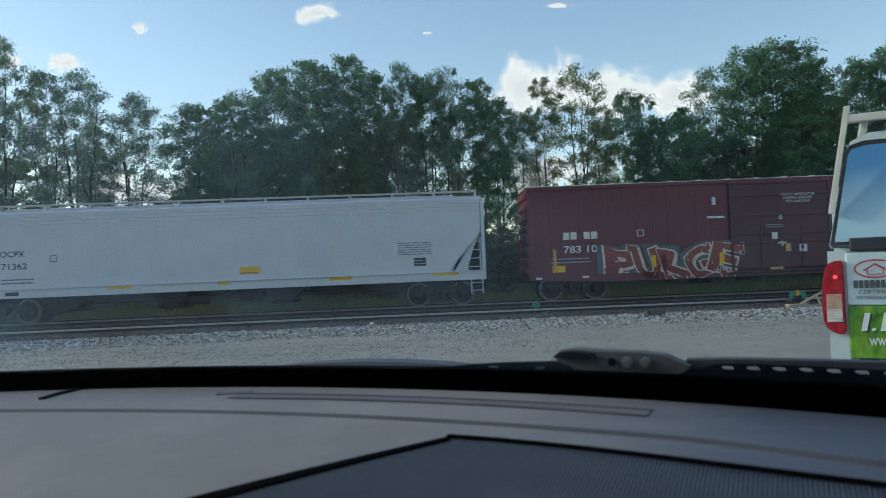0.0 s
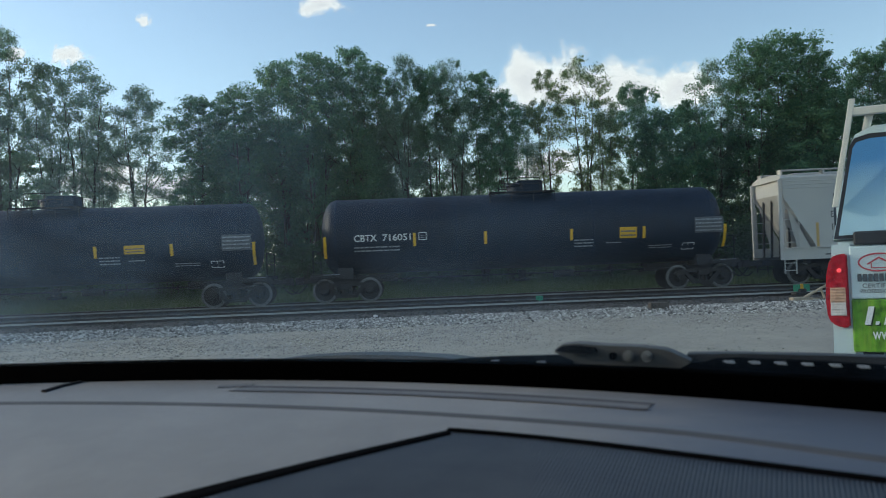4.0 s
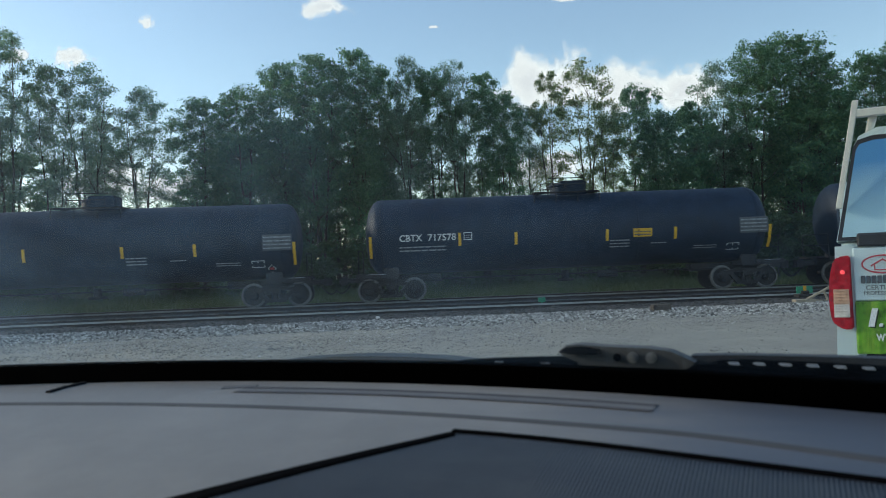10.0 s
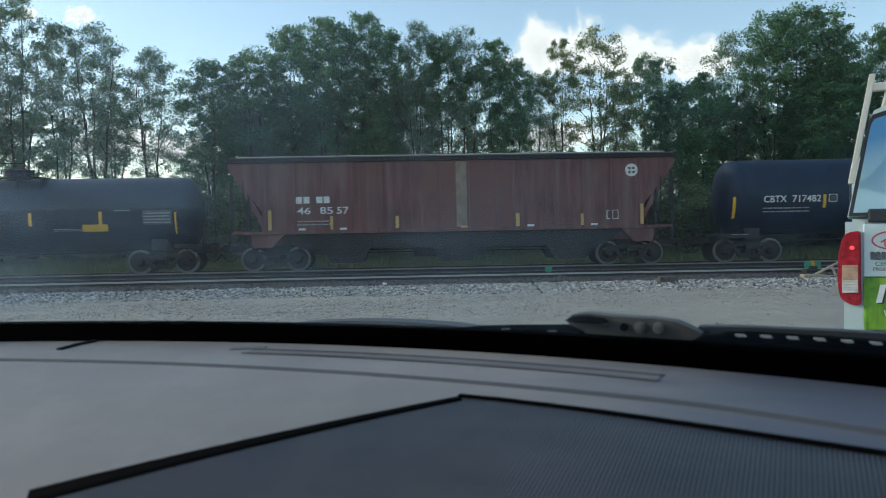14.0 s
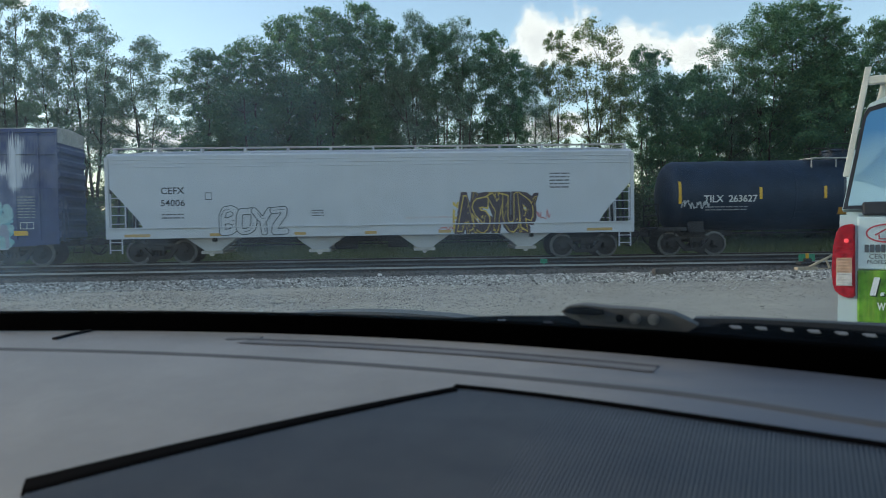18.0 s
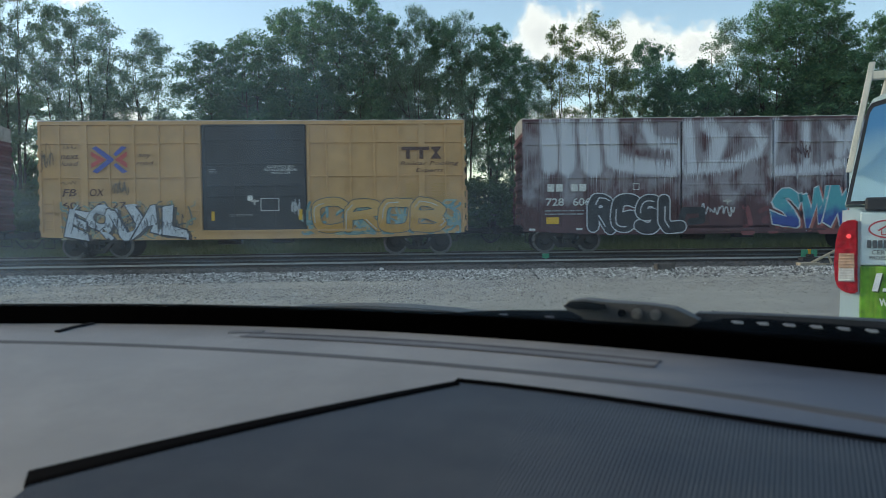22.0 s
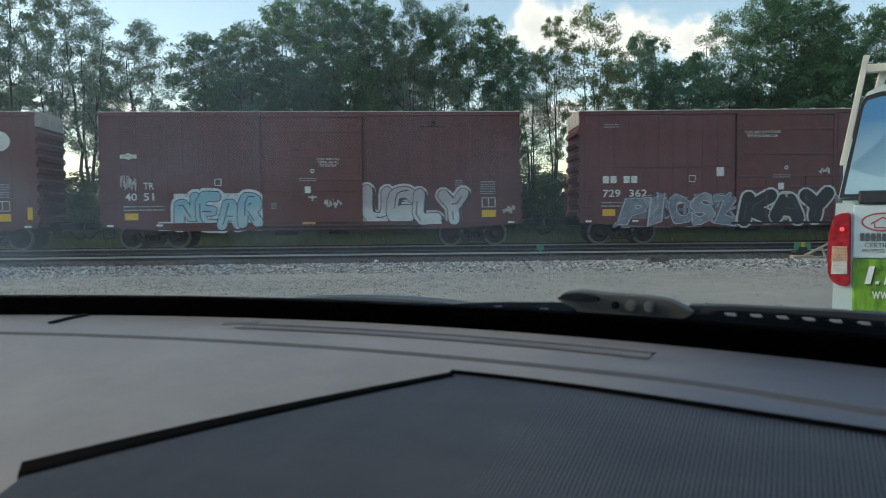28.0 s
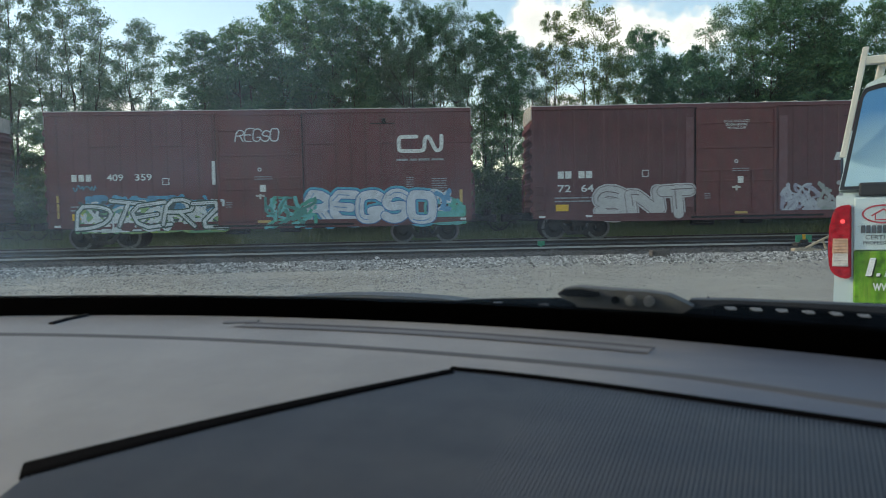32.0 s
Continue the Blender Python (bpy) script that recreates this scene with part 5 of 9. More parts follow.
def covered_hopper(label, place, length, paint, half, notch_top, outlets, outlet_half, sill_top=1.45, roof_z=4.34, dark_notch=True):
    """A smooth-sided covered hopper with slanted end sheets, outlets below and running boards on the roof."""
    car = thing("covered_hopper", label, "hopper car", "hoppers in the train")
    e = length / 2
    side_top = roof_z - 0.22
    for s in (-1, 1):
        bm = bmesh.new()
        prism(bm, [(-e + 1.35, sill_top - 0.05), (e - 1.35, sill_top - 0.05), (e - 1.22, sill_top + 0.25), (e - 0.1, notch_top), (e - 0.1, side_top),
                   (-e + 0.1, side_top), (-e + 0.1, notch_top), (-e + 1.22, sill_top + 0.25)], s * 1.44, s * 1.49)
        part("side_sheet", bm, paint, car)
        bm = bmesh.new()
        box(bm, -e, e, s * 1.43, s * 1.51, 0.98, sill_top, 0.015)
        part("side_sill", bm, paint, car)
        bm = bmesh.new()
        box(bm, -e, e, s * 1.50, s * 1.575, sill_top - 0.03, sill_top + 0.015, 0.006)
        part("sill_ledge", bm, paint, car)
        for k, dz in enumerate((0.10, 0.24, 0.38)):
            bm = bmesh.new()
            rod(bm, (-e + 0.15, s * 1.49, side_top - dz), (e - 0.15, s * 1.49, side_top - dz), 0.018, 6)
            part("side_bead", bm, paint, car)
        for q in (-1, 1):
            bm = bmesh.new()
            box(bm, q * e - 0.07, q * e + 0.07, s * 1.40, s * 1.50, 0.98, side_top, 0.01)
            part("corner_post", bm, paint, car)
            ladder(car, q * (e - 0.40), s * 1.47, sill_top, notch_top - 0.2, 0.55, paint, 4)
            ladder(car, q * (e - 0.30), s * 1.46, 0.42, 1.0, 0.45, grime if s > 0 else paint, 2, "sill_step")
        bm = bmesh.new()
        box(bm, -e + 0.15, e - 0.15, s * 0.85, s * 1.22, roof_z + 0.13, roof_z + 0.17)
        part("running_board", bm, galvanised, car)
        b = bmesh.new()
        box(b, -0.035, 0.035, s * 0.87, s * 1.20, roof_z - 0.1, roof_z + 0.13)
        me = mesh_of("bracket", b, paint)
        n = int(length / 1.66)
        for i in range(n + 1):
            shared("bracket", me, car, pose(-e + 0.2 + (length - 0.4) * i / n, 0, 0))
    bm = bmesh.new()
    prism(bm, [(-1.5, side_top - 0.02), (1.5, side_top - 0.02), (1.5, side_top + 0.05), (1.40, side_top + 0.12), (1.0, side_top + 0.2), (0.5, roof_z), (-0.5, roof_z), (-1.0, side_top + 0.2), (-1.40, side_top + 0.12), (-1.5, side_top + 0.05)],
          -e + 0.02, e - 0.02, "X")
    part("roof", bm, paint, car)
    bm = bmesh.new()
    box(bm, -e + 1.0, e - 1.0, -0.35, 0.35, roof_z, roof_z + 0.1, 0.03)
    part("roof_hatch", bm, paint, car)
    for s in (-1, 1):
        bm = bmesh.new()
        prism(bm, [(s * (e - 1.42), sill_top - 0.1), (s * (e - 0.12), notch_top + 0.15), (s * (e - 0.12), side_top), (s * (e - 0.2), side_top), (s * (e - 0.2), notch_top + 0.2), (s * (e - 1.5), sill_top)], -1.43, 1.43)
        part("end_slope_sheet", bm, paint, car)
        bm = bmesh.new()
        box(bm, s * (e - 1.3), s * (e + 0.05), -1.42, 1.42, 1.0, 1.08)
        part("end_platform", bm, grime, car)
        if not dark_notch:
            for y in (-1.34, 1.34):
                bm = bmesh.new()
                prism(bm, [(s * (e - 1.32), 1.09), (s * (e - 0.62), 1.09), (s * (e - 0.60), sill_top + 0.25), (s * (e - 0.50), sill_top + 0.55), (s * (e - 0.30), notch_top - 0.45), (s * (e - 0.13), notch_top - 0.1), (s * (e - 0.13), notch_top + 0.1)], y - 0.012, y + 0.012)
                part("end_web", bm, paint, car)
        bm = bmesh.new()
        for y in (-0.85, 0.0, 0.85):
            rod(bm, (s * (e - 0.15), y, 1.08), (s * (e - 0.25), y, notch_top + 0.25), 0.05, 6)
            rod(bm, (s * (e - 0.9), y, 1.08), (s * (e - 0.9), y, notch_top - 0.75), 0.05, 6)
        part("end_strut", bm, grime, car)
    for c in outlets:
        bm = bmesh.new()
        for s0, s1 in ((-1.25, -0.25), (0.25, 1.25)):
            tops = [(c - outlet_half, s0, 1.0), (c + outlet_half, s0, 1.0), (c + outlet_half, s1, 1.0), (c - outlet_half, s1, 1.0)]
            lows = [(c - 0.3, s0 + 0.2, 0.48), (c + 0.3, s0 + 0.2, 0.48), (c + 0.3, s1 - 0.2, 0.48), (c - 0.3, s1 - 0.2, 0.48)]
            a, b = [bm.verts.new(p) for p in tops], [bm.verts.new(p) for p in lows]
            for i in range(4):
                bm.faces.new((a[i - 1], a[i], b[i], b[i - 1]))
            bm.faces.new(b)
        hop = part("hopper_bay", bm, paint if dark_notch else grime, car)
        bm = bmesh.new()
        box(bm, c - 0.42, c + 0.42, -1.2, 1.2, 0.36, 0.48, 0.02)
        rod(bm, (c, -1.3, 0.36), (c, -1.1, 0.36), 0.09, 10)
        part("outlet_gate", bm, galvanised if dark_notch else grime, hop)
    underframe(car, e, half)
    running_gear(car, half, e)
    CARS.append((car, place + length / 2, half))
    return car


def ribbed_hopper(label, place):
    """The old red hopper: outside posts, long slanted ends, dark belly."""
    car = thing("covered_hopper", label, "hopper car", "hoppers in the train")
    for s in (-1, 1):
        bm = bmesh.new()
        prism(bm, [(-7.45, 1.55), (7.45, 1.55), (7.45, 2.35), (8.7, 3.95), (8.7, 4.22), (-8.7, 4.22), (-8.7, 3.95), (-7.45, 2.35)], s * 1.42, s * 1.46)
        part("side_sheet", bm, hopper_red, car)
        bm = bmesh.new()
        box(bm, -0.04, 0.04, s * 1.455, s * 1.51, 1.58, 4.2, 0.01)
        me = mesh_of("side_post", bm, hopper_red)
        for i in range(14):
            shared("side_post", me, car, pose(-7.3 + i * 14.6 / 13, 0, 0))
        bm = bmesh.new()
        box(bm, -8.75, 8.75, s * 1.40, s * 1.53, 4.2, 4.38, 0.015)
        part("roof_edge", bm, grime, car)
        bm = bmesh.new()
        box(bm, -8.6, 8.6, s * 1.40, s * 1.50, 1.44, 1.56, 0.01)
        part("side_sill", bm, hopper_red, car)
        for q in (-1, 1):
            bm = bmesh.new()
            prism(bm, [(q * 6.6, 1.44), (q * 8.0, 1.44), (q * 7.8, 0.92), (q * 7.1, 0.92)], s * 1.1, s * 1.4)
            part("bolster_plate", bm, hopper_red, car)
            ladder(car, q * 8.35, s * 1.45, 1.0, 3.5, 0.4, grime, 8)
            for x in (q * 7.95, q * 8.62):
                bm = bmesh.new()
                box(bm, x - 0.05, x + 0.05, s * 1.34, s * 1.44, 1.0, 3.6)
                part("end_post", bm, grime, car)
    bm = bmesh.new()
    prism(bm, [(-1.5, 4.36), (1.5, 4.36), (1.1, 4.44), (0.4, 4.50), (-0.4, 4.50), (-1.1, 4.44)], -8.75, 8.75, "X")
    part("roof", bm, grime, car)
    bm = bmesh.new()
    box(bm, -8.6, 8.6, -0.5, 0.5, 4.52, 4.56)
    part("running_board", bm, galvanised, car)
    for s in (-1, 1):
        bm = bmesh.new()
        prism(bm, [(s * 7.4, 1.6), (s * 8.68, 4.0), (s * 8.68, 4.2), (s * 8.55, 4.2), (s * 7.25, 1.7)], -1.41, 1.41)
        part("end_slope_sheet", bm, hopper_red, car)
    bm = bmesh.new()
    prism(bm, [(-6.8, 1.5), (6.8, 1.5), (6.0, 0.84), (-6.0, 0.84)], -1.3, 1.3)
    part("belly", bm, grime, car)
    for c in (-4.25, 0.1, 4.6):
        bm = bmesh.new()
        prism(bm, [(c - 0.95, 0.86), (c + 0.95, 0.86), (c + 0.6, 0.28), (c - 0.6, 0.28)], -1.2, 1.2)
        part("hopper_bay", bm, grime, car)
    underframe(car, 8.7, 7.07)
    running_gear(car, 7.07, 8.7)
    CARS.append((car, place + 8.7, 7.07))
    return car


def tank_car(label, place, length, half, dome_x=0.0, radius=1.5, zc=2.44, walkway=1.3, walk_paint=None, paint=None):
    """A black tank car with dished heads, a dome with its grating, stub sills and handrails."""
    car = thing("tank_car", label, "tank car", "tank cars in the train")
    e = length / 2
    bm = bmesh.new()
    prof = [(-e + 0.62 * (1 - math.cos(math.pi / 2 * i / 9)), max(0.03, radius * math.sin(math.pi / 2 * i / 9) ** 0.8)) for i in range(10)]
    prof += [(-e / 2, radius), (-0.03, radius), (0.03, radius), (e / 2, radius)] + [(-x, r) for x, r in reversed(prof)]
    lathe(bm, prof, 56, "X", (0, 0, zc))
    part("tank_shell", bm, paint or tank_black, car, smooth=True)
    for x in (-e + 0.66, -e / 3, e / 3, e - 0.66):
        bm = bmesh.new()
        lathe(bm, [(x - 0.035, radius + 0.001), (x - 0.02, radius + 0.009), (x + 0.02, radius + 0.009), (x + 0.035, radius + 0.001)], 56, "X", (0, 0, zc))
        part("weld_band", bm, paint or tank_black, car, smooth=True)
    bm = bmesh.new()
    lathe(bm, [(zc + radius - 0.12, 0.5), (zc + radius + 0.26, 0.5), (zc + radius + 0.31, 0.54), (zc + radius + 0.37, 0.52), (zc + radius + 0.40, 0.40)], 24, "Z", (dome_x, 0, 0))
    dome = part("dome", bm, tank_black, car, smooth=True)
    bm = bmesh.new()
    for k in range(8):
        c, s = math.cos(k * math.pi / 4), math.sin(k * math.pi / 4)
        rod(bm, (dome_x + c * 0.6, s * 0.6, zc + radius + 0.2), (dome_x + c * 0.6, s * 0.6, zc + radius + 0.38), 0.03, 6)
    part("dome_bolts", bm, grime, dome)
    bm = bmesh.new()
    w = walkway
    for s in (-1, 1):
        box(bm, dome_x - w, dome_x + w, s * 0.62, s * 1.05, zc + radius - 0.02, zc + radius + 0.02)
        for x in (-w, -w / 3, w / 3, w):
            rod(bm, (dome_x + x, s * 1.03, zc + 1.05), (dome_x + x, s * 1.03, zc + radius), 0.022, 6)
    for q in (-1, 1):
        box(bm, dome_x + q * w - 0.3 * (q > 0), dome_x + q * w + 0.3 * (q < 0), -0.62, 0.62, zc + radius - 0.0, zc + radius + 0.03)
    part("walkway", bm, walk_paint or grime, car)
    bm = bmesh.new()
    for s in (-1, 1):
        for z in (zc + radius + 0.3, zc + radius + 0.55):
            rod(bm, (dome_x - w * 0.55, s * 1.03, z), (dome_x + w * 0.55, s * 1.03, z), 0.015, 6)
        for x in (-w * 0.55, 0, w * 0.55):
            rod(bm, (dome_x + x, s * 1.03, zc + radius), (dome_x + x, s * 1.03, zc + radius + 0.55), 0.015, 6)
    part("dome_railing", bm, grime, car)
    for s in (-1, 1):
        bm = bmesh.new()
        box(bm, s * (e - 3.0), s * (e + 0.35), -0.26, 0.26, 0.74, 1.06, 0.02)
        part("stub_sill", bm, grime, car)
        bm = bmesh.new()
        prism(bm, [(-1.32, 0.92), (1.32, 0.92), (1.25, 1.35), (0.9, 1.12), (-0.9, 1.12), (-1.25, 1.35)], s * half - 0.3, s * half + 0.3, "X")
        part("body_bolster", bm, grime, car)
        bm = bmesh.new()
        box(bm, s * (e - 0.75), s * (e + 0.32), -1.42, 1.42, 1.06, 1.11)
        box(bm, s * (e - 0.78), s * (e + 0.36), -1.46, -1.40, 0.98, 1.14)
        box(bm, s * (e - 0.78), s * (e + 0.36), 1.40, 1.46, 0.98, 1.14)
        part("end_deck", bm, grime, car)
        bm = bmesh.new()
        for y in (-1.2, 1.2):
            rod(bm, (s * (e + 0.26), y, 1.1), (s * (e + 0.26), y, 2.05), 0.018, 6)
        rod(bm, (s * (e + 0.26), -1.2, 2.05), (s * (e + 0.26), 1.2, 2.05), 0.018, 6)
        rod(bm, (s * (e + 0.26), -1.2, 1.6), (s * (e + 0.26), 1.2, 1.6), 0.018, 6)
        part("end_railing", bm, grime, car)
        ladder(car, s * (e - 0.1), -1.45, 0.42, 1.0, 0.42, grime, 2, "sill_step")
    bm = bmesh.new()
    rod(bm, (0, 0, 0.62), (0, 0, 0.98), 0.17, 12)
    box(bm, -0.3, 0.3, -0.24, 0.24, 0.55, 0.66, 0.03)
    part("bottom_outlet", bm, grime, car)
    bm = bmesh.new()
    for y in (-0.5, 0.5):
        rod(bm, (-half + 1.0, y, 0.84), (half - 1.0, y, 0.84), 0.022, 6)
    rod(bm, (1.2, -0.6, 0.80), (2.0, -0.6, 0.80), 0.14, 12)
    part("brake_rigging", bm, grime, car)
    running_gear(car, half, e)
    CARS.append((car, place + length / 2, half))
    return car


# ---- the train, from its head to its tail ----
SIDE = flat_wall(-1.452)          # lettering on flush-sided cars
RIBBED = flat_wall(-1.484)        # paint that runs over outside posts
DOOR = flat_wall(-1.508)
HOP = flat_wall(-1.494)
SILL = flat_wall(-1.516)
NOTICE = "CLOSE AND LOCK|DOORS BEFORE|MOVING CAR"


def flush_car(label, place, doors, number, fields, seed, length=16.1, half=6.25, belts=(), roof_z=5.32, bold=True, paint=None, door_paint=None, end_top=True):
    """An oxide red boxcar with its number in groups: fields are (x0, x1) of each group."""
    car = boxcar(label, place, length, paint or brown_paint, door_paint or brown_door, doors, "seam", half, roof_z, belts=belts, end_top=end_top)
    e = length / 2
    if bold:
        block_mark(car, fields[0][0], fields[0][0] + 1.4, 2.40, 2.68, white_ink, SIDE)
    for text, (x0, x1) in zip(number, fields):
        written(car, text, x0, x1, 1.86, 2.15, white_ink, SIDE, "car_number", 0.012)
    car_data(car, e, SIDE, None, seed)
    small_print(car, doors[0][0] + 0.3, doors[0][0] + 0.55, 1.5, 1.75, white_ink, DOOR, 3, seed + 5, 1)
    small_print(car, doors[0][0] + 1.4, doors[0][0] + 2.1, 2.55, 2.72, white_ink, DOOR, 2, seed + 6, 3)
    patch(car, "paper_card", doors[0][0] + 1.62, doors[0][0] + 1.84, 2.1, 2.36, white_ink, DOOR, "", 1)
    patch(car, "reflector", doors[0][0] + 1.5, doors[0][0] + 2.0, 0.9, 1.0, amber_tape, DOOR, "", 1)
    bm = bmesh.new()
    box(bm, e - 3.9, e - 2.95, -1.475, -1.44, roof_z - 0.68, roof_z - 0.645)
    box(bm, e - 3.45, e - 3.3, -1.50, -1.44, roof_z - 0.645, roof_z - 0.47, 0.01)
    part("route_board_bracket", bm, grime, car)
    disc(car, (doors[0][0] + doors[0][1]) / 2, 2.95, 0.075, white_ink, DOOR, "door_dial", "", 0.045)
    return car


# 1: short boxcar at the head
plum = surface("plum_red_car_paint", (0.125, 0.022, 0.035), 0.5, vary=0.12, grain=2.2, dirt=(0.085, 0.03, 0.04), dirt_scale=1.4, dirt_amount=0.45, streak=True)
plum_door = surface("dark_plum_door_paint", (0.075, 0.016, 0.026), 0.5, vary=0.2, grain=3.0, dirt=(0.045, 0.02, 0.026), dirt_scale=2.2, dirt_amount=0.6, streak=True)
c = flush_car("plum red boxcar with a red and cream graffito", 208.2, [(-0.05, 3.95)], ("783", "104"), [(-6.68, -6.0), (-5.75, -5.1)], 11, roof_z=4.62, paint=plum, door_paint=plum_door, end_top=False)
cream = ink((0.60, 0.50, 0.42))
tag(c, "PURGE", -4.95, 0.15, 0.74, 2.0, SIDE, fade((0.17, 0.03, 0.03), (0.24, 0.06, 0.05), 0.8, 2.0), cream, ink((0.09, 0.11, 0.13)), 21, 0.06, 1.1, line=0.03, glow_by=0.09, shade=ink((0.52, 0.43, 0.36)))
bm = bmesh.new()
prism(bm, [(-5.45, 0.78), (-5.05, 1.2), (-5.3, 1.45), (-4.9, 2.0), (-4.3, 1.9), (-4.1, 0.72), (-5.3, 0.70)], -1.4535, -1.4525)
part("graffiti_cloud", bm, cream, c)
for x in (-3.15, -0.45):
    patch(c, "reflector", x - 0.09, x + 0.09, 1.2, 1.66, reflector, flat_wall(-1.50), "", 1)
patch(c, "white_stencil", -0.95, -0.25, 3.02, 3.1, white_ink, SIDE, "", 1)
patch(c, "white_stencil", -0.72, -0.58, 3.55, 3.85, white_ink, SIDE, "", 1)
scrawl(c, -0.75, 0.1, 0.78, 1.15, flat_wall(-1.49), ink((0.5, 0.46, 0.44)), 22, 0.03, 6)
lines(c, NOTICE, 2.0, 3.35, 3.5, 3.92, white_ink, DOOR)
patch(c, "paper_card", 2.63, 2.94, 1.57, 1.86, white_ink, DOOR, "", 1)
patch(c, "reflector", -7.11, -6.98, 1.18, 2.03, amber_tape, SIDE, "", 2)
patch(c, "orange_sticker", 2.1, 2.3, 1.6, 1.9, amber_tape, DOOR, "", 1)

# 2 to 3: pale covered hoppers
c = covered_hopper("pale grey covered hopper with smooth sides", 186.1, 20.2, hopper_white, 8.4, 2.85, (-6.2, -2.1, 2.2, 6.3), 0.8, 1.33, 4.34, False)
written(c, "OCPX", -8.15, -7.26, 2.53, 2.76, black_ink, HOP, "reporting_mark", 0.012)
written(c, "71362", -8.12, -7.18, 2.06, 2.30, black_ink, HOP, "car_number", 0.012)
small_print(c, -8.15, -6.95, 1.5, 1.76, black_ink, HOP, 2, 5, 4)
frame_sign(c, -6.35, -6.1, 2.3, 2.55, black_ink, HOP, 0)
for x0, x1 in ((-9.2, -8.6), (-4.28, -3.34), (-0.18, 0.27), (4.05, 4.92), (8.06, 9.07)):
    patch(c, "reflector", x0, x1, 1.18, 1.30, reflector, SILL, "yellow reflective tape", 1)
patch(c, "warning_placard", 0.67, 1.43, 1.54, 1.84, reflector, HOP, "yellow warning placard", 1)
small_print(c, 0.7, 1.4, 1.56, 1.66, black_ink, flat_wall(-1.5), 1, 3, 3)
small_print(c, 6.73, 8.06, 2.03, 2.56, black_ink, HOP, 6, 8, 3)
patch(c, "data_panel", 7.35, 7.82, 1.6, 1.92, black_ink, HOP, "", 1)
small_print(c, 7.38, 7.8, 1.65, 1.88, white_ink, flat_wall(-1.5), 2, 9, 2)
patch(c, "sill_stencil", -8.0, -7.5, 1.08, 1.22, black_ink, SILL, "", 1)

c = covered_hopper("warm grey covered hopper with slanted ends", 167.65, 17.1, hopper_tan, 6.75, 3.45, (-4.7, -1.6, 1.35, 4.55), 0.75, 1.45, 4.42, False)
written(c, "ELCX", -6.61, -6.02, 2.6, 2.86, black_ink, HOP, "reporting_mark", 0.012)
written(c, "1038", -6.59, -6.0, 2.1, 2.36, black_ink, HOP, "car_number", 0.012)
small_print(c, -6.6, -5.7, 1.65, 1.9, black_ink, HOP, 2, 15, 4)
frame_sign(c, -5.07, -4.8, 2.4, 2.66, black_ink, HOP, 0)
for x0, x1, z1 in ((-7.21, -7.10, 2.42), (-4.64, -4.55, 1.97), (-1.41, -1.32, 1.93), (1.35, 1.47, 1.94), (4.43, 4.54, 1.95), (7.05, 7.19, 2.34)):
    patch(c, "reflector", x0, x1, 1.46, z1, amber_tape, HOP, "faded amber reflective strip", 1)
patch(c, "data_panel", 6.12, 6.55, 1.59, 1.88, black_ink, HOP, "", 1)
small_print(c, 6.15, 6.52, 1.63, 1.84, white_ink, flat_wall(-1.5), 2, 9, 2)
small_print(c, 1.61, 2.73, 1.7, 1.95, black_ink, HOP, 3, 10, 3)
small_print(c, -6.9, -5.6, 1.1, 1.25, black_ink, SILL, 1, 12, 3)
small_print(c, -0.5, 1.0, 1.12, 1.24, black_ink, SILL, 1, 13, 3)

# 4 to 10: seven black tank cars of one kind
TANKWALL = round_wall(1.52, 2.60, 0.008)


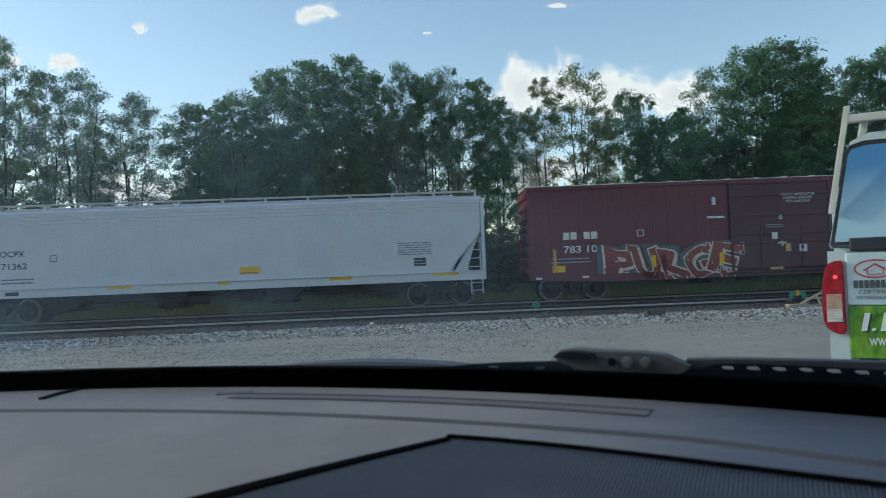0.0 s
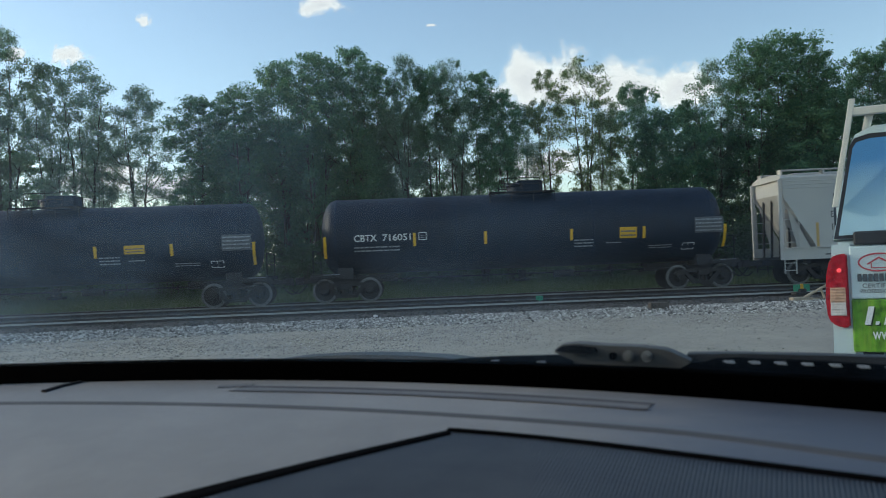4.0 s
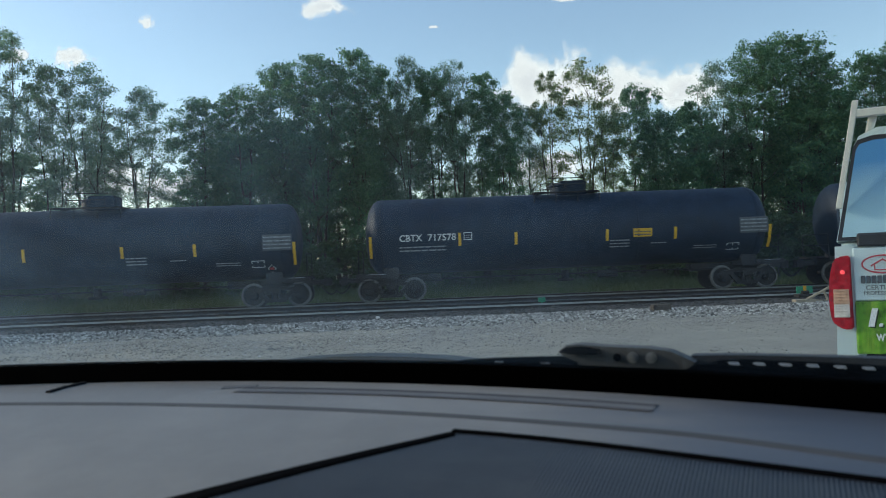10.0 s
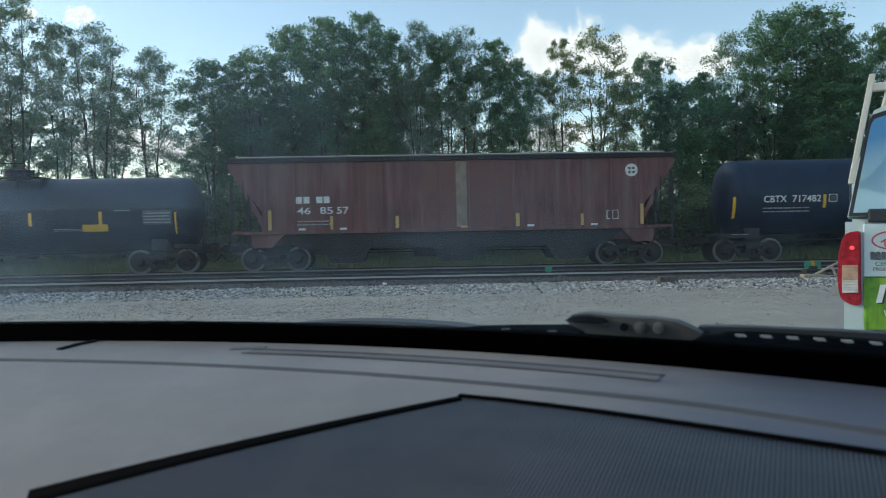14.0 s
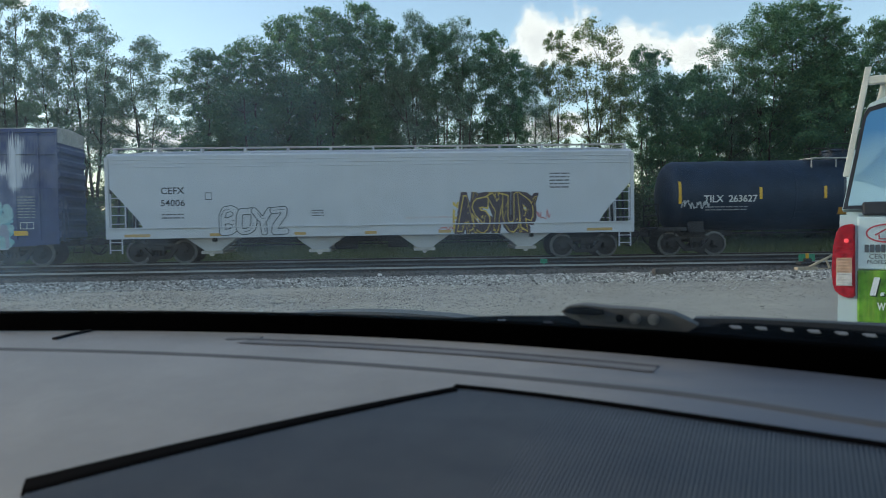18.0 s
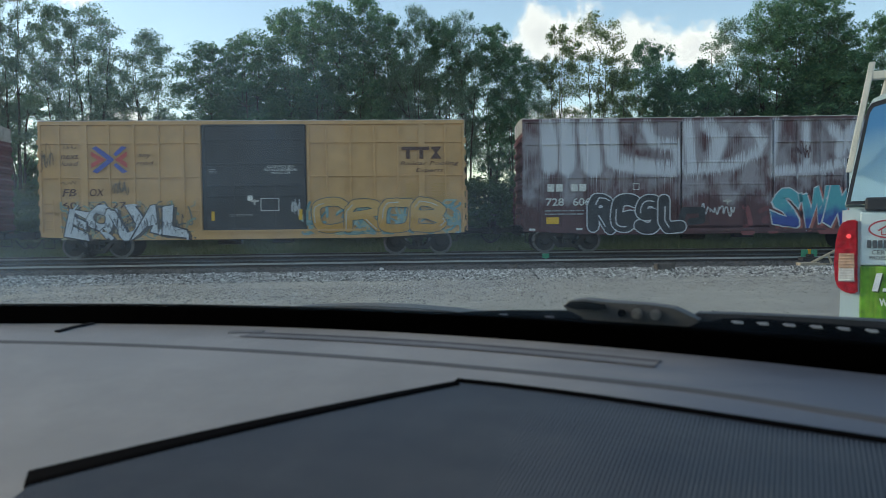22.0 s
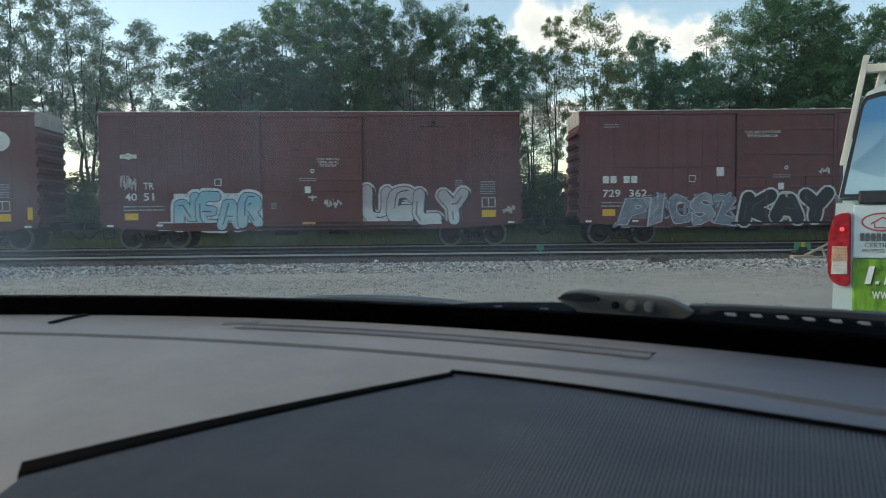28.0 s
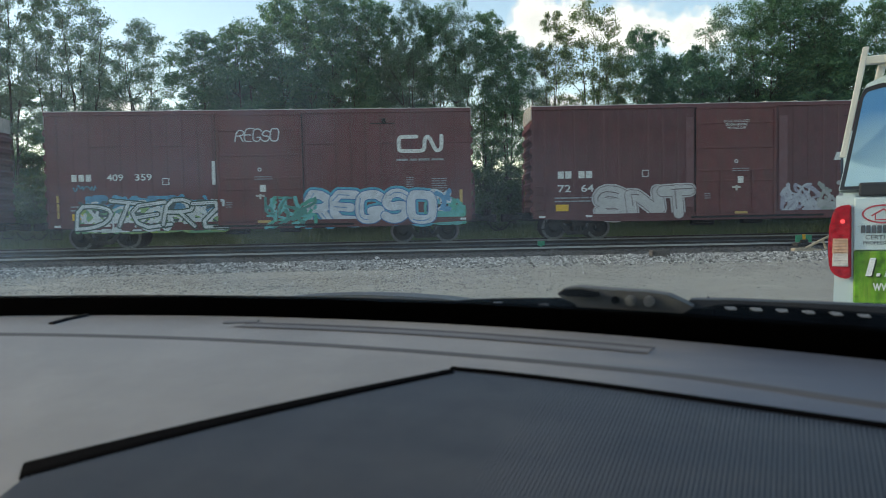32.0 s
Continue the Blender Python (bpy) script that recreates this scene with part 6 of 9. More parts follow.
def petrol_tank(place, number, placard=None, diamond=False, seed=1, strips=(-1.69, 2.01, 4.83), panel_low=2.2):
    c = tank_car("black tank car with yellow reflective strips", place + 0.25, 16.2, 7.1, 0.0, 1.52, 2.60)
    written(c, "CBTX", -6.71, -5.82, 2.34, 2.61, white_ink, TANKWALL, "reporting_mark", 0.015)
    written(c, number, -5.60, -4.50, 2.34, 2.61, white_ink, TANKWALL, "car_number", 0.015)
    small_print(c, -6.72, -4.9, 1.93, 2.2, white_ink, TANKWALL, 2, seed, 5)
    frame_sign(c, -4.2, -3.88, 2.33, 2.63, white_ink, TANKWALL, 0)
    small_print(c, -4.12, -3.96, 2.4, 2.56, white_ink, TANKWALL, 2, seed, 1)
    for x, z0, z1 in ((-7.85, 1.74, 2.58), (-4.36, 2.1, 2.62), (strips[0], 2.08, 2.57), (strips[1], 2.09, 2.54), (strips[2], 2.07, 2.54), (7.92, 1.62, 2.51)):
        patch(c, "reflector", x - 0.055, x + 0.055, z0, z1, reflector, TANKWALL, "yellow reflective strip", 4)
    bm = bmesh.new()
    prism(bm, [(-0.16, 4.02), (0.92, 4.02), (0.90, 4.62), (-0.12, 4.62)], -0.5, 0.5)
    bmesh.ops.bevel(bm, geom=list(bm.edges), offset=0.04, segments=2, affect="EDGES")
    part("valve_housing", bm, tank_black, c, "black valve housing")
    if placard:
        patch(c, "warning_placard", placard[0], placard[1], panel_low, 2.53, reflector, TANKWALL, "yellow warning placard", 2)
        small_print(c, placard[0] + 0.04, placard[1] - 0.04, panel_low + 0.04, 2.46, black_ink, round_wall(1.52, 2.60, 0.014), 2, seed + 2, 4)
    patch(c, "data_panel", 6.71, 7.84, 2.2, 2.82, ink((0.085, 0.09, 0.10)), TANKWALL, "grey inspection panel", 4)
    small_print(c, 6.75, 7.8, 2.24, 2.8, white_ink, round_wall(1.52, 2.60, 0.014), 4, seed + 3, 5)
    frame_sign(c, 6.25, 6.74, 1.56, 1.83, white_ink, TANKWALL)
    small_print(c, strips[1] + 0.11, strips[1] + 0.89, 1.8, 2.16, white_ink, TANKWALL, 3, seed + 4, 3)
    small_print(c, 4.9, 5.85, 1.65, 1.82, white_ink, TANKWALL, 2, seed + 5, 4)
    small_print(c, 3.2, 3.8, 1.9, 2.0, white_ink, TANKWALL, 1, seed + 6, 3)
    for x in (-7.62, 8.0):
        small_print(c, x - 0.33, x + 0.33, 1.085, 1.15, white_ink, flat_wall(-1.466), 1, seed + 7, 5)
    if diamond:
        bm = bmesh.new()
        r = 0.17
        vs = [bm.verts.new((7.0 + a * r, TANKWALL(1.5 + b * r), 1.5 + b * r)) for a, b in ((0, -1), (1, 0), (0, 1), (-1, 0))]
        bm.faces.new(vs)
        part("hazard_diamond", bm, white_ink, c, "white hazard diamond")
        patch(c, "hazard_stripe", 6.92, 7.08, 1.46, 1.55, ink((0.5, 0.05, 0.05)), round_wall(1.52, 2.60, 0.014), "", 1)
    return c


FAR_STRIPS = (-2.15, 1.45, 4.15)
petrol_tank(149.03, "716051", (3.72, 4.4), seed=31, strips=(-1.58, 1.81, 4.69), panel_low=2.1)
petrol_tank(130.44, "717498", (3.08, 3.84), seed=41)
petrol_tank(111.59, "717585", seed=51, strips=FAR_STRIPS)
petrol_tank(92.83, "717699", (2.9, 3.64), seed=61, strips=(-1.54, 1.9, 4.63))
petrol_tank(74.05, "717578", (2.48, 3.22), seed=71, strips=FAR_STRIPS)
petrol_tank(55.23, "717751", None, True, seed=81, strips=FAR_STRIPS)
petrol_tank(36.42, "717482", (2.49, 3.27), True, seed=91, strips=FAR_STRIPS)

# 11: the old red hopper
c = ribbed_hopper("faded red ribbed covered hopper with dark belly", 17.1)
block_mark(c, -6.11, -4.76, 2.62, 2.88, white_ink, flat_wall(-1.515))
for text, x0, x1 in (("46", -6.08, -5.55), ("85", -5.2, -4.7), ("57", -4.55, -4.08)):
    written(c, text, x0, x1, 2.2, 2.47, white_ink, flat_wall(-1.515), "car_number", 0.012)
small_print(c, -6.08, -4.7, 1.75, 2.0, white_ink, flat_wall(-1.515), 2, 17, 4)
for x0, x1, z1 in ((-7.2, -7.07, 2.38), (-4.81, -4.7, 2.12), (-2.28, -2.15, 2.08), (2.42, 2.56, 2.1), (4.97, 5.08, 2.05), (7.32, 7.45, 2.39)):
    patch(c, "reflector", x0, x1, 1.6, z1, amber_tape, flat_wall(-1.516), "faded amber reflective strip", 1)
disc(c, 7.0, 3.72, 0.25, white_ink, flat_wall(-1.47), "round_emblem", "white round emblem with a cross")
for dx, dz in ((-0.08, 0.08), (0.08, 0.08), (-0.08, -0.08), (0.08, -0.08)):
    disc(c, 7.0 + dx, 3.72 + dz, 0.055, hopper_red, flat_wall(-1.475), "emblem_hole")
frame_sign(c, 6.0, 6.47, 1.81, 2.17, white_ink, flat_wall(-1.464))
for x in (-5.9, -4.3, 3.0, 5.5, 0.4):
    patch(c, "sill_stencil", x - 0.13, x + 0.13, 1.58, 1.66, white_ink if x != 0.4 else amber_tape, flat_wall(-1.515), "", 1)

for x0, x1, m in ((-1.1, 0.05, ink((0.16, 0.065, 0.05), (0.13, 0.04, 0.042))), (0.1, 0.62, ink((0.26, 0.20, 0.15), (0.17, 0.10, 0.08))), (0.7, 2.3, ink((0.145, 0.05, 0.042), (0.13, 0.04, 0.042)))):
    patch(c, "repainted_panel", x0, x1, 1.62, 4.16, m, flat_wall(-1.4635), "rust-streaked repainted side panel", 1)

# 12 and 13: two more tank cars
# shell near black below mid-height, greyer above it
grey_top_tank = fade((0.007, 0.012, 0.022), (0.042, 0.055, 0.072), 2.3, 2.75)
c = tank_car("black tank car with a greyer upper half", -0.62, 16.3, 6.78, 1.05, 1.47, 2.33, paint=grey_top_tank)
w = round_wall(1.47, 2.33, 0.008)
written(c, "GATX", -6.13, -5.3, 1.88, 2.15, white_ink, w, "reporting_mark", 0.015)
written(c, "68486", -5.1, -4.05, 1.88, 2.15, white_ink, w, "car_number", 0.015)
small_print(c, -6.13, -4.1, 1.4, 1.78, white_ink, w, 3, 23, 5)
small_print(c, -3.52, -2.71, 1.58, 1.87, white_ink, w, 3, 24, 3)
for x, z0, z1 in ((-6.9, 1.49, 2.35), (-3.87, 1.84, 2.35), (-0.95, 1.86, 2.36), (2.08, 1.92, 2.42), (4.65, 1.68, 2.43), (7.46, 1.55, 2.38)):
    patch(c, "reflector", x - 0.055, x + 0.055, z0, z1, reflector, w, "yellow reflective strip", 4)
patch(c, "warning_placard", 3.96, 4.9, 1.68, 1.95, reflector, w, "yellow warning placard", 2)
patch(c, "data_panel", 6.21, 7.3, 1.91, 2.46, ink((0.085, 0.09, 0.10)), w, "grey inspection panel", 4)
small_print(c, 6.25, 7.26, 1.95, 2.42, white_ink, round_wall(1.47, 2.33, 0.014), 4, 25, 5)
small_print(c, 5.17, 5.75, 2.42, 2.54, white_ink, w, 1, 26, 2)
small_print(c, 2.9, 4.0, 1.7, 1.82, white_ink, w, 2, 27, 4)

c = tank_car("black tank car with a pale walkway and orange placard", -17.65, 15.3, 6.45, -0.35, 1.42, 2.38, 1.45, galvanised)
w = round_wall(1.42, 2.38, 0.008)
written(c, "TILX", -6.17, -5.4, 2.09, 2.37, white_ink, w, "reporting_mark", 0.015)
written(c, "263627", -5.2, -4.08, 2.09, 2.37, white_ink, w, "car_number", 0.015)
small_print(c, -6.1, -4.4, 1.75, 1.98, white_ink, w, 2, 33, 5)
for x, z0, z1 in ((-7.1, 2.05, 2.93), (-3.94, 2.2, 2.67), (-1.42, 2.19, 2.67), (1.62, 2.19, 2.67), (4.17, 2.19, 2.66), (7.2, 1.94, 2.89)):
    patch(c, "reflector", x - 0.055, x + 0.055, z0, z1, reflector, w, "yellow reflective strip", 4)
patch(c, "warning_placard", -0.86, -0.12, 1.55, 1.84, ink((0.5, 0.24, 0.03)), w, "orange placard", 2)
patch(c, "data_panel", 6.0, 7.0, 2.04, 2.62, ink((0.10, 0.10, 0.11)), w, "grey inspection panel", 4)
small_print(c, 6.05, 6.95, 2.08, 2.58, white_ink, round_wall(1.42, 2.38, 0.014), 4, 35, 5)
small_print(c, 2.52, 3.9, 1.5, 1.85, white_ink, w, 3, 36, 4)
scrawl(c, -7.05, -5.9, 1.8, 2.25, w, ink((0.4, 0.42, 0.44)), 4, 0.05, 6)

# 14: long pale hopper with tags
c = covered_hopper("long pale grey covered hopper with black and yellow graffito", -39.4, 20.3, hopper_white, 8.37, 2.92, (-6.3, -2.15, 1.95, 5.95), 1.0, 1.4, 4.32)
written(c, "CEFX", -8.12, -7.23, 2.68, 2.94, black_ink, HOP, "reporting_mark", 0.012)
written(c, "54006", -8.13, -7.22, 2.22, 2.47, black_ink, HOP, "car_number", 0.012)
small_print(c, -8.1, -7.25, 1.72, 1.98, black_ink, HOP, 2, 43, 4)
frame_sign(c, -6.45, -6.19, 2.45, 2.73, black_ink, HOP, 0)
bubble(c, "BOYZ", -5.85, -3.3, 1.1, 2.16, flat_wall(-1.516), hopper_white, ink((0.05, 0.07, 0.075)), None, 5, 0.42, 1.0, line=0.032)
tag(c, "ASYUP", 3.3, 6.25, 1.06, 2.5, flat_wall(-1.516), ink((0.04, 0.018, 0.024)), ink((0.60, 0.40, 0.07)), ink((0.05, 0.022, 0.028)), 6, 0.07, 0.7, line=0.03, glow_by=0.10)
wild_strokes(c, 3.1, 3.6, 1.1, 2.2, flat_wall(-1.512), [ink((0.60, 0.40, 0.07))], 61, 7, 0.12, 0.9, "yellow_sweep")
scrawl(c, 6.1, 6.9, 1.5, 1.95, HOP, ink((0.5, 0.2, 0.2)), 8, 0.04, 5)
scrawl(c, 2.5, 3.2, 1.16, 1.35, SILL, ink((0.5, 0.15, 0.12)), 9, 0.04, 5)
for x0, x1 in ((-9.52, -8.55), (-6.3, -5.85), (-3.07, -2.63), (-0.36, 0.09), (2.5, 2.99), (8.33, 9.34)):
    patch(c, "reflector", x0, x1, 1.05, 1.16, amber_tape, SILL, "faded amber tape", 1)
small_print(c, 6.88, 7.67, 2.72, 3.39, black_ink, HOP, 5, 44, 2)
small_print(c, 1.2, 3.2, 1.62, 1.7, ink((0.5, 0.3, 0.25)), HOP, 2, 45, 3)
small_print(c, -2.4, -1.9, 1.75, 2.05, black_ink, HOP, 3, 46, 1)

# 15 and 16: boxcars under runny white paint
blue_washed = washed("navy_paint_under_white_roller_paint", (0.030, 0.050, 0.15), (0.64, 0.66, 0.72), 2.5, 5.0, 0.12, 3.1, [
    ([(-6.7, 5.0), (-7.05, 4.2), (-6.8, 3.55), (-6.1, 3.4), (-5.75, 4.0), (-5.85, 4.8), (-6.35, 5.15)], 0.42),
    ([(-5.5, 3.4), (-5.45, 4.5), (-5.1, 3.75), (-4.6, 4.75), (-4.5, 3.2)], 0.40), ([(-4.0, 3.2), (-3.95, 4.95)], 0.40),
    ([(-3.8, 4.9), (-2.55, 4.8), (-2.3, 4.35), (-3.3, 3.75), (-2.1, 3.4)], 0.42), ([(-0.9, 4.9), (-1.1, 3.7), (0.0, 3.6)], 0.30),
    ([(0.75, 4.8), (0.3, 4.2), (1.2, 3.85), (1.0, 3.3), (0.2, 3.6)], 0.30), ([(1.75, 5.0), (1.75, 3.2)], 0.30),
    ([(1.9, 4.9), (2.7, 4.65), (2.1, 4.2), (3.0, 3.85), (2.7, 3.3), (1.8, 3.2)], 0.36),
    ([(5.6, 4.3), (5.7, 3.2)], 0.44), ([(6.55, 4.7), (6.5, 3.2)], 0.5), ([(5.5, 3.7), (6.9, 3.7)], 0.4)])
brown_washed = washed("oxide_red_under_white_roller_paint", (0.088, 0.032, 0.040), (0.60, 0.62, 0.68), 2.15, 5.15, 0.40, 9.4, [
    ([(-7.05, 4.9), (-7.0, 3.5)], 0.75), ([(-6.35, 5.0), (-6.3, 3.4)], 0.75), ([(-5.5, 4.9), (-5.3, 3.4)], 0.85), ([(-4.65, 5.0), (-4.5, 3.6), (-3.5, 3.35), (-2.2, 3.25)], 0.62),
    ([(-3.2, 4.9), (-2.9, 4.3), (-2.0, 4.2), (-1.9, 3.4)], 0.5), ([(-1.6, 4.9), (-1.4, 3.4)], 0.5), ([(-0.8, 4.9), (-0.3, 4.5), (-0.7, 3.4)], 0.6),
    ([(1.0, 4.8), (1.35, 4.3), (1.1, 3.9), (0.1, 3.4), (-1.6, 3.2)], 0.44), ([(1.85, 5.0), (1.75, 3.4)], 0.34), ([(3.05, 4.9), (3.1, 3.4)], 0.34),
    ([(4.1, 4.75), (4.6, 4.3), (5.1, 3.85), (5.75, 4.85)], 0.46), ([(5.1, 4.95), (4.5, 4.4), (4.4, 3.8)], 0.5),
    ([(1.7, 3.1), (3.6, 3.2), (4.5, 3.4), (5.8, 3.6), (6.9, 3.95), (7.9, 4.4)], 0.4)])
c = boxcar("navy blue boxcar covered in white and teal graffiti", -57.4, 16.1, blue_washed, blue_washed, [(-1.72, 1.68)], "rib", belts=(1.72, 2.97, 4.27), end_paint=blue_paint)
blue_washed.node_tree.nodes["car_space"].object = c
for text, x0, x1, z0, z1 in (("473", -7.16, -6.57, 2.14, 2.46), ("539", -6.42, -5.83, 2.14, 2.46)):
    patch(c, "number_patch", x0, x1, z0, z1, white_ink, RIBBED, "white number patch", 1)
    written(c, text, x0 + 0.06, x1 - 0.06, z0 + 0.05, z1 - 0.05, black_ink, flat_wall(-1.492), "car_number", 0.012)
patch(c, "number_patch", -7.15, -6.56, 2.58, 2.9, white_ink, RIBBED, "white number patch", 1)
small_print(c, -7.05, -6.66, 2.64, 2.84, black_ink, flat_wall(-1.492), 1, 52, 2)
for k in (0.0, 0.72, 1.2):
    bm = bmesh.new()
    prism(bm, [(3.35 + k, 4.2), (3.85 + k - 0.06 * (k > 0) + 0.15 * (k == 0), 4.2), (4.65 + k - 0.2 * k, 3.12), (4.2 + k - 0.2 * k, 3.12)], -1.49, -1.485)
    part("stripe_emblem", bm, white_ink, c, "slanted white stripe")
pale_fill, dark_line = ink((0.42, 0.44, 0.48), (0.20, 0.23, 0.30)), ink((0.03, 0.035, 0.055))
wild_strokes(c, -7.0, 6.2, 0.7, 1.5, RIBBED, [ink((0.42, 0.45, 0.50)), ink((0.12, 0.30, 0.36)), ink((0.30, 0.33, 0.40))], 71, 150, 0.16, 1.0)
tag(c, "TOOKYO", -6.7, -0.9, 0.78, 2.15, flat_wall(-1.492), pale_fill, dark_line, ink((0.46, 0.49, 0.54), (0.16, 0.22, 0.30)), 7, 0.07, 1.0, line=0.035, shade=ink((0.05, 0.06, 0.09)))
scrawl(c, -6.6, 5.4, 0.75, 2.0, flat_wall(-1.524), dark_line, 73, 0.03, 34)
scrawl(c, -6.6, 5.4, 0.75, 1.6, flat_wall(-1.526), ink((0.55, 0.57, 0.6)), 74, 0.03, 26)
tag(c, "BITCHKID", -0.9, 5.6, 0.76, 2.2, flat_wall(-1.492), pale_fill, dark_line, ink((0.46, 0.49, 0.54), (0.16, 0.22, 0.30)), 8, 0.07, 1.0, line=0.035, shade=ink((0.05, 0.06, 0.09)))
wild_strokes(c, 5.1, 6.35, 0.82, 2.35, RIBBED, [ink((0.18, 0.42, 0.46)), ink((0.30, 0.48, 0.50))], 75, 40, 0.22, 0.7, "teal_spray")
wild_strokes(c, 3.2, 5.0, 2.05, 2.4, RIBBED, [ink((0.38, 0.10, 0.10)), ink((0.16, 0.36, 0.40))], 76, 18, 0.16, 0.4, "coloured_spray")
for x in (-7.05, -4.9, -2.2, 1.4, 3.0, 5.2, 6.7):
    patch(c, "reflector", x - 0.25, x + 0.25, 1.18, 1.36, reflector, flat_wall(-1.515), "", 1)
small_print(c, 6.59, 7.24, 1.82, 2.7, white_ink, RIBBED, 8, 53, 2)
frame_sign(c, 6.68, 7.17, 1.42, 1.68, white_ink, flat_wall(-1.517))
scrawl(c, 1.9, 2.8, 2.2, 2.6, RIBBED, ink((0.6, 0.25, 0.2)), 51, 0.05, 4)

c = boxcar("oxide red boxcar half covered in runny white paint", -75.95, 16.1, brown_washed, brown_washed, [(-1.81, 1.69)], "rib", belts=(1.72, 2.92, 4.24), end_paint=brown_paint)
brown_washed.node_tree.nodes["car_space"].object = c
block_mark(c, -7.1, -5.51, 2.39, 2.68, white_ink, RIBBED)
for text, x0, x1 in (("728", -7.15, -6.45), ("606", -6.1, -5.41)):
    written(c, text, x0, x1, 1.83, 2.13, white_ink, RIBBED, "car_number", 0.012)
car_data(c, 8.05, RIBBED, None, 57)
bubble(c, "RGSL", -5.45, -1.75, 0.74, 2.3, flat_wall(-1.512), ink((0.02, 0.024, 0.032), (0.05, 0.055, 0.07)), ink((0.56, 0.57, 0.60)), None, 10, 0.62, 1.1, line=0.045)
fat_v, fat_f = [], []
fat_line(fat_v, fat_f, [(-1.9, 1.1), (-1.75, 1.6), (-1.05, 1.6), (-1.05, 1.2), (-1.5, 1.15)], 0.26, flat_wall(-1.512), 0.008)
soup("graffiti", fat_v, fat_f, ink((0.02, 0.024, 0.032), (0.05, 0.055, 0.07)), c)
wild_strokes(c, 0.6, 7.9, 0.72, 1.7, RIBBED, [ink((0.15, 0.04, 0.05)), ink((0.22, 0.06, 0.065))], 77, 30, 0.22, 0.9, "red_spray")
tag(c, "SWKES", 1.75, 7.25, 0.76, 2.4, flat_wall(-1.494), fade((0.02, 0.06, 0.30), (0.06, 0.36, 0.42), 0.85, 2.3), ink((0.55, 0.58, 0.62)), None, 12, 0.075, 1.0, line=0.025, shade=ink((0.40, 0.12, 0.10)))
wild_strokes(c, 4.2, 6.9, 1.9, 2.7, RIBBED, [ink((0.45, 0.33, 0.08))], 78, 6, 0.2, 0.4, "yellow_spray")
scrawl(c, -1.1, 0.25, 1.3, 2.0, flat_wall(-1.51), ink((0.55, 0.55, 0.57)), 55, 0.05, 5)
scrawl(c, 2.6, 3.3, 3.4, 4.4, RIBBED, ink((0.1, 0.05, 0.06)), 56, 0.04, 3)
disc(c, 6.72, 4.08, 0.34, faint_white, RIBBED, "round_emblem", "faded white round emblem", 0.29)
disc(c, 6.72, 4.08, 0.22, faint_white, RIBBED, "emblem_core", "", 0.09)

# 17: the yellow pool boxcar
c = boxcar("ochre yellow boxcar with a black door and graffiti", -94.5, 16.15, yellow_paint, black_door, [(-1.97, 1.91)], "rib", door_low=1.05, belts=(1.78, 3.08, 4.38))
lines(c, "next|load", -7.26, -6.6, 3.5, 4.0, brown_ink, RIBBED, 0.25)
lines(c, "any|road", -4.46, -3.81, 3.5, 4.0, brown_ink, RIBBED, 0.25)
# crossed emblem: blue chevrons with red ones inside them
red_stripe, blue_stripe = ink((0.5, 0.07, 0.06)), ink((0.05, 0.08, 0.36))
for m, outline in (
        (blue_stripe, [(-6.10, 4.20), (-5.93, 4.28), (-5.30, 3.80), (-5.30, 3.72), (-5.93, 3.24), (-6.10, 3.32), (-5.54, 3.76)]),
        (red_stripe, [(-6.14, 4.08), (-5.60, 3.76), (-6.14, 3.44), (-6.14, 3.62), (-5.88, 3.76), (-6.14, 3.90)]),
        (blue_stripe, [(-4.99, 4.28), (-4.80, 4.22), (-5.21, 3.88), (-5.31, 3.97)]),
        (blue_stripe, [(-5.31, 3.55), (-5.21, 3.64), (-4.80, 3.30), (-4.99, 3.24)]),
        (red_stripe, [(-4.80, 4.08), (-4.80, 3.90), (-4.99, 3.76), (-4.80, 3.62), (-4.80, 3.44), (-5.26, 3.76)])):
    bm = bmesh.new()
    prism(bm, outline, -1.49, -1.485)
    part("crossed_emblem", bm, m, c)
written(c, "FB", -7.23, -6.72, 2.38, 2.66, brown_ink, RIBBED, "reporting_mark", 0.01, 0.2)
written(c, "OX", -6.22, -5.68, 2.38, 2.66, brown_ink, RIBBED, "reporting_mark", 0.01, 0.2)
for text, x0, x1 in (("60", -7.24, -6.7), ("54", -6.3, -5.75), ("27", -5.4, -4.87)):
    written(c, text, x0, x1, 1.9, 2.16, brown_ink, RIBBED, "car_number", 0.01)
for outline in ([(5.64, 4.19), (6.72, 4.19), (6.72, 4.06), (5.64, 4.06)], [(5.81, 4.056), (5.97, 4.056), (5.97, 3.72), (5.81, 3.72)],
                [(6.33, 4.056), (6.49, 4.056), (6.49, 3.72), (6.33, 3.72)], [(6.76, 4.19), (7.2, 4.19), (7.02, 3.955), (7.2, 3.72), (6.76, 3.72), (6.94, 3.955)]):
    bm = bmesh.new()
    prism(bm, outline, -1.49, -1.485)
    part("mark_block", bm, brown_ink, c)
scrawl(c, -8.0, -7.5, 2.95, 4.45, RIBBED, ink((0.2, 0.15, 0.1)), 65, 0.03, 2)
scrawl(c, -5.4, -4.75, 2.35, 3.05, RIBBED, ink((0.12, 0.1, 0.08)), 66, 0.022, 6)
lines(c, "Railcar Pooling|Experts", 5.59, 7.87, 3.12, 3.66, brown_ink, RIBBED, 0.2)
lines(c, "CLOSE AND LOCK|BOTH DOORS BEFORE|MOVING CAR", 0.37, 1.6, 3.15, 3.52, white_ink, DOOR)
small_print(c, -1.75, -1.45, 3.2, 3.4, white_ink, DOOR, 3, 61, 1)
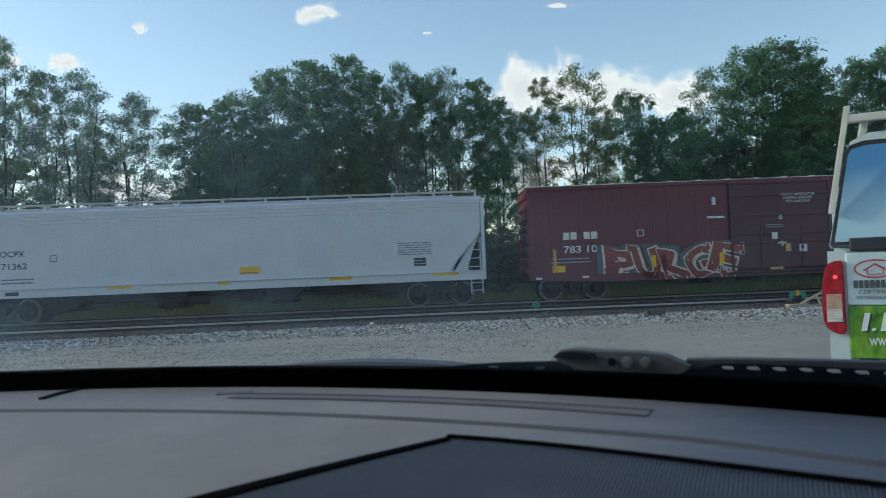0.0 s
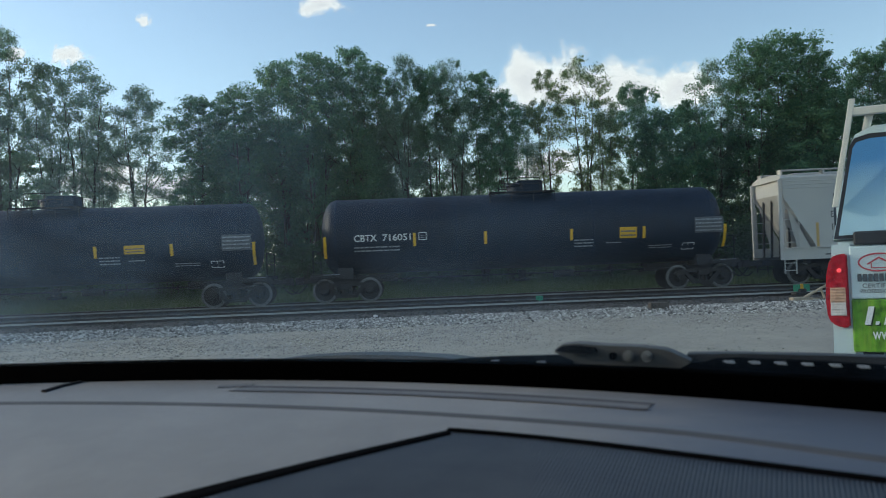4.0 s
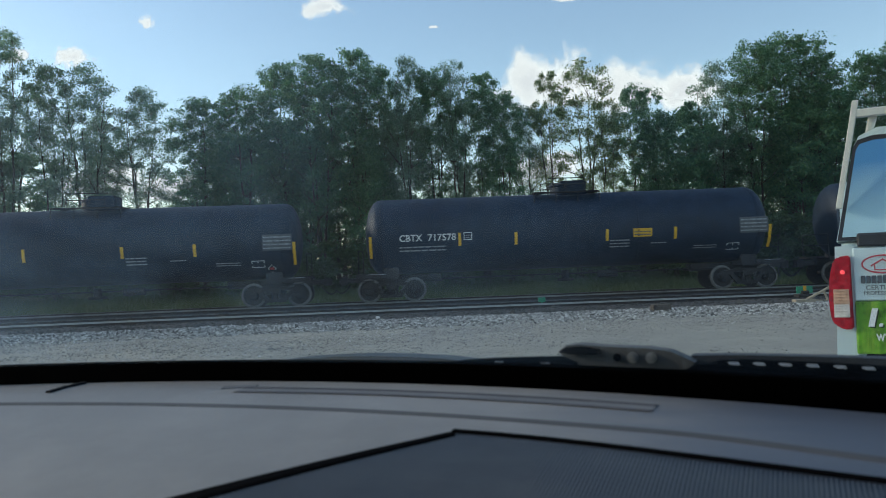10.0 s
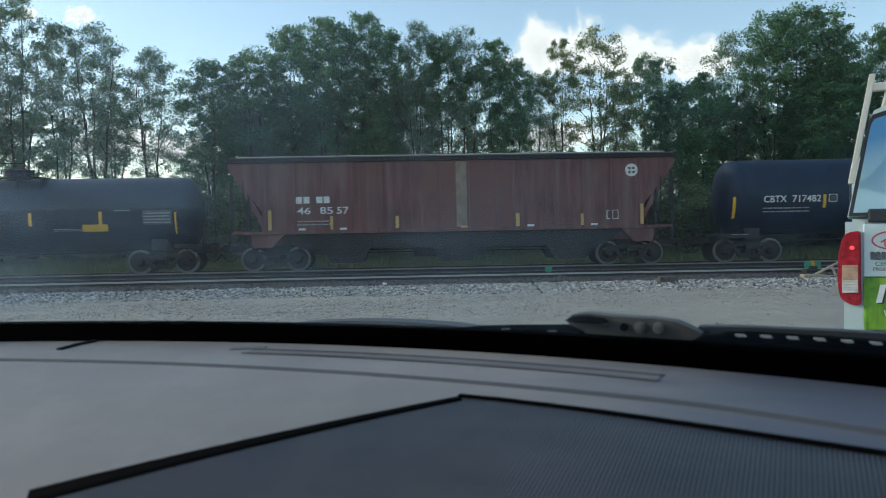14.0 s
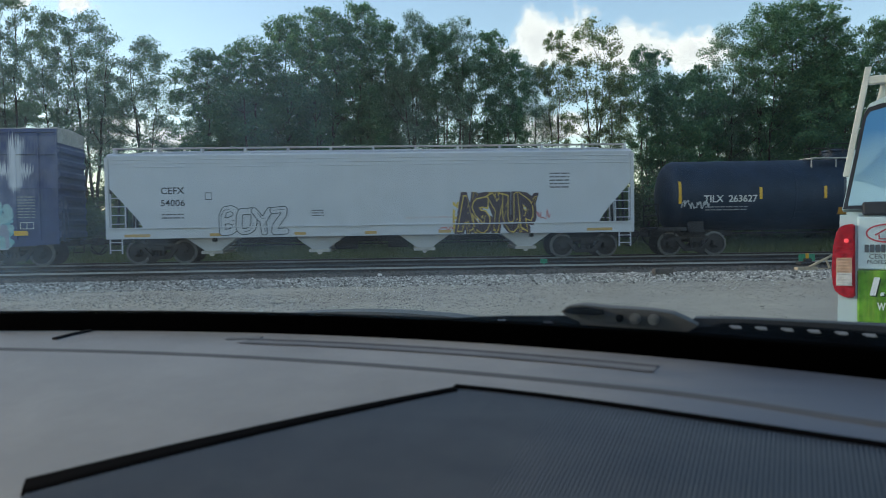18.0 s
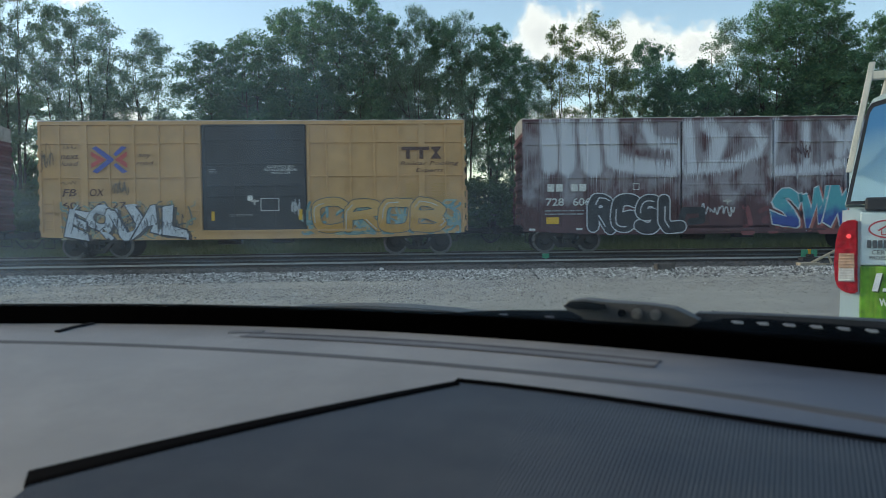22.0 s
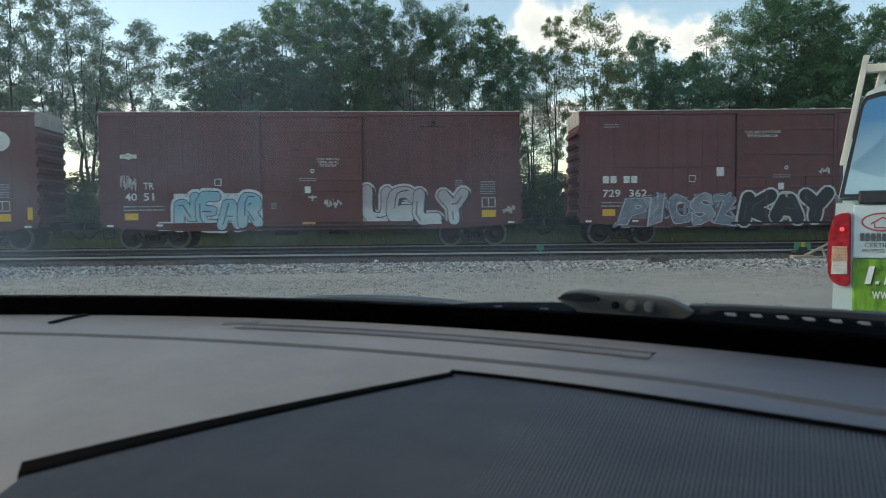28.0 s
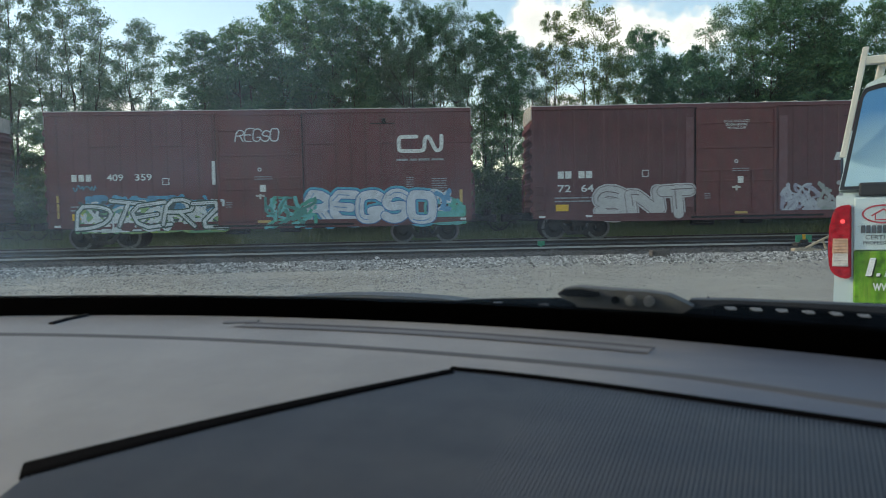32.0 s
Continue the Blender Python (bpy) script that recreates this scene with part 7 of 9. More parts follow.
patch(c, "paper_card", -0.3, -0.1, 2.15, 2.35, white_ink, DOOR, "", 1)
frame_sign(c, 0.2, 0.9, 1.75, 2.25, white_ink, DOOR, 0)
small_print(c, -1.0, -0.1, 1.55, 1.65, white_ink, DOOR, 2, 62, 3)
scrawl(c, 1.35, 1.7, 1.5, 2.3, DOOR, ink((0.45, 0.47, 0.5)), 61, 0.03, 6)
patch(c, "reflector", 1.65, 1.78, 1.4, 1.8, reflector, DOOR, "", 1)
patch(c, "reflector", -1.68, -1.56, 1.4, 1.75, reflector, DOOR, "", 1)
wild_strokes(c, -7.3, -2.3, 0.75, 2.15, RIBBED, [ink((0.16, 0.15, 0.12)), ink((0.22, 0.28, 0.22)), ink((0.34, 0.30, 0.20))], 79, 90, 0.07, 0.7)
tag(c, "EQUAL", -7.15, -2.6, 0.74, 1.95, flat_wall(-1.492), ink((0.58, 0.60, 0.64), (0.40, 0.42, 0.46)), ink((0.04, 0.04, 0.05)), None, 13, 0.085, 1.3, line=0.03, shade=ink((0.10, 0.08, 0.07)))
scrawl(c, -7.0, -2.7, 0.8, 1.8, flat_wall(-1.522), ink((0.05, 0.05, 0.06)), 80, 0.028, 16)
wild_strokes(c, 1.75, 7.9, 0.84, 2.1, RIBBED, [ink((0.14, 0.27, 0.28)), ink((0.30, 0.36, 0.28)), ink((0.20, 0.32, 0.32))], 81, 110, 0.10, 0.8, "teal_spray")
bubble(c, "CROB", 2.3, 7.3, 0.86, 2.2, flat_wall(-1.495), fade((0.50, 0.26, 0.06), (0.56, 0.34, 0.13), 0.9, 2.0), ink((0.075, 0.13, 0.14)), None, 14, 0.36, 1.2, line=0.03, shine=ink((0.45, 0.50, 0.48)))
for x, z0, z1, q in ((-7.75, 3.2, 4.5, 2), (-6.9, 4.1, 4.4, 4), (-5.1, 2.45, 3.05, 4), (-7.0, 2.75, 3.0, 4)):
    scrawl(c, x - 0.3, x + 0.3, z0, z1, RIBBED, ink((0.14, 0.09, 0.05)), int(x * -10), 0.02, max(2, q - 1))
small_print(c, 5.8, 6.3, 2.1, 2.8, amber_tape, RIBBED, 7, 63, 1)
small_print(c, 6.8, 7.4, 2.1, 2.8, amber_tape, RIBBED, 7, 64, 2)
frame_sign(c, 6.85, 7.3, 1.6, 2.0, ink((0.2, 0.4, 0.36)), flat_wall(-1.502))

# 18: long double-door boxcar with number patches
fresh_red = surface("fresh_red_car_paint", (0.150, 0.034, 0.044), 0.5, vary=0.14, grain=2.2, dirt=(0.10, 0.042, 0.045), dirt_scale=1.6, dirt_amount=0.75, streak=True)
c = boxcar("long bright red boxcar with double doors and white number patches", -116.0, 19.2, fresh_red, fresh_red, [(-2.58, -0.15), (-0.11, 2.37)], "seam", 7.0)
for text, x0, x1, z0 in (("TB", -8.8, -8.15, 2.92), ("OX", -7.93, -7.23, 2.92), ("88", -8.81, -8.16, 2.44), ("94", -7.94, -7.24, 2.44), ("50", -6.98, -6.34, 2.44)):
    patch(c, "number_patch", x0, x1, z0, z0 + 0.39, white_ink, SIDE, "white number patch", 1)
    written(c, text, x0 + 0.09, x1 - 0.09, z0 + 0.07, z0 + 0.32, black_ink, flat_wall(-1.458), "car_number", 0.012)
car_data(c, 9.6, SIDE, None, 67)
lines(c, "CLOSE THIS DOOR|BEFORE CLOSING|MAIN DOOR", -1.78, -0.85, 3.95, 4.34, white_ink, DOOR)
lines(c, "CLOSE AND LOCK|BOTH DOORS BEFORE|MOVING CAR", 0.66, 1.7, 3.93, 4.32, white_ink, DOOR)
wild_strokes(c, -8.15, -5.5, 0.84, 1.9, SIDE, [ink((0.09, 0.13, 0.24)), ink((0.17, 0.20, 0.17)), ink((0.12, 0.16, 0.22)), ink((0.26, 0.27, 0.24)), ink((0.14, 0.05, 0.05)), ink((0.06, 0.10, 0.22))], 15, 420, 0.055, 0.4)
wild_strokes(c, -5.5, -2.8, 0.84, 2.15, SIDE, [ink((0.17, 0.20, 0.17)), ink((0.08, 0.13, 0.26)), ink((0.14, 0.18, 0.20)), ink((0.26, 0.27, 0.22)), ink((0.06, 0.10, 0.24)), ink((0.13, 0.05, 0.05))], 16, 440, 0.055, 0.4)
wild_strokes(c, 2.6, 6.2, 1.7, 2.2, SIDE, [ink((0.30, 0.29, 0.24)), ink((0.10, 0.24, 0.20)), ink((0.22, 0.16, 0.14))], 18, 45, 0.08, 0.4, "pale_spray")
tag(c, "HARI", 2.5, 6.85, 0.74, 1.95, SIDE, ink((0.018, 0.022, 0.034)), ink((0.50, 0.51, 0.51)), None, 17, 0.10, 1.1, line=0.03, shade=ink((0.24, 0.15, 0.08)))
scrawl(c, -8.8, -8.1, 1.5, 2.1, SIDE, ink((0.45, 0.42, 0.42)), 71, 0.03, 6)
scrawl(c, -7.9, -7.3, 1.55, 2.05, SIDE, ink((0.3, 0.45, 0.5)), 72, 0.04, 5)
small_print(c, 0.2, 0.55, 3.2, 3.4, white_ink, DOOR, 3, 73, 1)
patch(c, "reflector", 1.3, 1.85, 1.42, 1.56, reflector, DOOR, "", 1)

# 19: boxcar with a round emblem and white letters
c = flush_car("oxide red boxcar with cream round emblem and grey graffiti", -134.5, [(-1.75, 2.0)], ("728", "896"), [(-7.22, -6.5), (-6.2, -5.42)], 75, belts=(3.06,))
bubble(c, "OKEY", -7.05, -4.25, 0.8, 2.2, SIDE, fade((0.50, 0.52, 0.54), (0.30, 0.29, 0.31), 0.8, 2.2), ink((0.05, 0.04, 0.05)), ink((0.42, 0.43, 0.46)), 18, 0.44, 1.0, line=0.035)
bubble(c, "OFSO", 2.05, 4.85, 0.93, 2.15, SIDE, ink((0.52, 0.54, 0.57), (0.42, 0.44, 0.48)), ink((0.03, 0.03, 0.04)), ink((0.50, 0.53, 0.56)), 19, 0.48, 0.8, line=0.045, glow_by=0.05)
scrawl(c, 4.9, 6.1, 1.05, 2.0, SIDE, ink((0.5, 0.5, 0.5)), 76, 0.12, 6)
disc(c, 6.78, 4.12, 0.36, ink((0.50, 0.46, 0.36)), SIDE, "round_emblem", "cream round emblem")
lines(c, "CLOSE AND LOCK DOORS|BEFORE MOVING CAR", -1.62, -0.25, 3.85, 4.14, white_ink, DOOR)
patch(c, "painted_figure", -2.95, -2.2, 0.95, 1.95, ink((0.28, 0.42, 0.5), (0.05, 0.06, 0.08)), SIDE, "pale blue painted shape", 1)
scrawl(c, -3.0, -2.15, 1.95, 2.65, SIDE, ink((0.28, 0.45, 0.55)), 77, 0.08, 4)
scrawl(c, 2.28, 3.0, 2.5, 2.9, SIDE, ink((0.5, 0.5, 0.5)), 78, 0.05, 3)
scrawl(c, 3.2, 4.05, 2.5, 2.92, SIDE, ink((0.5, 0.5, 0.5)), 79, 0.05, 4)
scrawl(c, -4.02, -3.07, 1.7, 2.1, SIDE, ink((0.42, 0.42, 0.44)), 80, 0.06, 3)
scrawl(c, -1.09, -0.09, 1.28, 1.7, DOOR, ink((0.45, 0.45, 0.46)), 81, 0.05, 5)

# 20: boxcar with slanted white mark
c = flush_car("oxide red boxcar with black and grey graffiti along its foot", -153.15, [(-1.89, 1.97)], ("729", "362"), [(-7.13, -6.45), (-6.1, -5.4)], 82, belts=(3.03,))
for k in range(4):
    bm = bmesh.new()
    x = 3.38 + k * 1.0
    prism(bm, [(x, 3.7), (x + 0.62, 3.7), (x + 0.75, 3.8), (x + 0.3, 3.86), (x + 0.74, 3.98), (x + 0.72, 4.06), (x + 0.14, 4.06)], -1.458, -1.453)
    part("mark_block", bm, white_ink, c)
wild_strokes(c, -6.35, -1.8, 0.72, 1.9, SIDE, [ink((0.12, 0.14, 0.19)), ink((0.26, 0.28, 0.33)), ink((0.16, 0.15, 0.18))], 86, 90, 0.12, 0.7)
tag(c, "PIOSZ", -6.3, -1.9, 0.72, 1.9, flat_wall(-1.462), [ink((0.15, 0.17, 0.22), (0.26, 0.28, 0.33)), ink((0.26, 0.28, 0.33), (0.12, 0.13, 0.17))], ink((0.45, 0.46, 0.48)), ink((0.10, 0.10, 0.13)), 20, 0.07, 1.1, line=0.02, glow_by=0.03)
bubble(c, "KAY", -1.65, 1.8, 0.72, 2.15, DOOR, ink((0.013, 0.014, 0.017)), ink((0.55, 0.55, 0.54)), ink((0.48, 0.48, 0.48)), 22, 0.6, 1.0, line=0.04, glow_by=0.04, shine=ink((0.05, 0.05, 0.06)))
tag(c, "NUCKZ", 1.9, 6.15, 0.72, 1.9, SIDE, [fade((0.42, 0.42, 0.42), (0.24, 0.20, 0.20), 0.8, 1.9), ink((0.34, 0.35, 0.34), (0.16, 0.15, 0.14))], ink((0.05, 0.04, 0.04)), ink((0.46, 0.45, 0.42)), 23, 0.075, 1.0, line=0.02, glow_by=0.04)
lines(c, "CLOSE AND LOCK DOORS|BEFORE MOVING CAR", -1.61, -0.2, 4.12, 4.42, white_ink, DOOR)
small_print(c, -7.1, -6.5, 4.56, 4.75, white_ink, SIDE, 2, 84, 2)
patch(c, "paper_card", -2.67, -2.38, 2.64, 3.0, white_ink, SIDE, "", 1)
scrawl(c, 1.3, 1.75, 2.6, 3.0, DOOR, ink((0.5, 0.5, 0.5)), 83, 0.04, 3)
scrawl(c, 6.45, 7.3, 1.75, 2.1, SIDE, ink((0.5, 0.5, 0.5)), 84, 0.04, 5)

# 21: boxcar with pale blue letters
c = flush_car("oxide red boxcar with pale blue and white graffiti", -171.7, [(-1.93, 1.89)], ("40", "51"), [(-7.13, -6.68), (-6.43, -6.04)], 88, bold=False)
written(c, "TR", -6.43, -6.03, 2.29, 2.55, white_ink, SIDE, "reporting_mark", 0.012)
disc(c, -6.96, 3.55, 0.13, white_ink, SIDE, "oval_badge")
patch(c, "oval_badge", -7.27, -6.65, 3.47, 3.62, white_ink, SIDE, "", 1)
patch(c, "white_block", -5.9, -1.95, 0.70, 1.05, ink((0.52, 0.56, 0.58)), flat_wall(-1.4545), "", 1)
patch(c, "white_block", -5.3, -2.1, 1.05, 2.12, ink((0.50, 0.54, 0.56)), flat_wall(-1.4545), "", 1)
bubble(c, "NEAR", -5.2, -2.0, 0.74, 2.15, SIDE, fade((0.36, 0.52, 0.58), (0.22, 0.42, 0.52), 0.9, 2.1), ink((0.02, 0.05, 0.09)), ink((0.52, 0.56, 0.58)), 24, 0.62, 0.5, line=0.03, glow_by=0.11)
handwritten(c, "SUS", -4.1, -3.6, 2.0, 2.2, SIDE, ink((0.03, 0.04, 0.06)), 124, 0.03)
bubble(c, "UGLY", 1.95, 5.95, 0.86, 2.3, SIDE, fade((0.54, 0.55, 0.56), (0.40, 0.35, 0.36), 1.0, 2.2), ink((0.05, 0.05, 0.06)), ink((0.50, 0.49, 0.49), (0.30, 0.2, 0.2)), 25, 0.56, 1.2, line=0.03, glow_by=0.09, shade=ink((0.03, 0.04, 0.06)))
lines(c, NOTICE, 0.15, 1.05, 3.1, 3.47, white_ink, DOOR)
scrawl(c, -7.3, -6.68, 2.1, 2.95, SIDE, ink((0.5, 0.48, 0.48)), 91, 0.025, 8)
scrawl(c, 0.39, 1.1, 1.45, 1.95, DOOR, ink((0.5, 0.5, 0.5)), 92, 0.05, 4)
scrawl(c, 7.4, 7.85, 1.2, 1.6, SIDE, ink((0.5, 0.46, 0.42)), 93, 0.07, 4)

# 22: boxcar with teal letters
c = flush_car("oxide red boxcar with teal, lilac and blue graffiti", -190.2, [(-1.91, 1.79)], ("728", "447"), [(-7.15, -6.45), (-6.25, -5.61)], 94)
bubble(c, "UICEO", -6.4, -1.7, 0.72, 2.3, SIDE, [fade((0.44, 0.41, 0.45), (0.26, 0.19, 0.23), 0.9, 2.2), fade((0.12, 0.44, 0.38), (0.10, 0.34, 0.32), 0.9, 2.2)], ink((0.02, 0.022, 0.03)), ink((0.34, 0.42, 0.44)), 26, 0.52, 0.7, line=0.075, glow_by=0.02)
wild_strokes(c, -3.2, -0.9, 0.72, 1.4, SIDE, [ink((0.13, 0.09, 0.24)), ink((0.18, 0.12, 0.26))], 27, 30, 0.22, 0.6, "lilac_spray")
wild_strokes(c, -7.7, -5.6, 0.72, 1.1, SIDE, [ink((0.34, 0.30, 0.40)), ink((0.44, 0.44, 0.48))], 28, 24, 0.2, 0.6, "pale_spray")
tag(c, "OTASK", 1.95, 6.5, 0.72, 2.45, SIDE, fade((0.03, 0.22, 0.42), (0.34, 0.46, 0.30), 0.9, 2.3), ink((0.02, 0.022, 0.03)), ink((0.46, 0.52, 0.54)), 27, 0.085, 0.9, line=0.045, glow_by=0.035)
disc(c, 6.79, 4.13, 0.37, white_ink, SIDE, "round_emblem", "white round emblem")
lines(c, "CLOSE AND LOCK DOORS|BEFORE MOVING CAR", -1.63, -0.3, 3.85, 4.1, white_ink, DOOR)
scrawl(c, -8.0, -7.35, 2.6, 3.45, SIDE, ink((0.4, 0.36, 0.37)), 95, 0.03, 5)
scrawl(c, -8.0, -7.4, 1.4, 2.3, SIDE, ink((0.4, 0.36, 0.37)), 96, 0.03, 7)
patch(c, "reflector", 7.70, 7.88, 1.18, 1.64, reflector, SIDE, "", 1)

# 23: boxcar with a white fill-in
c = flush_car("oxide red boxcar with faded white graffiti", -208.75, [(-1.63, 1.49)], ("72", "64", "51"), [(-7.06, -6.55), (-6.15, -5.65), (-5.25, -4.75)], 98)
bubble(c, "SNT", -5.55, -1.75, 0.74, 2.1, SIDE, ink((0.50, 0.48, 0.48), (0.40, 0.37, 0.37)), ink((0.16, 0.12, 0.13)), ink((0.46, 0.44, 0.44)), 28, 0.44, 0.9, line=0.025, glow_by=0.06)
for x0, x1 in ((-2.02, -1.72), (1.62, 1.95)):
    patch(c, "chalky_streak", x0, x1, 1.2, 4.7, ink((0.155, 0.07, 0.075), (0.135, 0.045, 0.048)), flat_wall(-1.455), "chalky worn streak beside the door", 1)
wild_strokes(c, 1.75, 3.2, 0.85, 2.0, SIDE, [ink((0.30, 0.28, 0.34)), ink((0.40, 0.40, 0.44))], 99, 44, 0.14, 0.6, "ghosted_graffiti")
wild_strokes(c, 3.2, 4.6, 0.85, 2.05, SIDE, [ink((0.28, 0.30, 0.28)), ink((0.36, 0.35, 0.35))], 100, 44, 0.14, 0.6, "ghosted_graffiti")
for k in range(4):
    bm = bmesh.new()
    x = 3.77 + k * 0.82
    prism(bm, [(x, 2.93), (x + 0.5, 2.93), (x + 0.6, 3.02), (x + 0.25, 3.08), (x + 0.6, 3.17), (x + 0.58, 3.24), (x + 0.12, 3.24)], -1.458, -1.453)
    part("mark_block", bm, white_ink, c)
lines(c, NOTICE, -0.56, 0.45, 4.18, 4.58, white_ink, DOOR)
disc(c, 4.95, 1.05, 0.26, ink((0.25, 0.2, 0.13)), SIDE, "round_sticker", "faded round sticker", 0.18)

# 24: boxcar with teal and white graffiti
c = flush_car("oxide red boxcar with white and teal graffiti along its foot", -227.4, [(-1.71, 1.53)], (), [(-7.15, -6.42)], 103, 16.15, belts=(3.9,), bold=False)
patch(c, "mark_block", -7.15, -6.95, 2.6, 2.86, white_ink, SIDE, "", 1)
patch(c, "mark_block", -6.88, -6.68, 2.6, 2.86, white_ink, SIDE, "", 1)
patch(c, "mark_block", -6.61, -6.42, 2.6, 2.86, white_ink, SIDE, "", 1)
written(c, "409", -5.84, -5.23, 2.6, 2.86, white_ink, SIDE, "car_number", 0.012)
written(c, "359", -4.79, -4.16, 2.6, 2.86, white_ink, SIDE, "car_number", 0.012)
verts, faces = [], []
fat_line(verts, faces, rounded([(5.95, 4.13), (5.34, 4.13), (5.27, 4.05), (5.27, 3.65), (5.34, 3.57), (6.16, 3.57), (6.26, 3.66), (6.28, 4.03), (6.36, 4.13), (6.47, 4.1), (6.68, 3.62), (6.78, 3.57), (6.9, 3.64), (6.93, 3.8), (6.93, 4.15)], 2), 0.145, SIDE, 0.004)
tagged(soup("wriggling_emblem", verts, faces, white_ink, c), "white looped emblem")
small_print(c, 5.16, 7.1, 3.16, 3.36, white_ink, SIDE, 1, 105, 3)
handwritten(c, "REGSO", -0.95, 0.68, 4.0, 4.5, DOOR, ink((0.55, 0.55, 0.55)), 105)
wild_strokes(c, 0.1, 2.0, 0.72, 1.85, DOOR, [ink((0.06, 0.34, 0.26)), ink((0.10, 0.40, 0.40)), ink((0.05, 0.22, 0.20))], 31, 33, 0.13, 0.8, "teal_spray")
wild_strokes(c, 6.3, 7.75, 0.8, 1.7, SIDE, [ink((0.06, 0.34, 0.26)), ink((0.08, 0.36, 0.34))], 32, 40, 0.2, 0.6, "teal_spray")
bubble(c, "REGSO", 1.65, 6.6, 0.74, 2.1, SIDE, ink((0.52, 0.55, 0.60)), ink((0.04, 0.15, 0.34)), ink((0.06, 0.34, 0.46)), 29, 0.44, 0.9, line=0.035, glow_by=0.08, shine=ink((0.10, 0.22, 0.42)))
wild_strokes(c, 6.5, 7.2, 1.3, 2.2, flat_wall(-1.47), [ink((0.50, 0.54, 0.58)), ink((0.08, 0.26, 0.44))], 33, 14, 0.16, 0.6, "white_flare")
wild_strokes(c, -7.0, -1.45, 0.70, 1.45, SIDE, [ink((0.24, 0.36, 0.08)), ink((0.12, 0.30, 0.16)), ink((0.20, 0.34, 0.14))], 34, 110, 0.2, 0.8, "green_spray")
wild_strokes(c, -6.6, -1.6, 1.4, 1.95, SIDE, [ink((0.05, 0.26, 0.40)), ink((0.06, 0.20, 0.32))], 35, 60, 0.2, 0.8, "blue_spray")
wild_strokes(c, -6.9, -1.5, 0.72, 1.8, flat_wall(-1.462), [ink((0.05, 0.08, 0.09)), ink((0.56, 0.58, 0.58)), ink((0.50, 0.54, 0.55))], 36, 130, 0.12, 0.75, "jagged_white_graffiti")
bubble(c, "DTERZ", -6.9, -1.5, 0.74, 1.8, flat_wall(-1.466), ink((0.54, 0.57, 0.58)), ink((0.03, 0.07, 0.06)), None, 30, 0.17, 2.4, line=0.05)
handwritten(c, "ACA", 0.15, 1.0, 1.3, 1.75, DOOR, ink((0.2, 0.42, 0.46)), 107, 0.05)
patch(c, "reflector", -7.73, -7.62, 1.2, 2.12, amber_tape, SIDE, "", 1)
patch(c, "reflector", 7.6, 7.72, 1.25, 2.05, amber_tape, SIDE, "", 1)
patch(c, "black_tape", 6.3, 7.15, 1.22, 1.49, black_ink, flat_wall(-1.472), "", 1)
scrawl(c, -7.1, -6.2, 2.2, 2.5, SIDE, ink((0.08, 0.25, 0.32)), 108, 0.04, 5)
patch(c, "white_smear", -1.90, -1.78, 2.4, 3.3, white_ink, SIDE, "", 1)

# 25: the next car's end
c = flush_car("oxide red boxcar following in the moving train", -246.0, [(-1.8, 1.8)], ("726", "118"), [(-7.1, -6.4), (-6.1, -5.4)], 110)


# ---- things beside the track ----
tan_wood = surface("weathered_tan_timber", (0.38, 0.31, 0.22), 0.85, vary=0.2, grain=9, dirt=(0.25, 0.2, 0.15), dirt_amount=0.5)
sign_green = surface("green_enamel", (0.01, 0.22, 0.12), 0.4, vary=0.1)
sign_yellow = surface("yellow_enamel", (0.6, 0.32, 0.01), 0.4, vary=0.1)
stand = thing("switch_stand", "low switch stand with green and yellow target", "switch stand")
bm = bmesh.new()
box(bm, -0.28, 0.28, -0.2, 0.2, -0.16, -0.06, 0.02)
box(bm, -0.12, 0.12, -0.12, 0.12, -0.06, 0.05, 0.03)
part("base", bm, cast, stand)
bm = bmesh.new()
rod(bm, (0, 0, 0.04), (0, 0, 0.18), 0.03, 10)
part("spindle", bm, cast, stand)
for x0, x1, m, name in ((-0.26, -0.045, sign_green, "green_vane"), (0.045, 0.26, sign_green, "green_vane"), (-0.045, 0.045, sign_yellow, "yellow_vane")):
    bm = bmesh.new()
    box(bm, x0, x1, -0.02 - 0.03 * (m is sign_yellow), 0.02, -0.04, 0.19 + 0.02 * (m is sign_yellow), 0.006)
    part(name, bm, m, stand)
stand.matrix_basis = pose(11.55, 25.2, 0.05, 0, 0, 0)
lever = thing("switch_lever", "pale timber and steel switch lever beside the rail", "switch lever")
bm = bmesh.new()
box(bm, -0.42, 0.2, -0.12, 0.12, -0.14, -0.04, 0.02)
part("head_block", bm, tan_wood, lever)
bm = bmesh.new()
rod(bm, (0.0, 0, -0.05), (0.92, 0, 0.40), 0.045, 8, 0.032)
part("arm", bm, tan_wood, lever)
bm = bmesh.new()
rod(bm, (0.52, 0.03, 0.20), (0.66, 0.03, -0.14), 0.035, 8)
rod(bm, (0.2, 0.03, -0.1), (0.66, 0.03, -0.12), 0.03, 8)
part("prop", bm, tan_wood, lever)
lever.matrix_basis = pose(10.62, 23.0, 0.0, 0, 0, 4)
bm = bmesh.new()
box(bm, -0.12, 0.12, -0.03, 0.03, -0.02, 0.13, 0.01)
box(bm, -0.03, 0.03, -0.02, 0.02, -0.16, -0.02)
tagged(part("track_marker", bm, sign_green), "small green marker plate beside the rail", "marker").matrix_basis = pose(3.1, 26.3, 0.02)
bm = bmesh.new()
bmesh.ops.create_icosphere(bm, subdivisions=2, radius=0.075)
for v in bm.verts:
    v.co *= 1 + 0.7 * noise.noise(v.co * 6)
    v.co.z *= 0.9 if v.co.z > 0 else 0.5
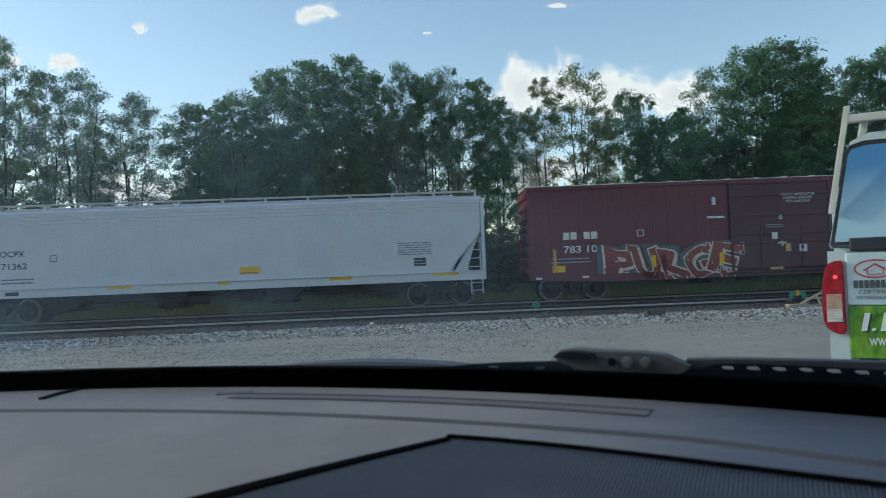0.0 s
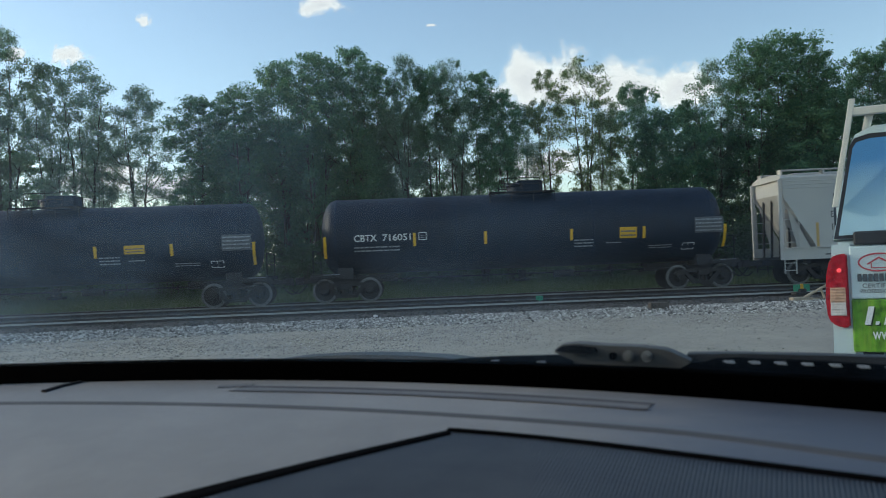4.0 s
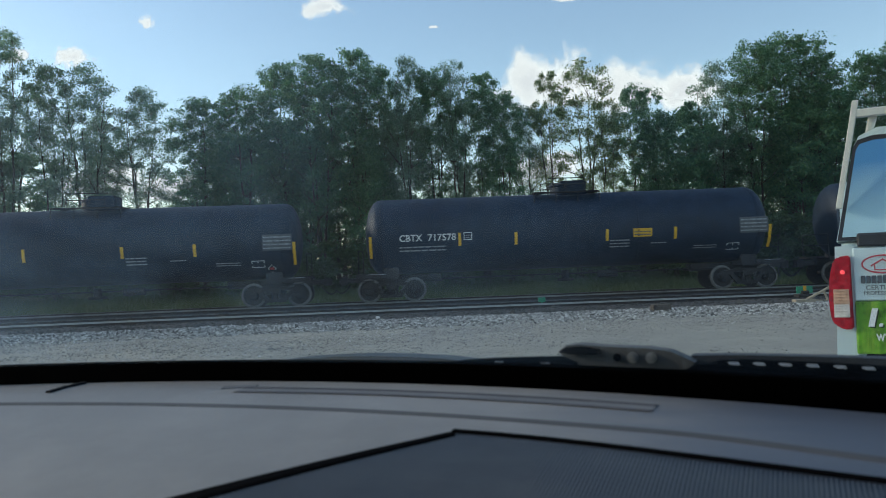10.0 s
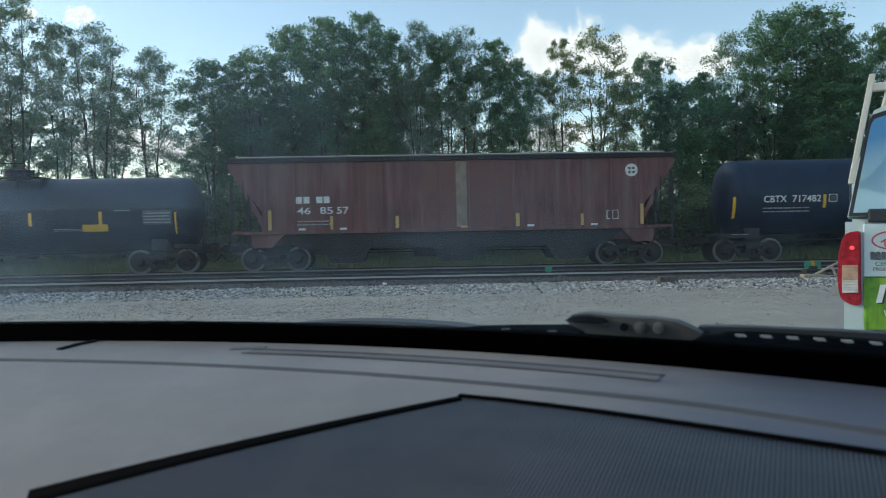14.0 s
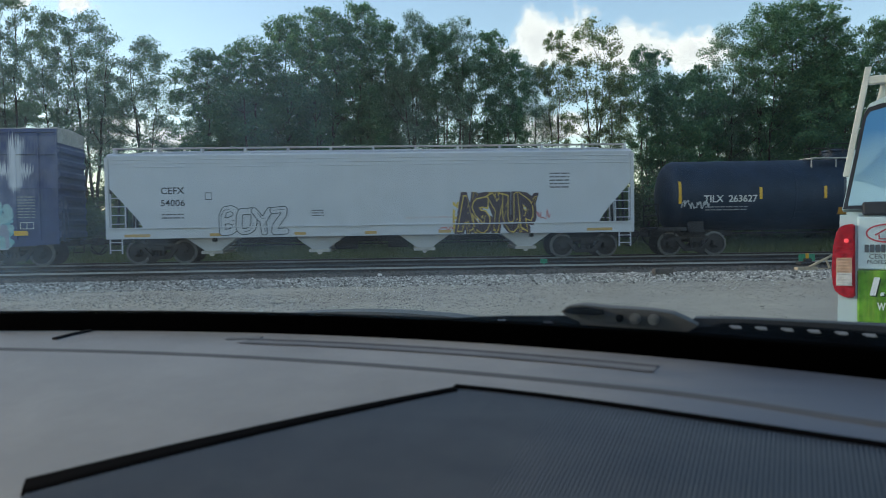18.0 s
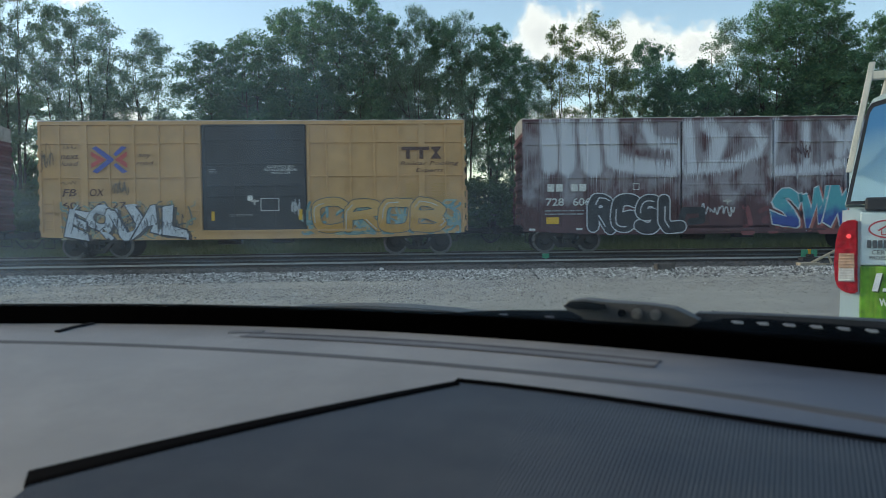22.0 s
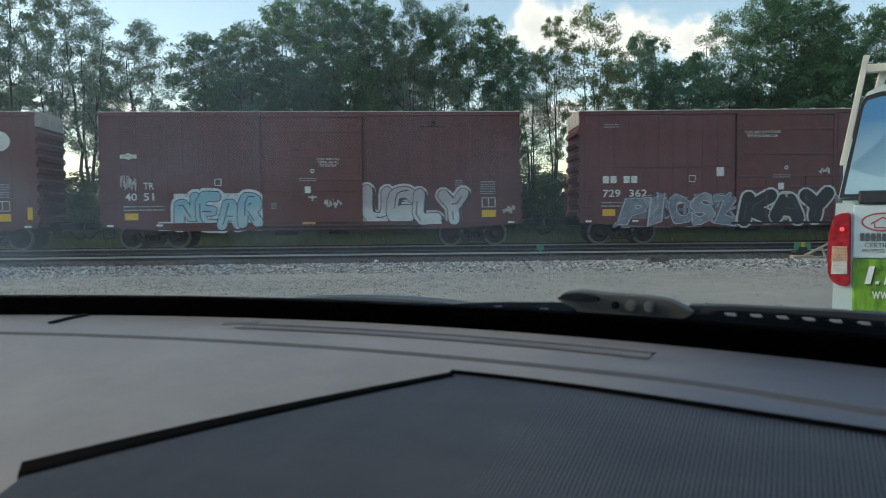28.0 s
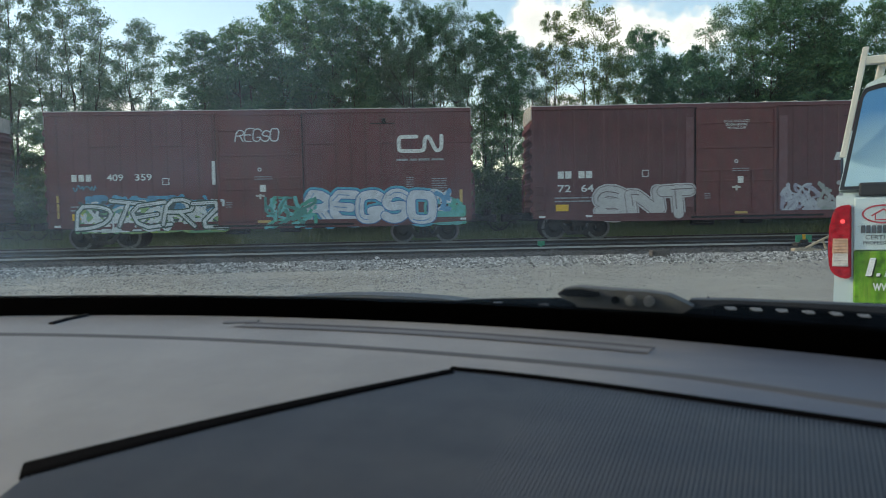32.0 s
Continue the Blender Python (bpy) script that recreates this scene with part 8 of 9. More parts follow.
white_rock = part("rock", bm, surface("pale_rock", (0.5, 0.485, 0.46), 0.9, vary=0.15, grain=10))
tagged(white_rock, "pale lone rock among the crushed stone", "rock")
white_rock.matrix_basis = pose(-2.2, 22.6, -0.1)
bm = bmesh.new()
box(bm, -0.28, 0.28, -0.12, 0.12, -0.1, 0.12, 0.03)
tagged(part("timber_block", bm, tie_wood), "dark tarred timber block lying on the stones", "timber").matrix_basis = pose(5.95, 21.9, -0.08, 0, 0, 12)

# ---- the pickup ahead ----
pale_body = surface("pale_mint_vinyl", (0.55, 0.66, 0.66), 0.3, vary=0.04, grain=2, coat=0.4)
grey_trim = surface("black_rubber_trim", (0.018, 0.018, 0.02), 0.6, vary=0.2)
rack_paint = surface("cream_rack_paint", (0.6, 0.58, 0.5), 0.45, vary=0.08, grain=8, dirt=(0.4, 0.36, 0.28), dirt_amount=0.3)
tyre_rubber = surface("tyre_rubber", (0.02, 0.02, 0.02), 0.85, vary=0.2)
sky_vinyl = fade((0.36, 0.56, 0.64), (0.06, 0.24, 0.48), 1.36, 1.86)
grass_vinyl = surface("printed_grass_vinyl", (0.1, 0.28, 0.02), 0.3, vary=0.45, grain=26, dirt=(0.3, 0.45, 0.06), dirt_scale=9, dirt_amount=0.8, streak=True)
lamp_red = surface("red_tail_lamp", (0.40, 0.012, 0.022), 0.12, vary=0.45, grain=45, coat=0.7, dirt=(0.60, 0.05, 0.05), dirt_scale=18, dirt_amount=0.7)
lamp_clear = surface("clear_lamp_lens", (0.62, 0.58, 0.54), 0.15, vary=0.25, grain=40, coat=0.6)
lamp_amber = surface("amber_lamp_lens", (0.58, 0.36, 0.24), 0.15, vary=0.2, grain=40, coat=0.6)
lens_spot_glow = glow("glowing_red_spot", (0.85, 0.06, 0.07), 0.6)
red_ink = surface("red_vinyl", (0.45, 0.05, 0.07), 0.4)
grey_ink = surface("dark_grey_vinyl", (0.07, 0.08, 0.09), 0.4)
chrome = surface("chrome", (0.7, 0.7, 0.7), 0.12, 1.0, vary=0.03)

truck = thing("pickup_truck", "pale mint pickup truck with canopy, ladder rack and printed graphics", "pickup truck")
bm = bmesh.new()
# side and floor of the load bed, with a slight tumblehome
prism(bm, [(0.0, 0.55), (0.0, 0.95), (0.035, 1.3), (0.12, 1.3), (0.12, 0.55)], 0.03, 1.75)
prism(bm, [(1.83, 0.55), (1.83, 0.95), (1.795, 1.3), (1.71, 1.3), (1.71, 0.55)], 0.03, 1.75)
box(bm, 0.1, 1.73, 0.05, 1.75, 0.55, 0.62)
part("bed", bm, pale_body, truck)
bm = bmesh.new()
prism(bm, [(-0.012, 0.62), (0.0, 1.29), (0.085, 1.29), (0.085, 0.62)], 0.0, 0.03)
prism(bm, [(1.842, 0.62), (1.83, 1.29), (1.745, 1.29), (1.745, 0.62)], 0.0, 0.03)
part("corner_panel", bm, pale_body, truck)
tailgate = None
bm = bmesh.new()
box(bm, 0.079, 1.751, -0.012, 0.03, 1.015, 1.28, 0.008)
tailgate = part("tailgate", bm, surface("pale_sky_vinyl", (0.56, 0.68, 0.7), 0.3, vary=0.06, grain=3, coat=0.4), truck)
bm = bmesh.new()
box(bm, 0.079, 1.751, -0.012, 0.03, 0.75, 1.013, 0.008)
part("grass_print", bm, grass_vinyl, tailgate, "printed grass on the tailgate's foot")
bm = bmesh.new()
box(bm, 0.10, 1.73, -0.022, 0.03, 1.285, 1.352, 0.01)
part("tailgate_spoiler", bm, grey_trim, truck)
FLAT = -0.018


def flat_bars(name, spans, material, parent, y=FLAT, label=""):
    bm = bmesh.new()
    for x0, x1, z0, z1 in spans:
        box(bm, x0, x1, y - 0.002, y + 0.002, z0, z1)
    return part(name, bm, material, parent, label)


def oval(bm, cx, cz, rx, rz, t, y):
    n = 32
    a = [bm.verts.new((cx + rx * math.cos(i * 6.2832 / n), y, cz + rz * math.sin(i * 6.2832 / n))) for i in range(n)]
    b = [bm.verts.new((cx + (rx - t) * math.cos(i * 6.2832 / n), y, cz + (rz - t) * math.sin(i * 6.2832 / n))) for i in range(n)]
    for i in range(n):
        bm.faces.new((a[i - 1], a[i], b[i], b[i - 1]))


bm = bmesh.new()
oval(bm, 0.207, 1.196, 0.093, 0.047, 0.008, FLAT)
prism(bm, [(0.154, 1.190), (0.207, 1.224), (0.260, 1.190), (0.257, 1.183), (0.207, 1.215), (0.157, 1.183)], FLAT - 0.002, FLAT)
box(bm, 0.170, 0.175, FLAT - 0.002, FLAT, 1.166, 1.193)
box(bm, 0.239, 0.244, FLAT - 0.002, FLAT, 1.166, 1.193)
box(bm, 0.175, 0.239, FLAT - 0.002, FLAT, 1.166, 1.171)
part("house_emblem", bm, red_ink, tailgate, "red oval with a house outline")
flat_bars("brand_bar", [(0.110 + i * 0.024, 0.128 + i * 0.024, 1.102, 1.140) for i in range(8)], grey_ink, tailgate)


def tail_text(body, x0, x1, z0, z1, material):
    v, faces = glyphs(body, 0.012)
    lo, hi = v.min(0), v.max(0)
    soup("lettering", [(x0 + a * (x1 - x0), FLAT - 0.001, z0 + b * (z1 - z0)) for a, b in (v - lo) / (hi - lo)], faces, material, tailgate)



tail_text("CERTIFIED", 0.130, 0.278, 1.070, 1.092, grey_ink)
tail_text("PROFESSIONAL", 0.121, 0.290, 1.045, 1.063, grey_ink)
white_vinyl = surface("white_vinyl", (0.75, 0.77, 0.77), 0.4, vary=0.05)
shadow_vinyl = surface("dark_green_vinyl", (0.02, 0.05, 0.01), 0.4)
for dx, dz, off, m, name in ((0.006, -0.006, 0.0015, shadow_vinyl, "lettering_shadow"), (0, 0, 0.0, white_vinyl, "phone_bar")):
    bm = bmesh.new()
    for x0, x1, z0, z1 in ((0.132, 0.158, 0.888, 0.978), (0.178, 0.194, 0.888, 0.904), (0.215, 0.268, 0.888, 0.978), (0.285, 0.338, 0.888, 0.978), (0.36, 0.376, 0.888, 0.904), (0.395, 0.448, 0.888, 0.978)):
        prism(bm, [(u + (z - 0.888) * 0.22 + dx, z + dz) for u, z in ((x0, z0), (x1, z0), (x1, z1), (x0, z1))], FLAT - 0.003 + off, FLAT - 0.001 + off)
    part(name, bm, m, tailgate)
tail_text("www", 0.165, 0.275, 0.815, 0.853, white_vinyl)
flat_bars("web_bar", [(0.29 + i * 0.045, 0.325 + i * 0.045, 0.818, 0.853) for i in range(8)], white_vinyl, tailgate)
for side, x in ((1, 0.0), (-1, 1.83)):
    bm = bmesh.new()
    prism(bm, [(x - side * 0.030, 0.93), (x - side * 0.036, 1.02), (x - side * 0.030, 1.13), (x - side * 0.012, 1.215), (x + side * 0.012, 1.238), (x + side * 0.068, 1.245), (x + side * 0.071, 0.875), (x + side * 0.03, 0.872), (x - side * 0.012, 0.895)], -0.03, 0.16)
    bmesh.ops.bevel(bm, geom=list(bm.edges), offset=0.008, segments=2, affect="EDGES")
    tail = part("tail_lamp", bm, lamp_red, truck, "red tail lamp")
    for name, z0, z1, m in (("indicator_lens", 1.00, 1.075, lamp_amber), ("reversing_lens", 0.935, 1.00, lamp_clear)):
        bm = bmesh.new()
        prism(bm, [(x - side * 0.016, z0), (x - side * 0.014, z1), (x + side * 0.054, z1), (x + side * 0.056, z0)], -0.036, -0.02)
        for k in range(5):
            z = z0 + (z1 - z0) * (k + 0.5) / 5
            rod(bm, (x - side * 0.012, -0.036, z), (x + side * 0.052, -0.036, z), 0.0028, 6)
        part(name, bm, m, tail, "ribbed clear lens")
    # small glowing disc put in for the highlights on the lens
    bm = bmesh.new()
    lathe(bm, [(-0.036, 0.001), (-0.034, 0.009), (-0.028, 0.012)], 14, "Y", (x + side * 0.03, 0, 1.16))
    part("lens_spot", bm, lens_spot_glow, tail, "bright red spot on the lamp lens", True)
bm = bmesh.new()
box(bm, 0.03, 1.80, -0.14, 0.02, 0.44, 0.60, 0.04)
part("rear_bumper", bm, chrome, truck)
bm = bmesh.new()
# canopy shell: leaning rear, rounded roof edge
side_prof = [(0.010, 1.315), (0.108, 1.80), (0.135, 1.86), (0.22, 1.90), (1.61, 1.90), (1.695, 1.86), (1.722, 1.80), (1.82, 1.315)]
a = [bm.verts.new((u, 0.0 + (z - 1.3) * 0.32, z)) for u, z in side_prof]
b = [bm.verts.new((u, 1.75, z)) for u, z in side_prof]
for i in range(len(a) - 1):
    bm.faces.new((a[i], a[i + 1], b[i + 1], b[i]))
bm.faces.new(b)
part("canopy", bm, pale_body, truck, smooth=True)
inner = [(0.036, 1.335), (0.119, 1.785), (0.137, 1.815), (0.20, 1.832), (1.63, 1.832), (1.693, 1.815), (1.711, 1.785), (1.794, 1.335)]
seal = [(0.014, 1.318), (0.106, 1.80), (0.128, 1.838), (0.195, 1.858), (1.635, 1.858), (1.702, 1.838), (1.724, 1.80), (1.816, 1.318)]


def ring_between(one, two, off):
    bm = bmesh.new()
    a = [bm.verts.new((u, off + (z - 1.3) * 0.32, z)) for u, z in one]
    b = [bm.verts.new((u, off + (z - 1.3) * 0.32, z)) for u, z in two]
    for i in range(8):
        bm.faces.new((a[i - 1], a[i], b[i], b[i - 1]))
    return bm


part("canopy_rear_frame", ring_between(side_prof, seal, 0.0), pale_body, truck)
bm = ring_between(seal, inner, -0.006)
part("canopy_seal", bm, grey_trim, truck)
bm = bmesh.new()
a = [bm.verts.new((u, -0.012 + (z - 1.3) * 0.32, z)) for u, z in inner]
bm.faces.new(a)
part("canopy_rear_panel", bm, sky_vinyl, truck, "panel printed with a blue sky")
# ladder rack
for x in (0.0275, 1.8025):
    q = 1 if x < 1 else -1
    bm = bmesh.new()
    for v in box(bm, x - 0.0145, x + 0.0145, -0.02, 0.03, 1.48, 2.025, 0.004):
        pass
    for v in bm.verts:
        v.co.x += q * (v.co.z - 1.48) * 0.18
        v.co.y += (v.co.z - 1.48) * 0.1
    part("rack_post", bm, rack_paint, truck)
bm = bmesh.new()
box(bm, 0.122, 1.708, 0.03, 0.07, 1.937, 1.978, 0.006)
part("rack_crossbar", bm, rack_paint, truck)
bm = bmesh.new()
for x in (0.2, 1.6):
    rod(bm, (x, 0.06, 1.94), (x, 3.3, 1.94), 0.02, 8)
part("rack_rail", bm, rack_paint, truck)
bm = bmesh.new()
prism(bm, [(0.22, 1.845), (0.40, 1.885), (1.43, 1.885), (1.61, 1.845)], 0.3, 0.9)
part("roof_light_bar", bm, pale_body, truck)
# cab, bonnet and wheels
bm = bmesh.new()
prism(bm, [(1.78, 0.5), (1.78, 1.3), (1.9, 1.76), (3.0, 1.78), (3.62, 1.3), (4.85, 1.15), (4.95, 0.5)], 0.03, 1.80, "X")
bmesh.ops.bevel(bm, geom=list(bm.edges), offset=0.04, segments=2, affect="EDGES")
part("cab", bm, pale_body, truck)
bm = bmesh.new()
for s in (0.02, 1.81):
    prism(bm, [(1.98, 1.34), (2.05, 1.68), (2.95, 1.7), (3.45, 1.34)], s - 0.008, s + 0.008, "X")
part("side_window", bm, surface("dark_window_glass", (0.02, 0.025, 0.03), 0.08, coat=0.5), truck)
for y in (0.95, 4.1):
    for x in (0.12, 1.71):
        bm = bmesh.new()
        lathe(bm, [(x - 0.11, 0.24), (x - 0.12, 0.33), (x - 0.08, 0.365), (x + 0.08, 0.365), (x + 0.12, 0.33), (x + 0.11, 0.24)], 28, "X", (0, y, 0.365))
        wheel = part("wheel", bm, tyre_rubber, truck, smooth=True)
        bm = bmesh.new()
        lathe(bm, [(x - 0.115, 0.05), (x - 0.10, 0.23), (x + 0.10, 0.23), (x + 0.115, 0.05)], 20, "X", (0, y, 0.365))
        part("rim", bm, chrome, wheel, smooth=True)
truck.matrix_basis = pose(1.95, 3.9, 0.125, 0, 0, -27)

# ---- the car that the camera sits in ----
HEAD = 24.0
dash_plastic = surface("grey_dashboard_plastic", (0.225, 0.222, 0.214), 0.55, vary=0.07, grain=5, bump=0.12, bump_scale=900, dirt=(0.31, 0.305, 0.29), dirt_scale=6, dirt_amount=0.6)
def dimmed_across(m, start, end, dim_tone, rough):
    """Paints falling light into a plastic from start to end across the car, with smeared edges: the dim end is darker
    and smoother.
    """
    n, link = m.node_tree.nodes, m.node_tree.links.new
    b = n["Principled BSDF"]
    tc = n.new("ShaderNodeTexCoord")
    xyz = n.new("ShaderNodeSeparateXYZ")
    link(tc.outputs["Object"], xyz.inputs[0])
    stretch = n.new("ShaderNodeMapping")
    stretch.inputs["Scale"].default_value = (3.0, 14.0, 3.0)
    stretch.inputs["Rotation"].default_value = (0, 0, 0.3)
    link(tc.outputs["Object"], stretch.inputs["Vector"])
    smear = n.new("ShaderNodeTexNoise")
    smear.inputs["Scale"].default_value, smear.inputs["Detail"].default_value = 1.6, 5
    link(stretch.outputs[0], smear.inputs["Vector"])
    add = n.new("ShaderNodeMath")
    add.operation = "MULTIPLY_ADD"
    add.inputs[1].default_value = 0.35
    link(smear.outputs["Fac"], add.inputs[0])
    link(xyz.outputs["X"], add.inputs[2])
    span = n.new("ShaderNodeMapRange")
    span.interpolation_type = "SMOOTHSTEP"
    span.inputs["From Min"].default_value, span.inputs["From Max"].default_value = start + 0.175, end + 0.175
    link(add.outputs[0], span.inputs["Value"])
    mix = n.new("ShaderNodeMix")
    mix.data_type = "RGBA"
    mix.inputs["B"].default_value = (*dim_tone, 1)
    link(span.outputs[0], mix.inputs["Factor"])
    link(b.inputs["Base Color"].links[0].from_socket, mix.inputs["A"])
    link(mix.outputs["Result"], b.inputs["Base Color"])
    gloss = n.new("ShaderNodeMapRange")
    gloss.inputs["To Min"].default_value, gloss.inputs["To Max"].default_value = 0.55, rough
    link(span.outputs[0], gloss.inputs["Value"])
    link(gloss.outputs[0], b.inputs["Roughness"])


# the dashboard's shade towards the right is put into its colour
dimmed_across(dash_plastic, -0.34, 0.06, (0.078, 0.095, 0.126), 0.45)
mat_black = surface("dark_rubber_edge", (0.008, 0.009, 0.012), 0.85, vary=0.1)
mat_black.node_tree.nodes["Principled BSDF"].inputs["Specular IOR Level"].default_value = 0.15
frit_black = surface("black_glass_border", (0.002, 0.002, 0.0025), 0.8, vary=0.05)
frit_black.node_tree.nodes["Principled BSDF"].inputs["Specular IOR Level"].default_value = 0.02
own = thing("car", "grey car with plastic dashboard and hazy windscreen", "car")
own.matrix_basis = pose(0, 0, 0, 0, 0, -HEAD)
EYE = 1.4


def far_edge(r):
    return 0.925 - 0.30 * (r + 0.45) ** 2


def dash_drop(k):
    """How far the dashboard lies under the eye, k from its far edge (0) to its near edge (1)."""
    return 0.158 + 0.028 * k + 0.095 * k * k


def dash_point(r, k, up=0.0):
    f = far_edge(r) * (1 - k) + 0.22 * k
    return (r, f, EYE - dash_drop(k) + up)


bm = bmesh.new()
rs = [-1.35 + 0.03 * i for i in range(66)]
ks = [0, 0.02, 0.05, 0.1, 0.15, 0.185, 0.193, 0.200, 0.208, 0.216, 0.228, 0.25, 0.3, 0.4, 0.5, 0.6, 0.7, 0.8, 0.9, 1.0]
rows = []
for k in ks:
    rows.append([bm.verts.new(dash_point(r, k)) for r in rs])
for j in range(len(ks) - 1):
    for i in range(len(rs) - 1):
        bm.faces.new((rows[j][i], rows[j][i + 1], rows[j + 1][i + 1], rows[j + 1][i]))
under = [bm.verts.new((v.co.x, v.co.y + 0.02, v.co.z - 0.06)) for v in rows[0]]
for i in range(len(rs) - 1):
    bm.faces.new((rows[0][i], rows[0][i + 1], under[i + 1], under[i]))
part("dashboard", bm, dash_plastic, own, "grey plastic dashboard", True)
# plain bulkhead that carries the dashboard, down to the road
bm = bmesh.new()
box(bm, -0.9, 0.5, 0.45, 0.85, 0.34, 1.12, 0.02)
part("bulkhead", bm, mat_black, own)
# roof, side and rear panels, out of view, added to dim the dashboard
lining = surface("grey_cabin_lining", (0.22, 0.22, 0.215), 0.9, vary=0.06, grain=20, bump=0.2, bump_scale=300)
bm = bmesh.new()
box(bm, -1.3, 0.56, -2.0, 0.16, 1.70, 1.73, 0.01)
part("unseen_roof_lining", bm, lining, own)
bm = bmesh.new()
box(bm, 0.50, 0.56, -2.0, 0.72, 0.34, 1.70, 0.01)
part("unseen_side_panel", bm, lining, own)
bm = bmesh.new()
box(bm, -1.3, 0.50, -2.03, -2.0, 0.34, 1.70, 0.01)
part("rear_panel", bm, lining, own)


def lie(r, f):
    """Height of the dashboard's top at a place right and forward of the eye."""
    e = far_edge(r)
    return EYE - dash_drop(max(0, min(1, (e - f) / (e - 0.22))))


def strip(points, width):
    """Outline of a ribbon along a line of points; width: one number, or those of its two ends."""
    left, right = [], []
    for i, p in enumerate(points):
        a, b = Vector(points[max(0, i - 1)]), Vector(points[min(len(points) - 1, i + 1)])
        d = (b - a).normalized()
        w = width if isinstance(width, float) else width[0] + (width[1] - width[0]) * i / (len(points) - 1)
        left.append((p[0] - d.y * w / 2, p[1] + d.x * w / 2))
        right.append((p[0] + d.y * w / 2, p[1] - d.x * w / 2))
    return left, right


def ribbon(name, points, width, up, thick, material, parent, label=""):
    """A bevelled band lying on the dashboard, in one piece."""
    bm = bmesh.new()
    rings = []
    for (l, r) in zip(*strip(points, width)):
        l, r = Vector(l), Vector(r)
        m1, m2 = l.lerp(r, 0.2), l.lerp(r, 0.8)
        rings.append([bm.verts.new((p.x, p.y, lie(p.x, p.y) + up + h)) for p, h in ((l, 0), (l, thick * 0.7), (m1, thick), (m2, thick), (r, thick * 0.7), (r, 0))])
    for p, q in zip(rings, rings[1:]):
        for i in range(5):
            bm.faces.new((p[i], p[i + 1], q[i + 1], q[i]))
    bm.faces.new(rings[0])
    bm.faces.new(rings[-1])
    return part(name, bm, material, parent, label)


def between(a, b, n):
    return [(a[0] + (b[0] - a[0]) * i / n, a[1] + (b[1] - a[1]) * i / n) for i in range(n + 1)]


# soft dark seam across the dashboard: a flat ribbon coloured as the groove's shade
ribbon("dashboard_seam", [(r, far_edge(r) + (0.22 - far_edge(r)) * (0.202 + 0.026 * ease(-0.12, 0.1, r))) for r in rs[2:62]], 0.013, 0.0, 0.0006, surface("seam_shade_grey", (0.07, 0.07, 0.072), 0.7), own, "dark grey seam")
# dark block added out of view to shade the dashboard's right
bm = bmesh.new()
prism(bm, [(0.28, 1.10), (0.80, 1.10), (0.76, 1.27), (0.58, 1.42), (0.36, 1.52), (0.28, 1.50)], 0.17, 0.50, "X")
bmesh.ops.bevel(bm, geom=list(bm.edges), offset=0.02, segments=2, affect="EDGES")
part("unseen_shade_block", bm, mat_black, own, "dark unseen block that shades the dashboard")
# ribbed screen cover with its dark border
CORNER, LEFT = (-0.326, 0.722), (-0.62, 0.424)


def front_line(r):
    """Far edge of the cover, along the dashboard's own curve."""
    return far_edge(r) + (0.22 - far_edge(r)) * (0.279 + 0.026 * ease(-0.3, 0.1, r))


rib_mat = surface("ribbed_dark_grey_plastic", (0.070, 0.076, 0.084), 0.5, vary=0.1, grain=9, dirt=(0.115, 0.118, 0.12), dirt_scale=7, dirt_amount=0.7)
# cover darkened to the right as well, its dimmer light painted in
dimmed_across(rib_mat, -0.40, 0.10, (0.019, 0.027, 0.040), 0.5)
bm = bmesh.new()
RIBS, last = 290, None
for i in range(RIBS * 2 + 1):
    r0 = -0.595 + 1.035 * i / (RIBS * 2)
    if r0 > CORNER[0]:
        f1 = front_line(r0)
    else:
        f1 = LEFT[1] + (CORNER[1] - LEFT[1]) * (r0 - LEFT[0]) / (CORNER[0] - LEFT[0])
    line = []
    for j in range(9):
        r, g = r0 * (1 - 0.01 * j), f1 + (0.24 - f1) * j / 8
        line.append(bm.verts.new((r, g, lie(r, g) + 0.0012 + (0.0009 if i % 2 else 0.0))))
    if last:
        for j in range(8):
            bm.faces.new((last[j], last[j + 1], line[j + 1], line[j]))
    last = line
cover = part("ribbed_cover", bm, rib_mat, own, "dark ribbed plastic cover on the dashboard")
ribbon("cover_border", between((LEFT[0] + 0.018, LEFT[1] + 0.012), (CORNER[0] + 0.004, CORNER[1] - 0.004), 8), (0.028, 0.013), 0.0, 0.0035, frit_black, own, "black raised border")
ribbon("cover_front_border", [(CORNER[0] + 0.05 * i, front_line(CORNER[0] + 0.05 * i)) for i in range(16)], 0.008, 0.0, 0.004, frit_black, own)
# defroster slot, seam and a pencil-like strip
slot = [(-0.70 + 0.04 * i, far_edge(-0.70 + 0.04 * i) - 0.057) for i in range(15)]
slot_dark = surface("slot_shade_grey", (0.075, 0.077, 0.082), 0.7)
vent = ribbon("defroster_slot", slot, 0.03, 0.0004, 0.0004, surface("slot_grey", (0.145, 0.147, 0.15), 0.6), own, "grey defroster strip")
ribbon("slot_line", [(r, f + 0.009) for r, f in slot], 0.007, 0.0010, 0.0005, slot_dark, vent)
ribbon("slot_line", [(r, f - 0.015) for r, f in slot], 0.005, 0.0010, 0.0005, slot_dark, vent)
ribbon("slot_tip", [(-0.735, 0.853), (-0.715, 0.862), (-0.69, 0.872)], 0.016, 0.0005, 0.0012, bpy.data.materials["slot_grey"], vent)
ribbon("wire", [(-0.985, 0.772), (-0.988, 0.804), (-0.984, 0.835)], 0.009, 0.0, 0.003, mat_black, own, "thin black wire")

